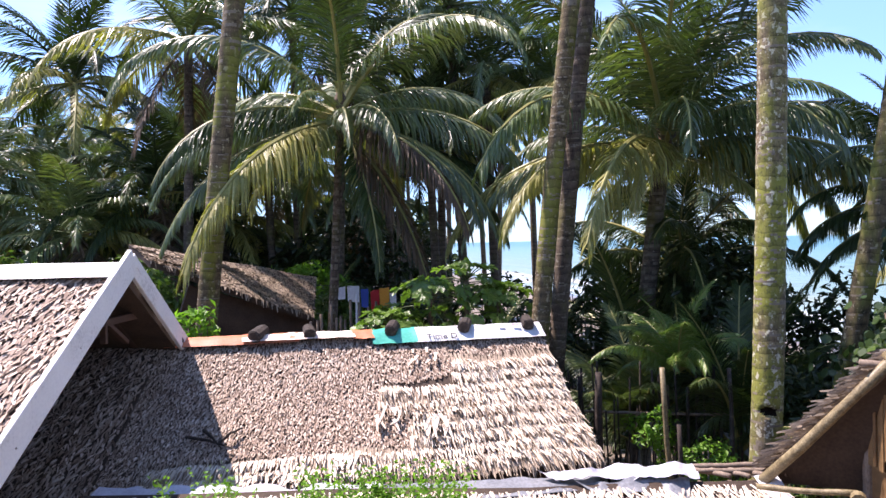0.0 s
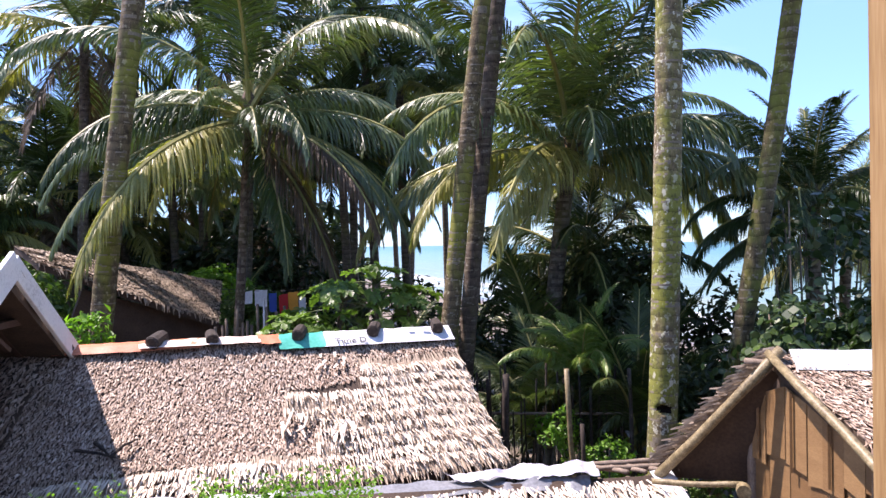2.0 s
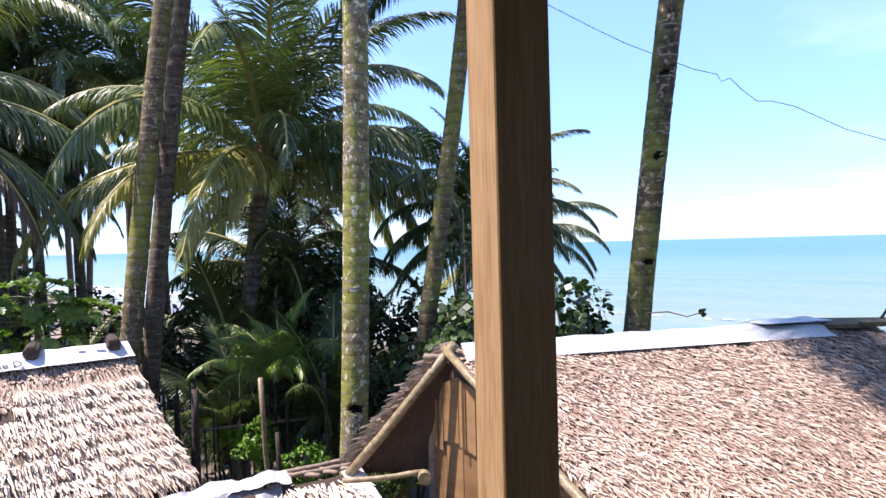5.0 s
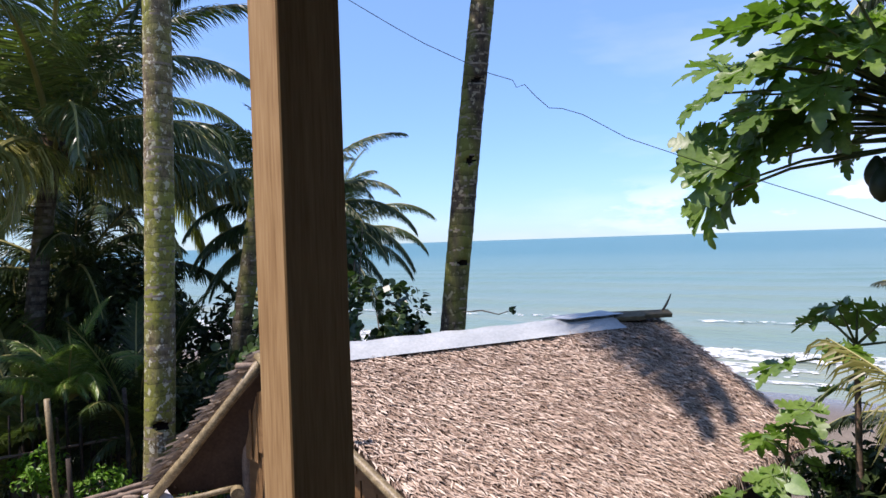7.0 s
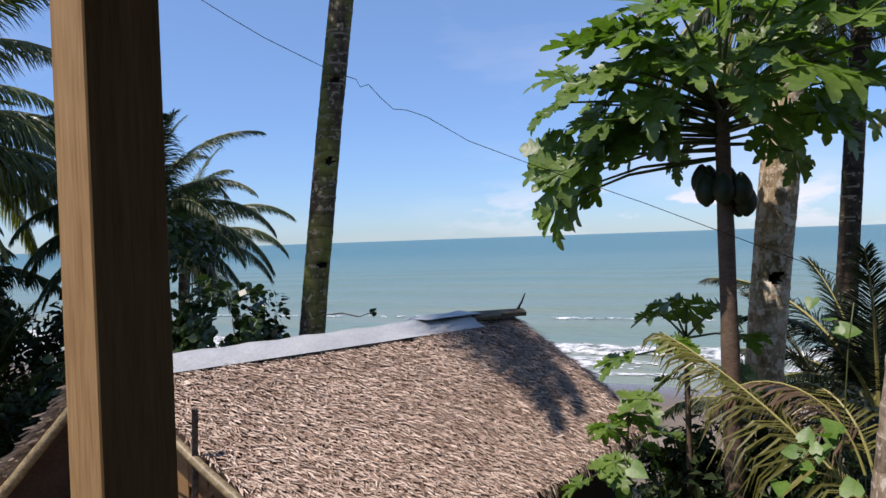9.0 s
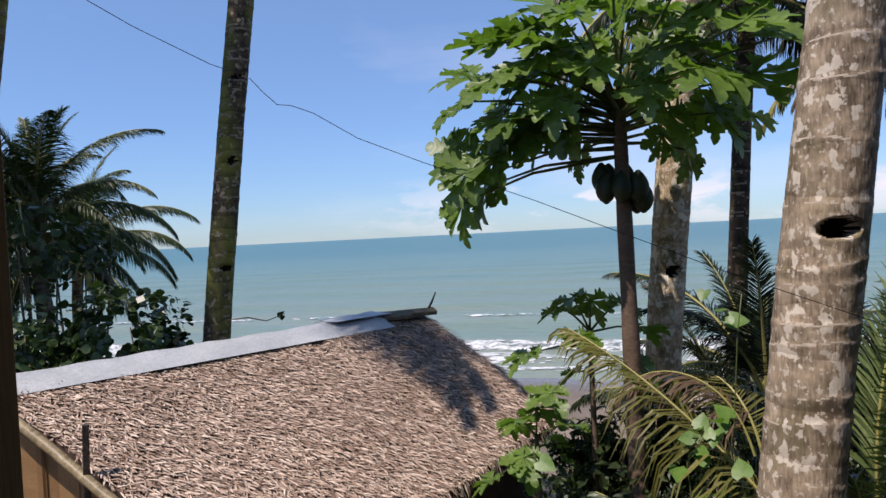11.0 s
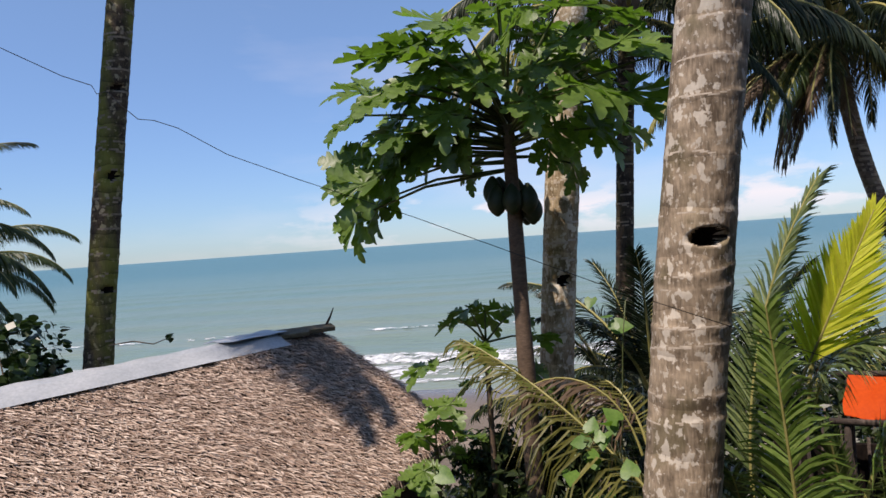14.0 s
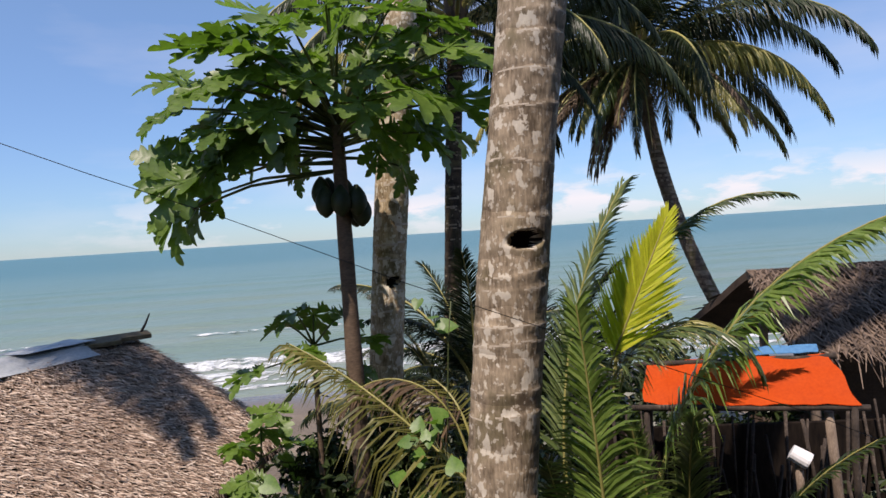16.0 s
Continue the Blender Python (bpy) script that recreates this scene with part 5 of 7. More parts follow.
        solid("plank", bl, M["plank"], a, "weathered plank lying on the end of the thatch ridge", "plank", "planks on the roof")
    bl = Build()
    bl.tube([(6.95, 3.4, 3.36), (7.02, 3.36, 3.47), (7.06, 3.33, 3.57)], [0.016, 0.013, 0.006], 6)
    solid("stick", bl, M["husk"], (6.95, 3.4, 3.34), "short dark stick poking up from the ridge", "stick")
    # slat leaning on the near verge
    bl = Build()
    bl.beam((3.20, 3.98, 1.2), (3.22, 3.90, 3.12), 0.04, 0.03, (-0.6, -0.8, 0))
    solid("slat", bl, M["husk"], (3.20, 3.98, 1.2), "thin dark slat standing against the barge pole", "slat")


seaward_hut()


# dark roof further back among the palms
def back_hut():
    hut = thing("thatched_hut", (-4.0, 13.0, 0), "hut with brown weathered thatch standing behind the palms", "hut")
    c = [(-5.34, 11.74, 4.28), (-2.8, 15.2, 3.5), (-2.45, 12.9, 2.85), (-4.7, 11.1, 4.0)]
    roof(hut, c, 51, "thatch_straw", row=0.05, pitch=0.032, length=0.13, width=0.03, lift=0.025, skew=0.28)
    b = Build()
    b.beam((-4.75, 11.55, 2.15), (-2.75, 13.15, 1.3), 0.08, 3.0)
    part("wall", b, M["underroof_shade"], hut, "wall coloured near black for shade")
    rnd = random.Random(4)
    for i in range(12):
        t = i / 11
        p = lerp((-2.45, 12.75, 0), (-1.3, 12.9, 0), t)
        pole(hut, "stake", p, p + Vector((rnd.uniform(-0.05, 0.05), 0, 3.0 + rnd.uniform(-0.25, 0.2))), 0.025, "stick", i)


back_hut()


# ---- palms that can be told apart ----
# tall unseen crowns: heights and frond counts set so shadows miss roofs and trunks
palm([(-3.66, 10.56, 2.88), (-3.41, 10.63, 5.4), (-3.13, 10.72, 8.04)], 24.0, 0.165, "tall brown coconut palm rising behind the long thatch ridge", "bark_half", nf=8, seed=1, size=1.1, low=4, ring=0.18, seg=30, step=0.02)
palm([(1.33, 9.71, 2.9), (1.62, 9.67, 5.6), (1.85, 9.62, 7.5)], 14.0, 0.135, "tall coconut palm with mossy foot, one of a close pair", "bark_half", nf=12, seed=2, size=1.1, ring=0.16, seg=30, step=0.02)
palm([(1.64, 10.15, 2.6), (1.97, 10.05, 6.0), (2.15, 10.0, 7.6)], 10.2, 0.135, "dark coconut palm leaning beside its twin", "bark_dark", nf=10, seed=3, size=1.0, low=4, ring=0.16, seg=30, step=0.02)
# unseen crown: height, gap and extra fronds are shaped to shadow the seaward roof
palm([(3.21, 6.96, 2.0), (3.28, 6.93, 4.1), (3.33, 6.9, 6.8)], 11.3, 0.155, "coconut palm trunk green with moss and white lichen", "bark_moss", nf=18, gap=(212, 292), seed=4, size=1.05, low=4, extra=((267, 3, 0.8, "frond"), (281, 4, 0.72, "frond"), (252, 3, 1.08, "frond"), (249, 4, 1.15, "frond"), (241, 4, 1.18, "frond"), (253, 4, 0.85, "frond"), (245, 4, 0.75, "frond")), seg=28, step=0.022, ring=0.19, notches=((2.45, -1.9, 0.09, 0.055, 0.06),))
palm([(4.72, 7.98, 3.0), (5.01, 7.81, 5.1), (5.26, 7.66, 7.2)], 8.7, 0.13, "slender curved coconut palm by the shore", "bark_half", nf=14, seed=5, size=0.8, low=3, extra=((150, 5, 0.8, "frond_shaded"), (178, 5, 0.7, "frond_shaded"), (125, 5, 0.75, "frond_shaded")), ring=0.18, seg=30, step=0.02)
palm([(5.86, 5.34, 3.2), (6.01, 5.17, 5.12), (6.17, 5.01, 6.85)], 16.0, 0.145, "ringed coconut palm, bark coloured dark for shade, standing alone before the sea", "bark_sea", nf=10, seed=6, size=1.1, seg=28, step=0.02, ring=0.17, notches=((5.07, -2.1, 0.07, 0.05, 0.05), (5.95, -2.2, 0.07, 0.04, 0.05), (3.95, -2.0, 0.06, 0.04, 0.05)))
palm([(6.1, 0.87, 2.73), (6.1, 0.735, 4.18), (6.13, 0.52, 6.09)], 15.0, 0.148, "coconut palm with lichened trunk, paled to look sunlit, behind the papaya", "bark_pale_sunlit", nf=12, seed=7, size=1.1, seg=32, step=0.018, ring=0.2, notches=((3.81, 3.55, 0.063, 0.052, 0.07),))
palm([(3.72, -0.06, 2.9), (3.80, -0.2, 4.1), (3.83, -0.36, 5.3)], 15.5, 0.18, "thick grey coconut trunk ringed with leaf scars, close to the veranda", "bark_grey", nf=10, seed=8, size=1.1, seg=64, step=0.0075, ring=0.2, notches=((4.13, 3.45, 0.10, 0.05, 0.10),))
palm([(8.9, 0.45, 2.4), (8.9, 0.36, 4.0), (8.95, 0.25, 5.6)], 6.9, 0.12, "thin coconut palm near the beach, bark and leaf coloured dark for shade", "bark_shade", seed=9, nf=32, size=0.95, low=5, leaf="frond_deep_shade", skirt=0.75, seg=24, step=0.02)
palm([(14.72, -4.53, 2.6), (14.96, -3.67, 5.4), (15.03, -3.42, 7.7)], 7.75, 0.17, "leaning coconut palm at the beach with browning skirt of fronds", "bark_dark", nf=36, seed=10, size=1.4, low=5, dry=0.1, leaf="frond_deep_shade", skirt=0.62, extra=((95, 6, 0.8, "frond_brown"), (118, 6, 0.85, "frond_brown"), (140, 6, 0.8, "frond_brown"), (65, 6, 0.8, "frond_brown"), (80, 5, 1.05, "frond_brown"), (88, 4, 1.1, "frond_brown"), (100, 5, 1.05, "frond_brown"), (128, 5, 1.1, "frond_brown"), (150, 5, 1.0, "frond_shaded"), (-130, 5, 0.95, "frond_brown"), (-150, 5, 1.0, "frond_olive"), (172, 6, 0.7, "frond_brown"), (160, 5, 0.9, "frond_brown"), (110, 5, 0.95, "frond_brown"), (130, 5, 0.9, "frond_shaded"), (75, 5, 0.8, "frond_shaded"), (105, 5, 0.75, "frond_shaded"), (-60, 5, 1.0, "frond_olive"), (-85, 5, 1.15, "frond_olive"), (-110, 4, 1.2, "frond_dry"), (-95, 4, 1.35, "frond_olive")))
palm([(-2.16, 13.27, 2.64), (-2.01, 13.17, 4.68), (-1.88, 13.07, 6.72)], 6.78, 0.098, "young coconut palm with a full round crown of glossy fronds", "bark_dark", nf=16, seed=11, size=1.22, low=5, dry=0.04, clear=(250, 320), extra=((243, 5, 1.5, "frond_dry"), (212, 4, 1.25, "frond_shaded"), (190, 5, 1.02, "frond_dry"), (240, 5, 1.0, "frond_dry"), (310, 6, 1.0, "frond_shaded"), (335, 6, 1.25, "frond_brown"), (350, 5, 1.25, "frond_shaded"), (322, 5, 1.2, "frond_brown"), (300, 4, 0.9, "frond"), (205, 5, 0.96, "frond_dry"), (172, 4, 1.34, "frond"), (352, 4, 1.34, "frond"), (20, 3, 1.32, "frond"), (338, 5, 1.14, "frond"), (150, 3, 1.32, "frond")))
palm([(3.38, 12.07, 1.39), (3.62, 12.02, 3.95), (3.86, 11.92, 5.87)], 5.87, 0.165, "coconut palm with yellowing lower fronds", "bark_dark", nf=22, seed=12, size=1.36, low=4, dry=0.3, extra=((222, 5, 0.86, "frond_dry"), (205, 4, 1.25, "frond_dry"), (243, 4, 1.0, "frond_dry"), (332, 4, 1.2, "frond_dry"), (170, 4, 1.3, "frond"), (300, 3, 1.1, "frond"), (315, 5, 0.79, "frond_dry"), (188, 4, 1.08, "frond_dry"), (355, 3, 1.40, "frond"), (8, 4, 1.33, "frond"), (260, 1, 1.40, "frond"), (290, 1, 1.27, "frond")))
palm([(7.0, 9.6, 2.0), (7.25, 10.2, 4.0), (7.5, 10.6, 5.6)], 4.8, 0.13, "low coconut palm leaning seaward", "bark_dark", nf=36, seed=13, size=0.74, low=5, leaf="frond_shaded", dry=0.04)
palm([(9.5, 12.4, 2.0), (9.7, 12.6, 4.0), (9.8, 12.6, 4.6)], 4.4, 0.12, "low coconut palm on the shore", "bark_dark", nf=18, seed=14, size=0.8, low=5, leaf="frond_shaded", dry=0.04)

palm([(4.4, 13.2, 1.5), (4.5, 13.3, 3.0), (4.6, 13.3, 4.0)], 3.7, 0.12, "low coconut palm behind the huts, leaf coloured darker for shade", "bark_dark", nf=22, seed=15, size=0.9, low=4, leaf="frond_shaded", dry=0.05)

# the palm grove behind, inland of the beach
rnd = random.Random(77)
NEAR_GROVE = [(-6.1, 16.9, 9.2, 1.15), (-10.3, 19.5, 8.9, 1.2), (1.25, 18.5, 8.6, 1.1), (-2.6, 18.5, 9.9, 1.15), (0.3, 18.5, 10.5, 1.1), (-4.2, 20, 11, 1.1), (-8.5, 24, 8.2, 1.1), (-13, 23, 7.5, 1.1), (-12, 17.5, 6.0, 1.0), (-7.6, 18.5, 5.6, 1.0), (-6, 27, 7.5, 1.1), (-10, 30, 9.0, 1.1), (-15, 30, 8.0, 1.1)]
FAR_GROVE = [(-20, 30, 9.0, 1.1), (-3, 28, 9.5, 1.1), (-1.4, 25, 8.0, 1.0), (0.3, 32, 9.5, 1.0), (2.6, 30, 9.6, 1.0), (1.7, 32, 9.4, 1.0), (3.2, 24.8, 8.7, 0.9), (-4.9, 19.5, 6.2, 0.9), (-13.5, 13.5, 5.2, 1.0), (-18, 38, 9, 1.1), (-8, 38, 9.5, 1.1), (-2, 40, 9.5, 1.1)]
LOW_GROVE = [(-0.3, 18.0, 6.6, 1.05), (3.1, 18.5, 8.2, 1.05), (0.0, 19.5, 9.0, 1.1), (-1.6, 20.5, 6.8, 1.1), (5.6, 17.0, 5.6, 1.0), (-9.0, 17.0, 4.6, 1.0), (-11.5, 20.0, 5.5, 1.0), (-6.4, 20.5, 5.0, 1.0), (-2.4, 22, 5.5, 1.0), (-15.0, 20.0, 5.8, 1.1), (-8.0, 21.0, 6.6, 1.0), (-5.4, 24.0, 7.0, 1.1)]
for i, (x, y, z, s) in enumerate(NEAR_GROVE + FAR_GROVE + LOW_GROVE):
    lean = rnd.uniform(-0.05, 0.05)
    # every fourth crown takes the darker leaf, as if in shade
    palm([(x - lean * z, y, 0), (x - lean * 0.4 * z, y, z * 0.5), (x, y, z)], z, 0.13, "coconut palm in the grove behind the huts", "bark_dark", nf=22 if y < 22 else 16, size=s, seed=200 + i, lod="far", leaf="frond_shaded" if i % 4 == 1 else "frond", low=6 if i % 3 == 0 else 5, seg=9, step=0.18, ring=0.3, joined=True)

# stemless young palms that fill the understorey
def young_palm(x, y, n, size, seed, label="stemless young coconut palm in the undergrowth", z=0.1, low=4, lod="near", mat=None):
    r = random.Random(seed)
    t = thing("young_palm", (x, y, ground_z(x, y)), label, "palm", "young palms")
    for i in range(n):
        ci = r.choice([0, 1, 1, 2, 2, 3, low][:max(3, low + 2)])
        m = Matrix.Translation((0, 0, z)) @ Matrix.Rotation(i * 2.4 + r.uniform(-0.4, 0.4), 4, "Z") @ Matrix.Scale(size * r.uniform(0.75, 1.15), 4)
        shared("frond", FRONDS[ci, r.randrange(2), lod], t, m, "", mat)
    return t


for i, (x, y, n, s, z) in enumerate([(2.9, 10.2, 16, 0.66, 1.1), (3.9, 9.2, 16, 0.66, 1.3), (4.6, 10.5, 16, 0.75, 1.4), (5.6, 9.3, 14, 0.7, 1.2), (3.4, 12.0, 12, 1.2, 0.8), (6.6, 8.2, 9, 0.8, 0.6), (6.0, 12.2, 10, 1.0, 0.5), (0.5, 13.0, 10, 1.0, 0.6), (-3.4, 17.5, 10, 1.1, 0.8), (-9.2, 15.5, 10, 1.2, 1.0), (-11.0, 21.0, 10, 1.3, 1.5), (-6.5, 22.0, 10, 1.3, 1.5), (-14.5, 18.5, 10, 1.3, 1.2), (8.2, 0.3, 7, 0.8, 1.3), (6.95, 0.1, 6, 0.55, 2.6), (7.9, 0.2, 7, 0.6, 2.4), (9.0, -0.6, 9, 0.9, 1.2)]):
    # darker leaf colours make these young palms look shaded
    young_palm(x, y, n, s, 300 + i, z=z, mat=M["frond_deep_shade"] if i > 12 else M["frond_shaded"] if i % 3 else None)
young_palm(3.15, 9.4, 20, 0.4, 340, "stemless young coconut palm, fresh leaf colour lightened to look sunlit", 2.35, 4, mat=M["frond_fresh"])


# ---- broadleaf growth ----
def leaf_mass(centre, radii, n, size, seed, shape="diamond", up=0.3):
    """Leaves scattered through an uneven mound, denser towards its skin."""
    r = random.Random(seed)
    b = Build()
    c = Vector(centre)
    made = 0
    while made < n:
        d = Vector((r.gauss(0, 1), r.gauss(0, 1), r.gauss(0, 1))).normalized()
        reach = (0.45 + 0.55 * r.random() ** 0.5) * (0.78 + 0.45 * noise.noise((d.x * 1.8 + seed, d.y * 1.8, d.z * 1.8)))
        p = c + Vector((d.x * radii[0], d.y * radii[1], d.z * radii[2])) * reach
        if noise.noise((p.x * 1.7, p.y * 1.7, p.z * 1.7 + seed)) < -0.22:
            made += 0.3
            continue
        made += 1
        nrm = (d * 0.7 + Vector((r.gauss(0, 0.5), r.gauss(0, 0.5), up + r.gauss(0, 0.5)))).normalized()
        t = nrm.cross(Vector((r.gauss(0, 1), r.gauss(0, 1), r.gauss(0, 1)))).normalized()
        s = nrm.cross(t)
        l_ = size * r.uniform(0.6, 1.35)
        if shape == "diamond":
            fold = nrm * l_ * 0.08
            b.add([tuple(p - t * l_ * 0.5), tuple(p + s * l_ * 0.24 + fold), tuple(p + t * l_ * 0.5 - nrm * l_ * 0.12), tuple(p - s * l_ * 0.24 + fold)], [(0, 1, 2, 3)])
        else:
            b.add([tuple(p + (t * math.cos(a) + s * math.sin(a)) * l_ * 0.5 + nrm * (0.08 * l_ * math.cos(2 * a))) for a in [k * math.pi / 4 for k in range(8)]], [tuple(range(8))])
    return b


def shrub(at, radii, n, size, seed, mat="leaf", label="leafy green shrub in the undergrowth", shape="diamond", stems=5, name="shrub"):
    x, y = at[0], at[1]
    g = ground_z(x, y)
    cz = at[2]
    t = thing(name, (x, y, g), label, "shrub", "shrubs")
    part("foliage", leaf_mass((x, y, cz), radii, n, size, seed, shape), M[mat], t)
    r = random.Random(seed)
    for i in range(stems):
        b = Build()
        top = Vector((x + r.uniform(-0.6, 0.6) * radii[0], y + r.uniform(-0.6, 0.6) * radii[1], cz + r.uniform(-0.2, 0.5) * radii[2]))
        a = Vector((x + r.uniform(-0.15, 0.15), y + r.uniform(-0.15, 0.15), g - 0.05))
        mid = lerp(a, top, 0.5) + Vector((r.uniform(-0.1, 0.1), r.uniform(-0.1, 0.1), 0))
        b.tube([a, mid, top], [0.03, 0.022, 0.008], 6)
        part("stem", b, M["twig"], t, smooth=True)
    return t


# the first shrub is coloured bright to look sunlit, dark ones to look shaded
INLAND_SHRUBS = [(-3.4, 17.2, 3.3, 1.1, 0.6, 0.55, 1500, 0.14, "leaf_bright"), (-2.2, 16.6, 2.9, 0.8, 0.5, 0.4, 900, 0.12, "leaf"), (-5.6, 21.5, 2.6, 2.0, 1.2, 2.6, 2400, 0.28, "leaf_shaded"), (-2.9, 23.0, 2.6, 1.8, 1.2, 2.8, 2400, 0.28, "leaf_shaded"), (-0.6, 24.0, 2.6, 1.2, 1.0, 2.6, 1800, 0.28, "leaf_shaded"), (5.6, 15.5, 2.0, 1.6, 1.0, 2.2, 2200, 0.2, "leaf_shaded"), (-9.5, 14.0, 3.2, 2.2, 1.5, 1.3, 3200, 0.2, "leaf"), (-7.0, 15.2, 3.0, 1.8, 1.5, 1.2, 2600, 0.18, "leaf"), (-12.5, 15.0, 3.0, 2.5, 1.5, 1.8, 3000, 0.22, "leaf"), (-5.0, 17.0, 2.6, 2.0, 1.2, 1.6, 2200, 0.2, "leaf_shaded"), (-2.2, 15.2, 2.6, 1.3, 0.8, 1.0, 1800, 0.16, "leaf"), (1.0, 16.0, 2.0, 2.2, 1.0, 1.8, 2600, 0.2, "leaf_shaded"), (-3.0, 20.0, 3.0, 3.0, 1.5, 2.6, 2600, 0.3, "leaf_shaded"), (-9.0, 22.5, 3.5, 4.0, 2.0, 3.0, 3200, 0.34, "leaf_shaded"), (-15.5, 24.0, 3.5, 4.0, 2.0, 3.2, 3200, 0.34, "leaf_shaded"), (3.2, 12.4, 2.2, 1.6, 1.0, 2.0, 2600, 0.18, "leaf_shaded")]
HUT_SHRUBS = [(4.3, 13.6, 3.3, 1.3, 0.9, 1.5, 1800, 0.18, "leaf_shaded"), (5.9, 13.8, 3.2, 1.3, 0.9, 1.5, 1800, 0.18, "leaf_shaded"), (4.8, 11.8, 2.4, 1.8, 1.0, 2.2, 2800, 0.18, "leaf_shaded"), (6.6, 11.2, 2.0, 1.6, 1.0, 1.8, 2400, 0.18, "leaf_shaded"), (4.9, 8.9, 1.9, 1.2, 0.7, 1.1, 2200, 0.13, "leaf_shaded"), (2.45, 8.5, 1.7, 0.42, 0.3, 0.62, 900, 0.075, "leaf_bright"), (3.1, 8.2, 1.5, 0.5, 0.3, 0.4, 700, 0.07, "leaf_bright"), (3.9, 7.9, 1.3, 0.8, 0.4, 0.5, 900, 0.08, "leaf"), (-3.35, 9.3, 3.0, 0.35, 0.3, 0.55, 260, 0.13, "leaf_bright"), (5.75, 1.25, 1.8, 0.5, 0.5, 1.2, 1800, 0.1, "leaf_shaded"), (5.2, 1.55, 1.4, 0.4, 0.4, 0.8, 1200, 0.09, "leaf_shaded"), (7.6, -0.2, 1.6, 1.2, 1.0, 1.3, 2200, 0.14, "leaf_shaded")]
BEACH_SHRUBS = [(5.35, 1.15, 2.45, 0.25, 0.35, 0.45, 1000, 0.09, "leaf_shaded"), (5.45, 0.8, 2.4, 0.25, 0.3, 0.45, 900, 0.09, "leaf_shaded"), (4.95, 0.55, 2.35, 0.3, 0.5, 0.55, 1500, 0.085, "leaf_shaded"), (5.4, 0.55, 2.6, 0.35, 0.45, 0.6, 1500, 0.085, "leaf_shaded"), (9.5, -2.0, 1.8, 1.6, 1.0, 1.4, 2200, 0.15, "leaf_shaded"), (5.2, 0.9, 1.5, 0.8, 0.8, 1.3, 2200, 0.12, "leaf_shaded"), (4.75, 0.6, 1.6, 0.5, 0.8, 0.9, 2400, 0.1, "leaf_shaded"), (5.4, -0.4, 1.5, 0.5, 0.6, 1.0, 2000, 0.1, "leaf_shaded"), (6.3, -2.0, 0.7, 0.6, 1.3, 0.6, 1500, 0.1, "leaf_shaded"), (5.5, -1.5, 0.8, 0.6, 1.0, 0.8, 1800, 0.1, "leaf_shaded"), (7.0, -4.0, 1.0, 0.8, 1.4, 1.0, 2000, 0.12, "leaf_shaded"), (7.6, -1.5, 1.3, 0.8, 1.0, 1.2, 2200, 0.12, "leaf_shaded"), (7.9, -2.8, 1.4, 0.8, 1.0, 1.3, 2200, 0.12, "leaf_shaded"), (8.4, 2.5, 1.0, 0.9, 0.7, 1.0, 2000, 0.12, "leaf_shaded"), (7.4, 1.9, 0.8, 0.6, 0.5, 0.8, 1400, 0.1, "leaf_shaded")]
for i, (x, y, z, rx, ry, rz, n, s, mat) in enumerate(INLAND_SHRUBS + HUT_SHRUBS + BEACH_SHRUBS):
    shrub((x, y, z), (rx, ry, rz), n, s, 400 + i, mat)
# sea grape with round leaves below the ridge of the seaward hut
for i, (x, y, z, rx, ry, rz, n) in enumerate([(5.75, 6.5, 3.02, 1.08, 0.7, 0.84, 1050), (4.85, 7.0, 3.0, 0.7, 0.6, 0.75, 320), (6.5, 8.3, 4.2, 0.8, 0.6, 0.6, 170), (5.2, 7.6, 2.8, 1.2, 0.6, 1.1, 480), (5.6, 7.9, 4.3, 0.9, 0.5, 0.7, 120)]):
    shrub((x, y, z), (rx, ry, rz), int(n * 1.5), 0.098, 470 + i, "leaf_round", "dark sea grape bush with round glossy leaves", "round", 7, "sea_grape")
tw = thing("sea_grape", (5.7, 5.34, ground_z(5.7, 5.34)), "bare sea grape twig ending in a small leaf tuft", "shrub", "shrubs")
b = Build()
b.tube([(5.75, 5.4, 0.0), (5.72, 5.36, 2.2), (5.8, 5.25, 3.4), (6.0, 5.02, 3.42), (6.12, 4.88, 3.37), (6.22, 4.76, 3.42)], [0.03, 0.02, 0.012, 0.008, 0.006, 0.004], 6)
part("stem", b, M["twig"], tw, smooth=True)
part("foliage", leaf_mass((6.23, 4.75, 3.42), (0.05, 0.05, 0.05), 9, 0.075, 480, "round"), M["leaf_round"], tw)
far = Build()
for i, (x, y, z, rx, ry, rz) in enumerate([(-30, 36, 4, 9, 3, 4.5), (-18, 44, 4, 9, 3, 4.5), (-6, 48, 4, 7, 3, 5), (-28, 22, 3.5, 6, 4, 4), (-40, 20, 5, 8, 6, 6)]):
    m = leaf_mass((x, y, z), (rx, ry, rz), 3500, 0.9, 500 + i)
    far.add(m.v, m.f)
tagged(new("far_woods", mesh_of("far_woods", far, M["leaf_shaded"])), "dark green woods closing the grove", "woods", kind="stuff")


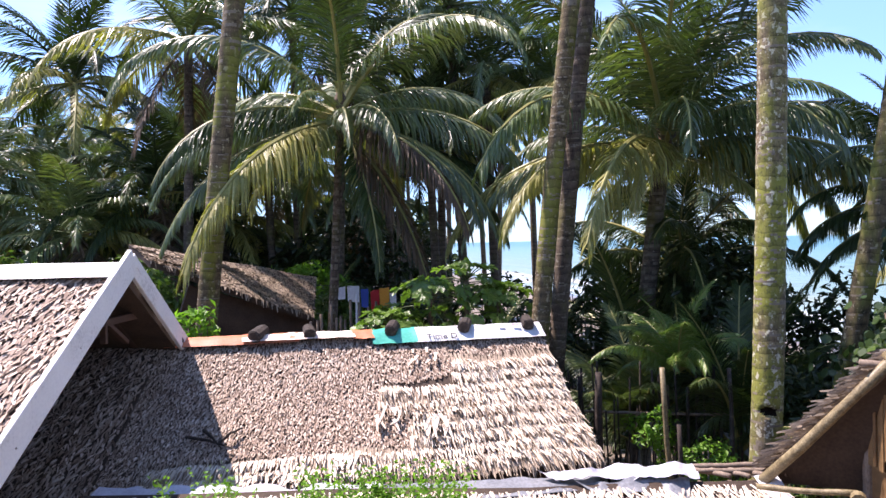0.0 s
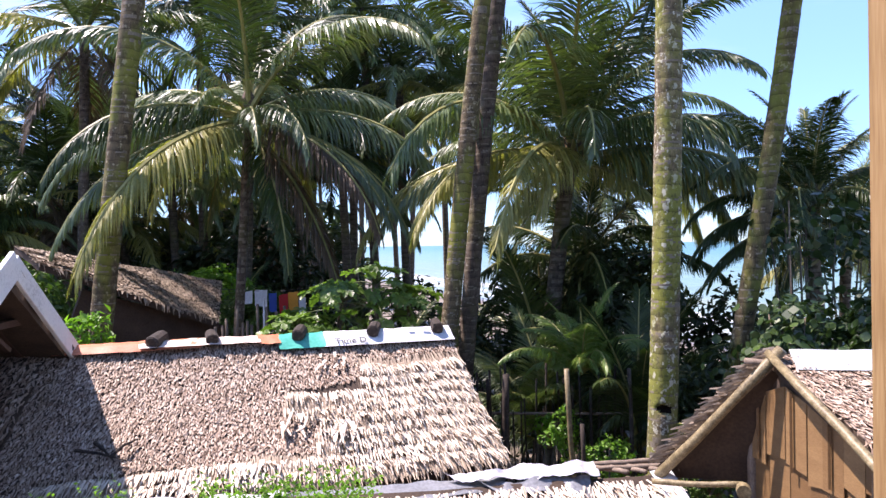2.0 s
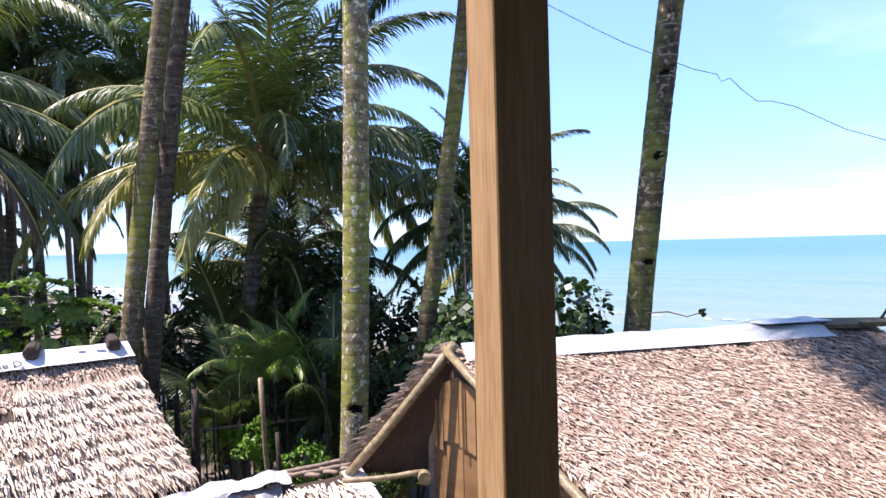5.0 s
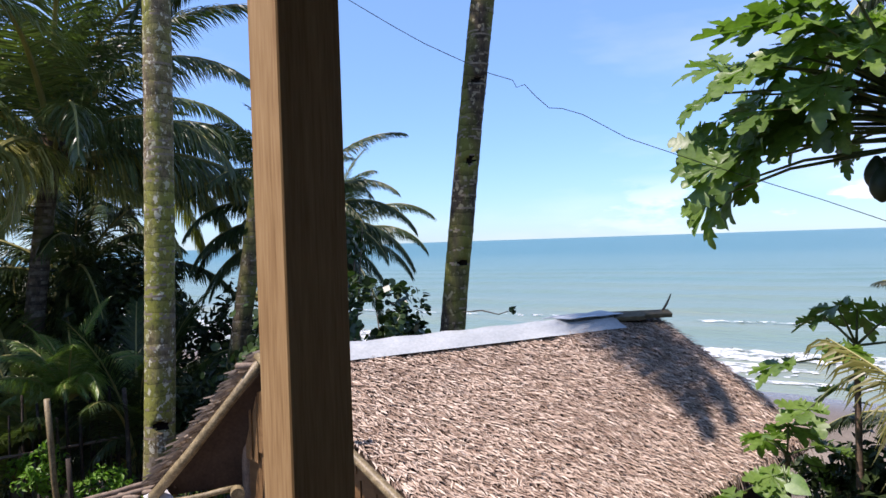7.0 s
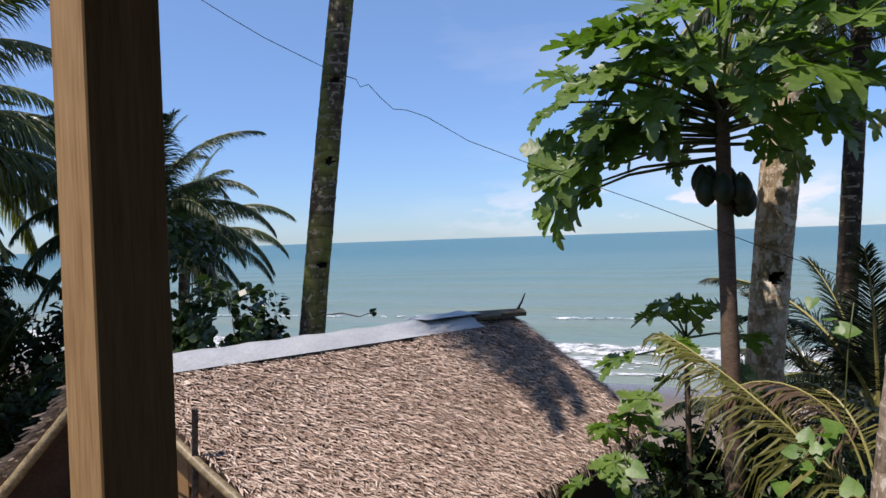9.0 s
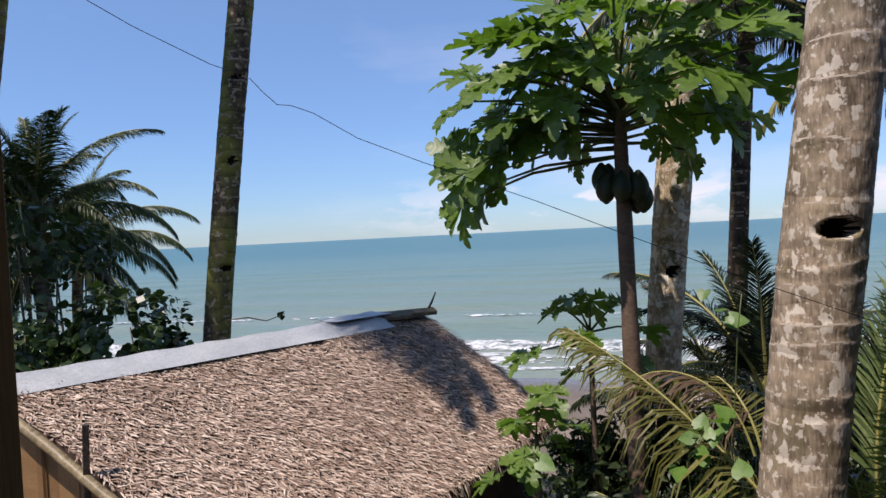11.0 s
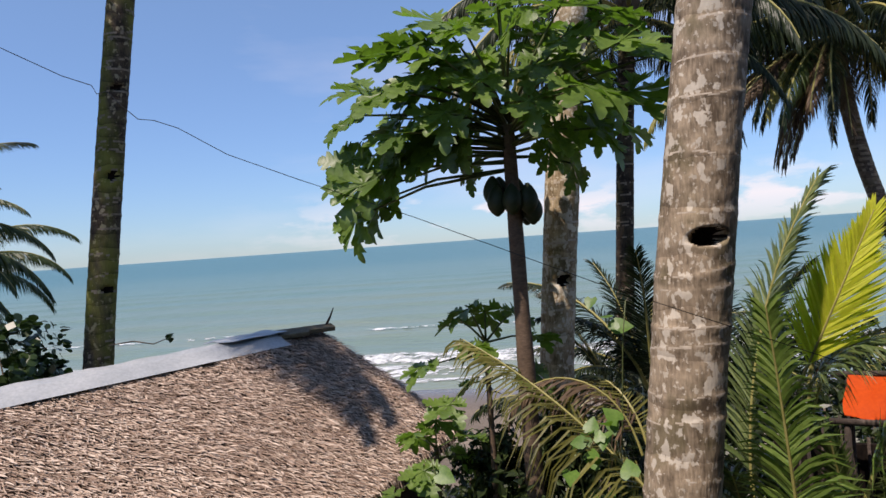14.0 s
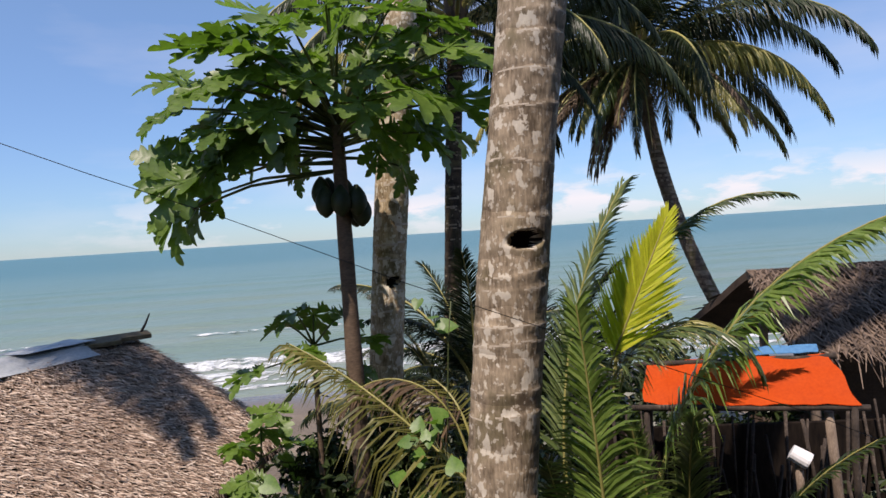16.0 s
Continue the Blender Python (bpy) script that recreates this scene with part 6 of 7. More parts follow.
# ---- papaya ----
def papaya_leaf_build(seed, size=1.0):
    """A deeply lobed papaya blade: lobes along their ribs, each with side lobes; the stalk meets the origin."""
    r = random.Random(seed)
    b = Build()
    lobes = [(-140, 0.45), (-98, 0.68), (-62, 0.86), (-30, 0.97), (0, 1.0), (30, 0.97), (62, 0.86), (98, 0.68), (140, 0.45)]
    prof = [(0.0, 0.025), (0.22, 0.045), (0.38, 0.08), (0.47, 0.19), (0.56, 0.21), (0.60, 0.11), (0.68, 0.19), (0.77, 0.20), (0.81, 0.09), (0.90, 0.11), (0.97, 0.07), (1.0, 0.02)]
    droop = r.uniform(0.12, 0.3)
    def lay(v):
        d = v.length
        return (v.x * size, v.y * size, (-droop * d * d + 0.05 * d * math.sin(5 * math.atan2(v.y, v.x)) + 0.02 * noise.noise((v.x * 6, v.y * 6, seed))) * size)
    for ang, ln in lobes:
        a = radians(ang + r.uniform(-5, 5))
        d, s = Vector((math.cos(a), math.sin(a), 0)), Vector((-math.sin(a), math.cos(a), 0))
        ln *= r.uniform(0.85, 1.1) * 0.36
        fold, sag = r.uniform(0.1, 0.8), r.uniform(-0.25, 0.5)
        mid, lft, rgt = [], [], []
        for t, w in prof:
            p = d * ln * t
            fwd = d * ln * (0.06 if w > 0.18 else 0)
            mid.append(p)
            crease = Vector((0, 0, 0.5 * w * fold))
            lft.append(p + crease + fwd + s * w * 0.46 * r.uniform(0.85, 1.1))
            rgt.append(p + crease + fwd - s * w * 0.46 * r.uniform(0.85, 1.1))
        k = len(prof)
        vs = [tuple(Vector(lay(v)) + Vector((0, 0, v.z - sag * v.length ** 2 / 0.36))) for v in mid + lft + rgt]
        fs = []
        for i in range(k - 1):
            fs += [(i, i + 1, k + i + 1, k + i), (i, 2 * k + i, 2 * k + i + 1, i + 1)]
        b.add(vs, fs)
    return b


PAPAYA = [mesh_of("leaf", papaya_leaf_build(600 + k), M["papaya_leaf"], True) for k in range(5)]


def papaya_tree(foot, top_z, leaves, seed, r=0.075, fruit=False, label="papaya tree", lean=(0, 0), size=1.0, reach=(0.55, 1.0), blade=1.0, special=()):
    """Stem, petioles that radiate from its top, one lobed blade on each. special: leaves of their own (offset from the crown, blade tilt, blade size)."""
    rnd = random.Random(seed)
    x, y, z0 = foot
    t = thing("papaya_tree", foot, label, "papaya tree", "papaya trees")
    b = Build()
    n = 26
    b.tube([(x + lean[0] * i / n, y + lean[1] * i / n, z0 + (top_z - z0) * i / n) for i in range(n + 1)], [r * (1.1 - 0.5 * i / n) * rnd.uniform(0.96, 1.04) for i in range(n + 1)], 12)
    part("trunk", b, M["papaya_bark"], t, smooth=True)
    top = Vector((x + lean[0], y + lean[1], top_z))
    todo = []
    for i in range(leaves):
        k = i / leaves
        rise = radians(78 - (28 if special else 113) * k ** 0.85 + rnd.uniform(-8, 8))
        turn = i * 2.39996 + rnd.uniform(-0.25, 0.25)
        ln = (reach[0] + (reach[1] - reach[0]) * min(1, k * 1.6)) * rnd.uniform(0.85, 1.1)
        d = Vector((math.cos(turn) * math.cos(rise), math.sin(turn) * math.cos(rise), math.sin(rise) - 0.08)) * ln * size
        todo.append((d - Vector((0, 0, 0.25 * k * size)), rnd.uniform(-5, 48) + 55 * max(0, k - 0.5), 1.0))
    todo += [(Vector(d), tl, sc) for d, tl, sc in special]
    for d, tl, sc in todo:
        end = top + d
        # low leaves spring from lower on the stem
        st = top + Vector((0, 0, max(-0.3, min(0.02, 0.45 * d.z - 0.1)) * size if special else max(-0.25, min(0, d.z)) * size))
        a = math.atan2(d.y, d.x)
        mid = lerp(st, end, 0.55) + Vector((0, 0, 0.05 * d.length))
        s = Build()
        s.tube([st, mid, end], [0.013 * size, 0.010 * size, 0.006 * size], 6)
        leafpart = part("petiole", s, M["papaya_stalk"], t, smooth=True)
        tilt = Matrix.Rotation(a + rnd.uniform(-0.3, 0.3), 4, "Z") @ Matrix.Rotation(radians(tl), 4, "Y") @ Matrix.Rotation(rnd.uniform(-0.3, 0.3) - math.copysign(rnd.uniform(-0.2, 0.75) if special else 0.0, math.sin(a)), 4, "X")
        shared("leaf", rnd.choice(PAPAYA), leafpart, Matrix.Translation(end - Vector(foot)) @ tilt @ Matrix.Scale(size * blade * sc * rnd.uniform(0.9, 1.15), 4))
    if fruit:
        for i in range(8):
            a = i * 2.4
            fz = top_z - 0.44 - 0.07 * (i % 3)
            c = Vector((x + lean[0] + math.cos(a) * 0.11, y + lean[1] + math.sin(a) * 0.11, fz))
            b = Build()
            rows = []
            for j in range(9):
                u = j / 8
                rows.append((c + Vector((math.cos(a) * 0.02, math.sin(a) * 0.02, 0.105 - 0.21 * u)), 0.003 + 0.068 * math.sin(math.pi * min(1, u * 0.97 + 0.02)) ** 0.7 * (0.8 + 0.3 * u)))
            b.tube([p for p, _ in rows], [q for _, q in rows], 12)
            part("fruit", b, M["fruit"], t, "unripe dark green papaya", True)
    return t


# single leaves by side: (offset of the blade from the crown, blade tilt, blade size)
NORTH_LEAVES = [((0.0, 1.0, 0.36), -12, 1.0), ((-0.25, 0.71, 0.52), 6, 1.05), ((-0.45, 0.67, 0.24), 22, 0.9), ((0.1, 0.83, -0.08), 42, 0.9), ((-0.2, 1.07, -0.14), 50, 0.95), ((0.2, 0.96, -0.31), 52, 0.9), ((-0.1, 0.93, -0.44), 60, 0.9), ((-0.3, 1.02, -0.55), 66, 0.85), ((-0.35, 0.76, -0.24), 45, 0.85), ((-0.15, 0.54, 0.32), 25, 0.9), ((0.3, 0.64, 0.2), 25, 0.9), ((-0.4, 0.91, -0.34), 30, 1.0), ((0.3, 0.69, 0.0), 30, 0.9), ((-0.5, 0.59, -0.05), 30, 0.8)]
SOUTH_LEAVES = [((-0.35, -0.44, 0.62), 8, 1.0), ((0.0, -0.7, 0.46), 14, 1.05), ((-0.75, -0.2, 0.42), 40, 0.62), ((-0.5, -0.56, 0.1), 24, 1.0), ((-0.1, -0.82, 0.1), 20, 1.0), ((0.3, -0.76, -0.04), 38, 0.9), ((0.4, -0.36, -0.26), 60, 0.7), ((-0.2, -0.95, 0.28), 22, 0.9), ((0.1, -0.5, 0.25), 30, 0.9)]
INNER_LEAVES = [((-0.2, 0.42, 0.1), 35, 0.85), ((-0.3, -0.25, 0.3), 30, 0.9), ((0.1, 0.45, 0.42), 12, 1.0), ((-0.4, 0.5, 0.5), 8, 0.95), ((0.05, -0.55, 0.0), 45, 0.85), ((-0.45, -0.8, 0.34), 15, 0.95), ((0.0, -0.25, 0.45), 20, 1.0), ((-0.55, -0.1, 0.62), 5, 0.9), ((0.1, 0.2, 0.1), 50, 0.8), ((-0.2, 0.15, 0.4), 25, 1.0), ((0.25, 0.95, 0.12), 25, 0.9), ((-0.3, 1.0, 0.14), 30, 0.85)]
TOP_LEAVES = [((0.0, 0.0, 0.78), -5, 1.1), ((-0.3, 0.32, 0.66), 6, 1.0), ((-0.1, 0.5, 0.6), 0, 0.9), ((0.2, -0.3, 0.66), 0, 0.9), ((0.4, 0.0, 0.2), 30, 0.9), ((0.3, -0.5, 0.36), 18, 0.9), ((-0.5, 0.3, 0.4), 10, 0.9), ((-0.55, 0.05, 0.2), 25, 0.8), ((-0.32, 0.26, -0.14), 72, 0.55), ((-0.1, -0.28, -0.2), 75, 0.5), ((0.15, 0.3, -0.22), 70, 0.6)]
FRONT_LEAVES = [((-0.45, 0.3, 0.05), 40, 0.8), ((-0.5, -0.25, 0.05), 40, 0.8), ((-0.3, 0.55, -0.1), 45, 0.8), ((-0.6, 0.1, 0.5), 12, 0.95), ((-0.3, -0.45, 0.45), 14, 0.95), ((-0.5, 0.45, 0.3), 20, 0.9), ((-0.2, 0.7, 0.1), 35, 0.85), ((0.2, 0.55, -0.05), 40, 0.85), ((-0.25, -0.7, 0.55), 8, 0.95), ((-0.1, -0.6, -0.1), 48, 0.8), ((0.15, -0.15, 0.62), 5, 1.0), ((0.3, 0.3, 0.5), 8, 1.0), ((-0.3, 0.45, -0.12), 50, 0.8), ((-0.35, 0.68, -0.2), 50, 0.75), ((-0.2, 0.25, -0.02), 58, 0.7), ((-0.3, -0.35, -0.1), 55, 0.75)]
papaya_tree((5.0, 0.85, ground_z(5.0, 0.85)), 4.95, 4, 1, fruit=True, label="papaya tree with dark green fruit under a wide leaf crown", lean=(0.0, 0.04), reach=(0.5, 0.8), blade=0.92,
            special=NORTH_LEAVES + SOUTH_LEAVES + INNER_LEAVES + TOP_LEAVES + FRONT_LEAVES)
for k, (x, y, z, n) in enumerate(((-0.78, 9.45, 3.05, 26), (-0.2, 9.7, 3.45, 30), (0.32, 9.95, 3.65, 26), (0.8, 10.15, 3.35, 24), (-0.5, 9.3, 2.9, 24))):
    papaya_tree((x, y, 0), z, n, 20 + k, r=0.05, label="bushy papaya plant behind the long hut", size=0.75, reach=(0.35, 0.8), blade=0.68)
papaya_tree((5.2, 1.2, 0), 3.45, 10, 5, r=0.03, label="small dark papaya sapling beside the thatch eave", size=0.75, reach=(0.35, 0.6), blade=0.85)
papaya_tree((4.6, 0.75, 0), 2.2, 8, 6, r=0.03, label="small papaya sapling beside the thatch eave", size=0.6, reach=(0.35, 0.6))
papaya_tree((5.1, 1.6, 0), 2.7, 7, 7, r=0.03, label="small papaya sapling beside the thatch eave", size=0.6, reach=(0.35, 0.6))


# ---- near fronds beside the trunk ----
def lone_frond(base, turn, e0, droop, length, count, leaf, width, seed, mat, hang=0.3, roll=0.0, open_=68):
    b = frond_build(length, e0, droop, count, leaf, width, seed, 3, hang, 0.0, open_, 0.0055)
    return mesh_of("frond", b, [M[mat], M["rachis"]]), Matrix.Translation(base) @ Matrix.Rotation(radians(turn), 4, "Z") @ Matrix.Rotation(roll, 4, "X")


def near_palm():
    t = thing("young_palm", (4.95, -0.85, 0), "young coconut palm with one bright yellow frond", "palm", "young palms")
    # base, turn, rise, bend, length, leaflets, their length and width, seed, leaf, hang, roll, spread
    tall = [((-0.4, 0.14, 3.25), 0, 92, 12, 1.05, 84, 0.37, 0.024, 1, "frond_yellow", 0.03, 0.42, 46), ((0.0, 0.36, 2.3), -76, 91, 40, 2.25, 100, 0.48, 0.028, 2, "frond", 0.40, 0.0, 58), ((-0.93, 0.20, 1.75), 165, 88, 8, 2.05, 92, 0.42, 0.026, 3, "frond_fresh", 0.5, 0.05, 62), ((0.05, -0.2, 2.3), -104, 74, 66, 2.7, 116, 0.62, 0.034, 4, "frond_fresh", 0.75, 0.0, 60), ((0.35, -0.05, 2.85), -86, 80, 150, 1.35, 70, 0.46, 0.012, 5, "frond_dry", 0.8, 0.0, 62), ((-0.25, 0.12, 3.1), -100, 66, 150, 1.25, 64, 0.42, 0.022, 11, "frond", 0.5, 0.0, 60)]
    low = [((0.4, -0.05, 3.0), -88, 84, 100, 2.1, 80, 0.34, 0.024, 9, "frond_shaded", 0.5, 0.0, 60), ((-0.05, -0.1, 0.8), 180, 84, 24, 2.1, 90, 0.46, 0.024, 6, "frond_shaded", 0.25, 0.22, 62), ((0.0, -0.25, 0.8), 180, 80, 50, 2.0, 90, 0.46, 0.024, 10, "frond_shaded", 0.35, 0.42, 62), ((0.1, 0.0, 1.2), 40, 65, 90, 2.6, 90, 0.6, 0.026, 7, "frond", 0.4, 0.0, 66), ((-0.1, -0.3, 0.6), -140, 60, 70, 2.2, 100, 0.5, 0.024, 8, "frond_shaded", 0.4, 0.0, 66), ((0.0, -0.42, 1.0), 180, 88, 16, 2.0, 90, 0.42, 0.024, 12, "frond", 0.2, 0.2, 60), ((0.1, -0.62, 0.9), -120, 84, 50, 2.3, 100, 0.42, 0.024, 13, "frond_shaded", 0.35, 0.1, 60), ((-0.2, 0.2, 0.9), 170, 85, 20, 2.0, 90, 0.42, 0.024, 14, "frond_shaded", 0.3, 0.1, 60), ((0.0, -0.5, 1.05), 175, 86, 30, 2.1, 96, 0.44, 0.026, 15, "frond", 0.4, 0.1, 60)]
    for base, turn, e0, dr, ln, n, lf, w, seed, mat, hang, roll, op in tall + low:
        me, m = lone_frond(base, turn, e0, dr, ln, int(n * 1.45), lf, w * 0.68, seed, mat, hang, roll, op)
        shared("frond", me, t, m)
    t = thing("young_palm", (4.25, 0.0, 0), "young coconut palm with a drooping yellow-green frond", "palm", "young palms")
    for base, turn, e0, dr, ln, n, lf, w, seed, mat, hang in (
            ((0.0, -0.25, 2.3), 84, 53, 30, 1.95, 84, 0.72, 0.014, 21, "frond_olive", 1.2),
            ((0.65, 0.15, 2.75), 80, 74, 150, 1.2, 44, 0.5, 0.016, 22, "frond_brown", 0.9),
            ((0.7, 0.1, 2.7), 40, 72, 150, 1.2, 44, 0.5, 0.016, 23, "frond_olive", 0.9),
            ((0.1, 0.2, 1.6), 100, 48, 60, 1.6, 50, 0.5, 0.022, 24, "frond_shaded", 0.7),
            ((0.2, 0.0, 1.5), 70, 60, 60, 1.6, 50, 0.5, 0.022, 25, "frond_shaded", 0.6)):
        me, m = lone_frond(base, turn, e0, dr, ln, n, lf, w, seed, mat, hang)
        shared("frond", me, t, m)


near_palm()


def heart_leaf(b, p, nrm, size, turn):
    t = nrm.cross(Vector((math.cos(turn), math.sin(turn), 0.2))).normalized()
    s = nrm.cross(t)
    out = [(0.0, 0.0), (-0.18, 0.30), (0.05, 0.50), (0.38, 0.45), (0.70, 0.24), (1.0, 0.0)]
    vs = [tuple(p + (t * u + s * v) * size + nrm * (0.10 * abs(v) - 0.12 * u * u) * size) for u, v in out] + [tuple(p + (t * u - s * v) * size + nrm * (0.10 * abs(v) - 0.12 * u * u) * size) for u, v in out[1:-1]]
    b.add(vs, [(0, 1, 2, 3), (0, 3, 4, 5), (0, 8, 7, 6), (0, 5, 9, 8)])


def vine(points, n, size, seed, first=0, label="climbing vine with bright heart-shaped leaves"):
    r = random.Random(seed)
    t = thing("vine", points[0], label, "vine", "vines")
    st = Build()
    st.tube(points, [0.0035] * len(points), 6)
    part("stem", st, M["papaya_stalk"], t, smooth=True)
    for i in range(n):
        k = r.randrange(first, len(points) - 1)
        p = lerp(points[k], points[k + 1], r.random()) + Vector((r.gauss(0, 0.10), r.gauss(0, 0.10), r.gauss(0.02, 0.05)))
        b = Build()
        heart_leaf(b, p, Vector((-0.55 + r.gauss(0, 0.3), r.gauss(0, 0.3), 0.7)).normalized(), size * r.uniform(0.7, 1.25), r.uniform(0, 6.3))
        part("leaf", b, M["leaf_vine"], t, smooth=True)


vine([(4.3, 0.35, 0.0), (4.25, 0.42, 2.3), (4.2, 0.46, 2.9), (4.28, 0.33, 3.12)], 24, 0.09, 1, 1)
vine([(4.5, 0.3, 0.0), (4.48, 0.28, 2.4), (4.5, 0.2, 3.55), (4.5, 0.17, 3.78)], 4, 0.095, 2, 2)
vine([(4.9, 1.5, 0.0), (4.8, 1.45, 2.3), (4.7, 1.5, 2.75)], 10, 0.11, 3)


# ---- the hut and awning by the beach ----
def beach_hut():
    hut = thing("thatched_hut", (8.0, -4.6, 0), "beach hut with dark frayed thatch roof", "hut")
    c = [(8.95, -3.15, 3.5), (8.1, -6.5, 3.62), (6.6, -6.2, 2.7), (7.3, -3.0, 2.82)]
    roof(hut, c, 61, "thatch_dark", row=0.055, pitch=0.022, length=0.30, width=0.015, lift=0.05, skew=0.32, droop_eave=0.35)
    back = [(8.1, -6.5, 3.6), (8.95, -3.15, 3.48), (10.4, -2.7, 2.6), (9.8, -6.6, 2.6)]
    roof(hut, back, 62, "thatch_dark", row=0.14, pitch=0.08, length=0.26, width=0.07, lift=0.04)
    for k, p in enumerate(((7.4, -3.2, 2.6), (9.9, -3.0, 2.6), (6.8, -6.0, 2.6), (8.9, -3.3, 3.4))):
        pole(hut, "post", (p[0], p[1], -0.2), p, 0.05, "stick", k)
    r = random.Random(2)
    for k in range(14):
        y = -3.0 - 0.22 * k
        pole(hut, "wall_stake", (7.3 - 0.02 * k, y, 0), (7.35 + r.uniform(-0.1, 0.1), y + r.uniform(-0.1, 0.1), 1.9 + r.uniform(-0.3, 0.3)), 0.016, "husk", 40 + k)
    w = Build()
    w.beam((9.2, -3.2, 1.2), (8.6, -6.4, 1.2), 0.06, 2.4)
    part("wall", w, M["underroof_shade"], hut)
    r = random.Random(31)
    brush = thing("brush_wall", (6.9, -2.6, 0), "brushwood wall of upright sticks under the hut, coloured dark for shade", "wall")
    # added dark sheet in place of the shade below the awning
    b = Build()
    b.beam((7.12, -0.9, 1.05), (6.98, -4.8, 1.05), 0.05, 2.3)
    part("backing", b, M["brush_shade"], brush, "near-black sheet standing in for shade under the hut")
    # sticks take the dark log colour to look shaded
    for k in range(80):
        y = -0.95 - 3.6 * k / 79
        x = 6.95 - 0.12 * (k / 79) + r.uniform(-0.1, 0.1)
        pole(brush, "stick", (x, y, 0), (x + r.uniform(-0.2, 0.2), y + r.uniform(-0.4, 0.4), 2.3 + r.uniform(-0.7, 0.15)), r.uniform(0.007, 0.018), "husk", 500 + k, nodes=4)
    aw = thing("awning", (6.2, -2.0, 0), "orange tarpaulin awning with a blue strip along its top edge", "awning")
    b = crumpled([(6.62, -1.42, 2.92), (6.12, -2.73, 3.02), (5.72, -2.77, 2.71), (6.3, -1.28, 2.63)], 22, 10, 0.03, 5)
    part("tarpaulin", b, M["tarp_orange"], aw, "sunlit orange tarpaulin", True)
    b = crumpled([(6.50, -1.9, 3.04), (6.22, -2.70, 3.09), (6.13, -2.68, 3.035), (6.42, -1.88, 2.985)], 12, 4, 0.015, 6)
    part("edge_strip", b, M["tarp_blue"], aw, "blue tarpaulin strip", True)
    for k, (a, b_) in enumerate((((6.62, -1.42, 0), (6.62, -1.42, 2.91)), ((6.12, -2.72, 0), (6.12, -2.72, 3.0)), ((5.75, -2.74, 0), (5.75, -2.74, 2.69)), ((6.3, -1.32, 0), (6.3, -1.32, 2.61)), ((6.33, -1.2, 2.6), (5.72, -2.84, 2.68)), ((6.65, -1.3, 2.89), (6.1, -2.8, 3.0)))):
        pole(aw, "pole", a, b_, 0.025, "husk", k)
    b = Build()
    a, d = Vector((5.93, -2.4, 2.26)), Vector((-0.35, -0.75, -0.45)).normalized()
    b.tube([a - d * 0.075, a - d * 0.07, a + d * 0.06, a + d * 0.075], [0.03, 0.062, 0.07, 0.066], 16)
    solid("plastic_cup", b, M["white_plastic"], (5.93, -2.4, 2.16), "white plastic tub stuck on a stake", "tub")
    pole(thing("stake", (5.95, -2.4, 0), "crooked grey stake of the brushwood fence", "stake"), "shaft", (5.95, -2.42, 0), (5.95, -2.4, 2.22), 0.03, "stick", 5)
    pole(thing("stake", (5.85, -2.55, 0), "crooked grey stake of the brushwood fence", "stake"), "shaft", (5.8, -2.75, 0), (5.86, -2.6, 2.62), 0.035, "stick", 6)
    r = random.Random(15)
    for k in range(26):
        x, y = r.uniform(5.4, 7.0), r.uniform(-3.4, -1.2)
        st = thing("branch", (x, y, 0), "bare twisted branch of a brushwood fence", "branch", "brushwood")
        pole(st, "wood", (x, y, 0), (x + r.uniform(-0.3, 0.3), y + r.uniform(-0.4, 0.4), r.uniform(1.2, 2.2)), 0.016, "husk", 60 + k)


beach_hut()


# ---- fences, sticks, washing, wire ----
def fence(a, b, n, h, seed, label):
    r = random.Random(seed)
    f = thing("stake_fence", a, label, "fence", "stake fences")
    for i in range(n):
        p = lerp(a, b, i / (n - 1))
        pole(f, "stake", p, p + Vector((r.uniform(-0.08, 0.08), r.uniform(-0.08, 0.08), h * r.uniform(0.8, 1.12))), r.uniform(0.010, 0.022), "husk", seed * 100 + i)
    for z in (0.35, 0.8):
        pole(f, "rail", Vector(a) + Vector((0, 0, h * z)), Vector(b) + Vector((0, 0, h * z)), 0.02, "stick", seed * 7)


fence((1.75, 9.5, 0), (4.3, 9.0, 0), 34, 2.3, 1, "fence of thin upright sticks under the palms")
fence((0.8, 17.5, 0), (4.5, 18.0, 0), 34, 2.6, 2, "fence of thin upright sticks towards the beach")
for k, (a, b_, r_) in enumerate((((2.71, 8.16, 0), (2.56, 8.2, 2.66), 0.035), ((2.8, 8.1, 0), (2.72, 8.1, 2.0), 0.03), ((1.9, 8.6, 0), (1.9, 8.6, 2.55), 0.045), ((3.5, 8.4, 0), (3.45, 8.4, 2.6), 0.025))):
    pole(thing("stake", a, "weathered upright stake behind the huts", "stake", "stakes"), "shaft", a, b_, r_, "bamboo" if k == 0 else "husk", 80 + k)
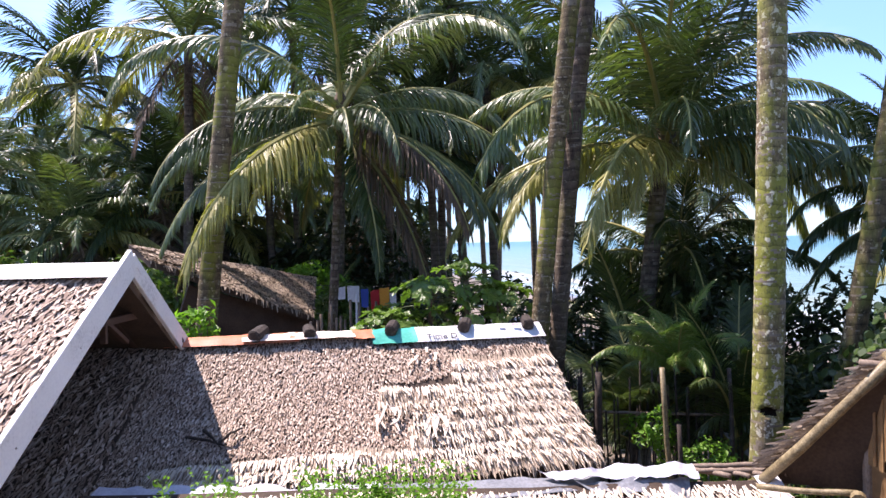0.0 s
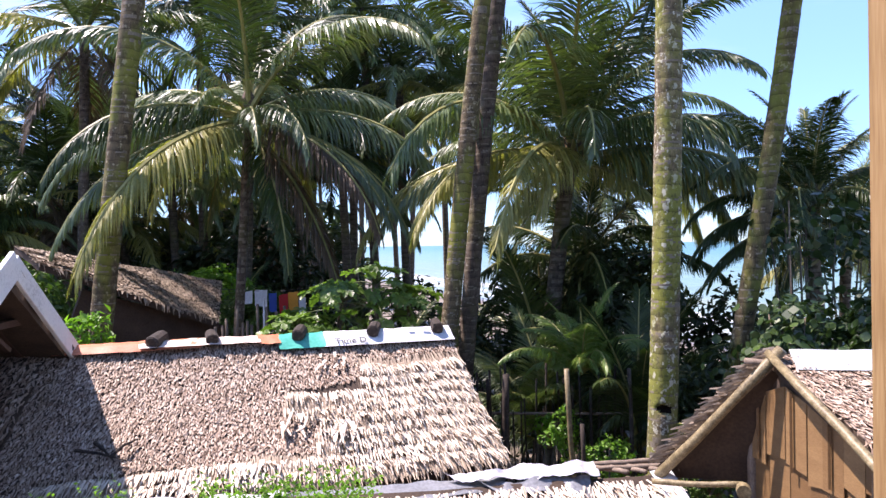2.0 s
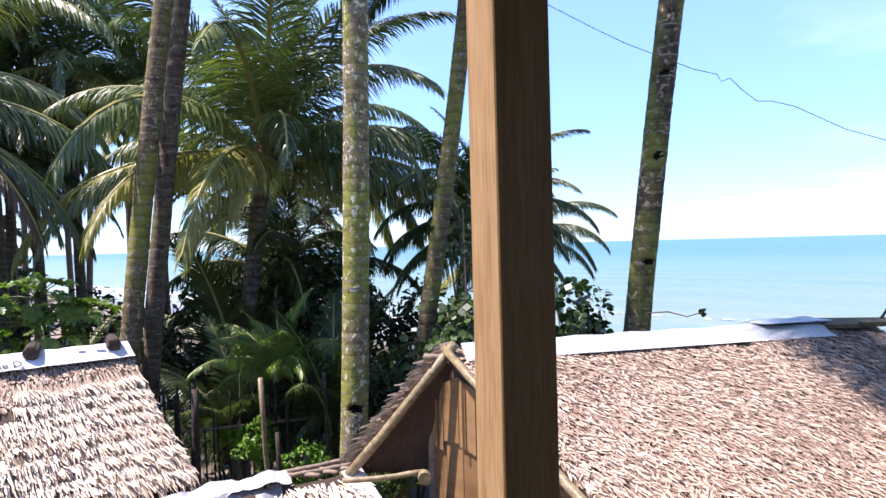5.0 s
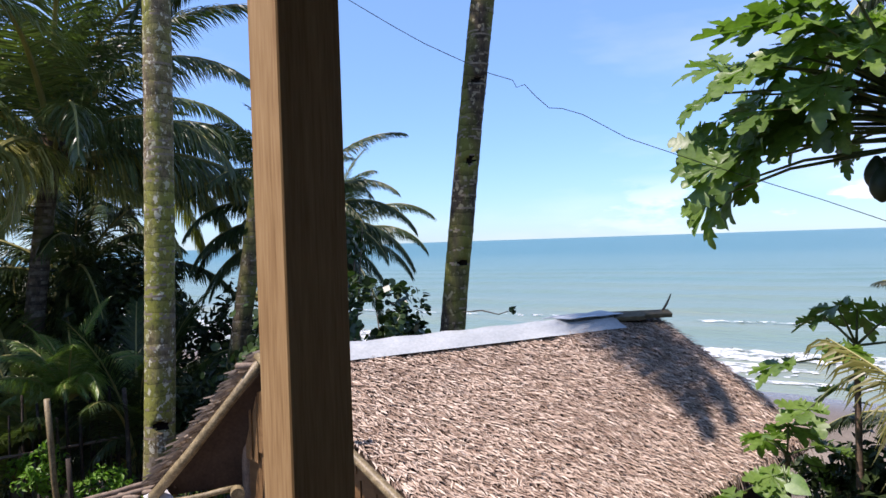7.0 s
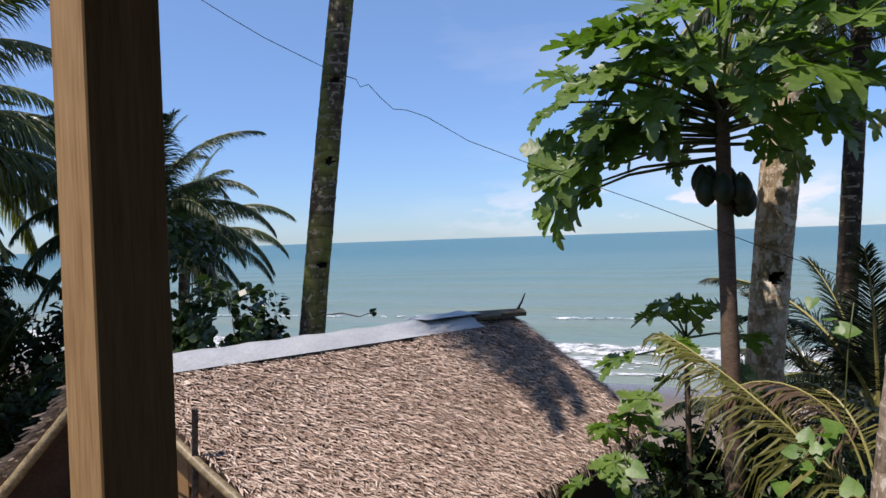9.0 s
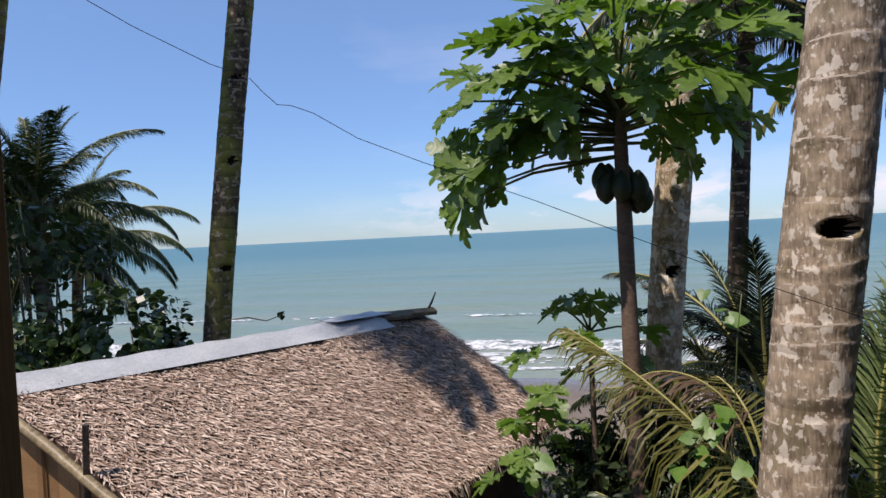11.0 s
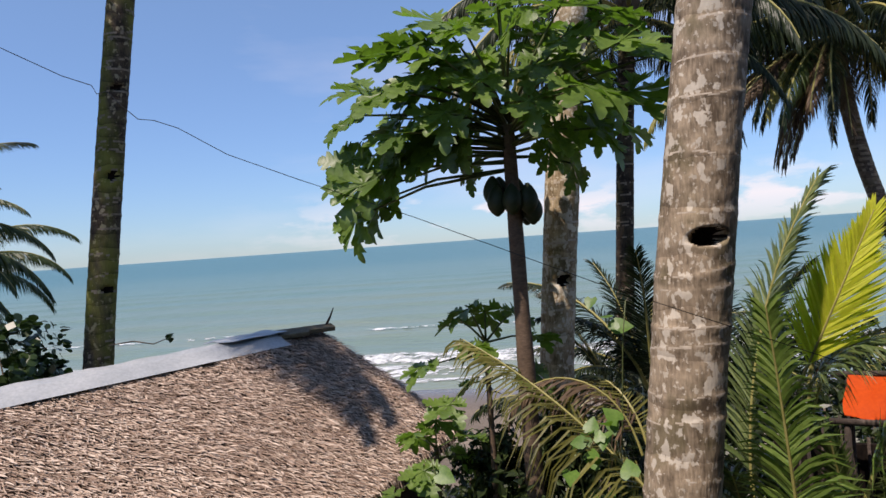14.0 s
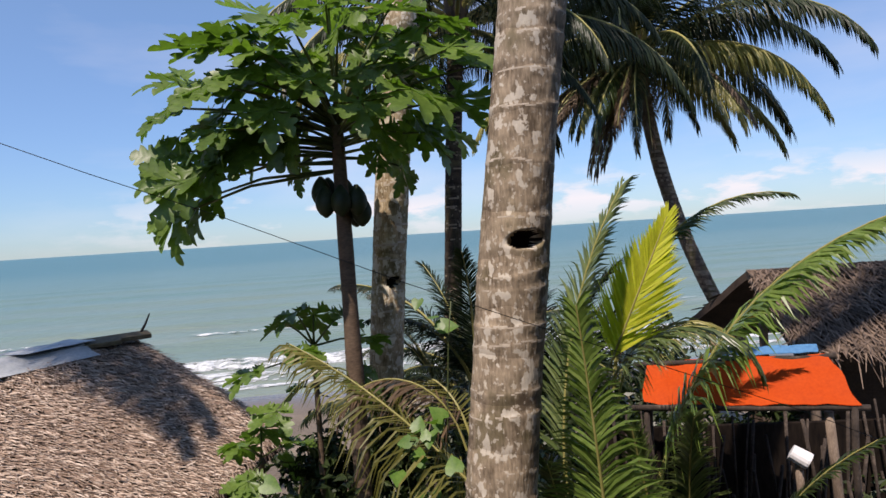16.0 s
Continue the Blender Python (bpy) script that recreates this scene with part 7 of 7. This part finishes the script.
for k, (x, y, z, w, h, key) in enumerate(((-1.95, 13.9, 3.35, 0.25, 0.3, "cloth_white"), (-1.68, 13.9, 3.28, 0.16, 0.35, "cloth_blue"), (-1.48, 13.88, 3.26, 0.18, 0.4, "cloth_red"), (-1.3, 13.86, 3.3, 0.2, 0.4, "cloth_gold"), (-2.2, 13.9, 3.32, 0.22, 0.22, "cloth_white"), (-1.1, 13.86, 3.2, 0.14, 0.3, "cloth_white"))):
    b = crumpled([(x, y, z), (x + w, y - 0.02, z + 0.02), (x + w, y - 0.05, z - h), (x + 0.02, y - 0.04, z - h)], 6, 8, 0.03, k)
    solid("washing", b, M[key], (x, y, z - h), "bright washing hung on a line between palms", "washing", "washing on the line", smooth=True)
b = Build()
b.tube([(-2.6, 13.9, 3.4), (-1.6, 13.9, 3.33), (-0.6, 13.9, 3.4)], 0.006, 5)
solid("washing_line", b, M["wire"], (-2.6, 13.9, 3.4), "thin washing line strung between the palms", "line")
b = Build()
b.tube([(-1.62, 12.6, 0), (-1.6, 12.6, 3.3)], 0.02, 7)
solid("pipe_pole", b, M["sheet_white"], (-1.62, 12.6, 0), "thin white pole beside the washing", "pole")


def wire():
    """A service wire close outside the veranda rail, slack and kinked."""
    run = [(0.5, 0.74, 5.0), (0.72, 1.5, 5.05), (1.0, 1.32, 4.84)]
    # heading and rise in degrees, placed to fit the camera's view, at its distance
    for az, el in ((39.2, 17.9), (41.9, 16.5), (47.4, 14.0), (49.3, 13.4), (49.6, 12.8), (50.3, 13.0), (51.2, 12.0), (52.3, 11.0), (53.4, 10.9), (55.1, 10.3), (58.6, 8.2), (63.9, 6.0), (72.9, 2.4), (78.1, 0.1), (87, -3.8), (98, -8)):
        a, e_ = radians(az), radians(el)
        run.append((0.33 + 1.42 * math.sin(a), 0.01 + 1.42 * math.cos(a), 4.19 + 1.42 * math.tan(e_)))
    run += [(1.85, -0.7, 3.78), (1.64, -0.92, 3.7)]
    b = Build()
    b.tube(run, 0.0008, 5)
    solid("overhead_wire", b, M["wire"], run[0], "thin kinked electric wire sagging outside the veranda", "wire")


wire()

# concrete slab and low things below the seaward eave
b = Build()
b.box((7.6, 1.2, 0.14), (3.4, 2.4, 0.28))
solid("slab", b, M["concrete"], (7.6, 1.2, 0.0), "sandy concrete slab beside the hut", "slab", kind="structure")
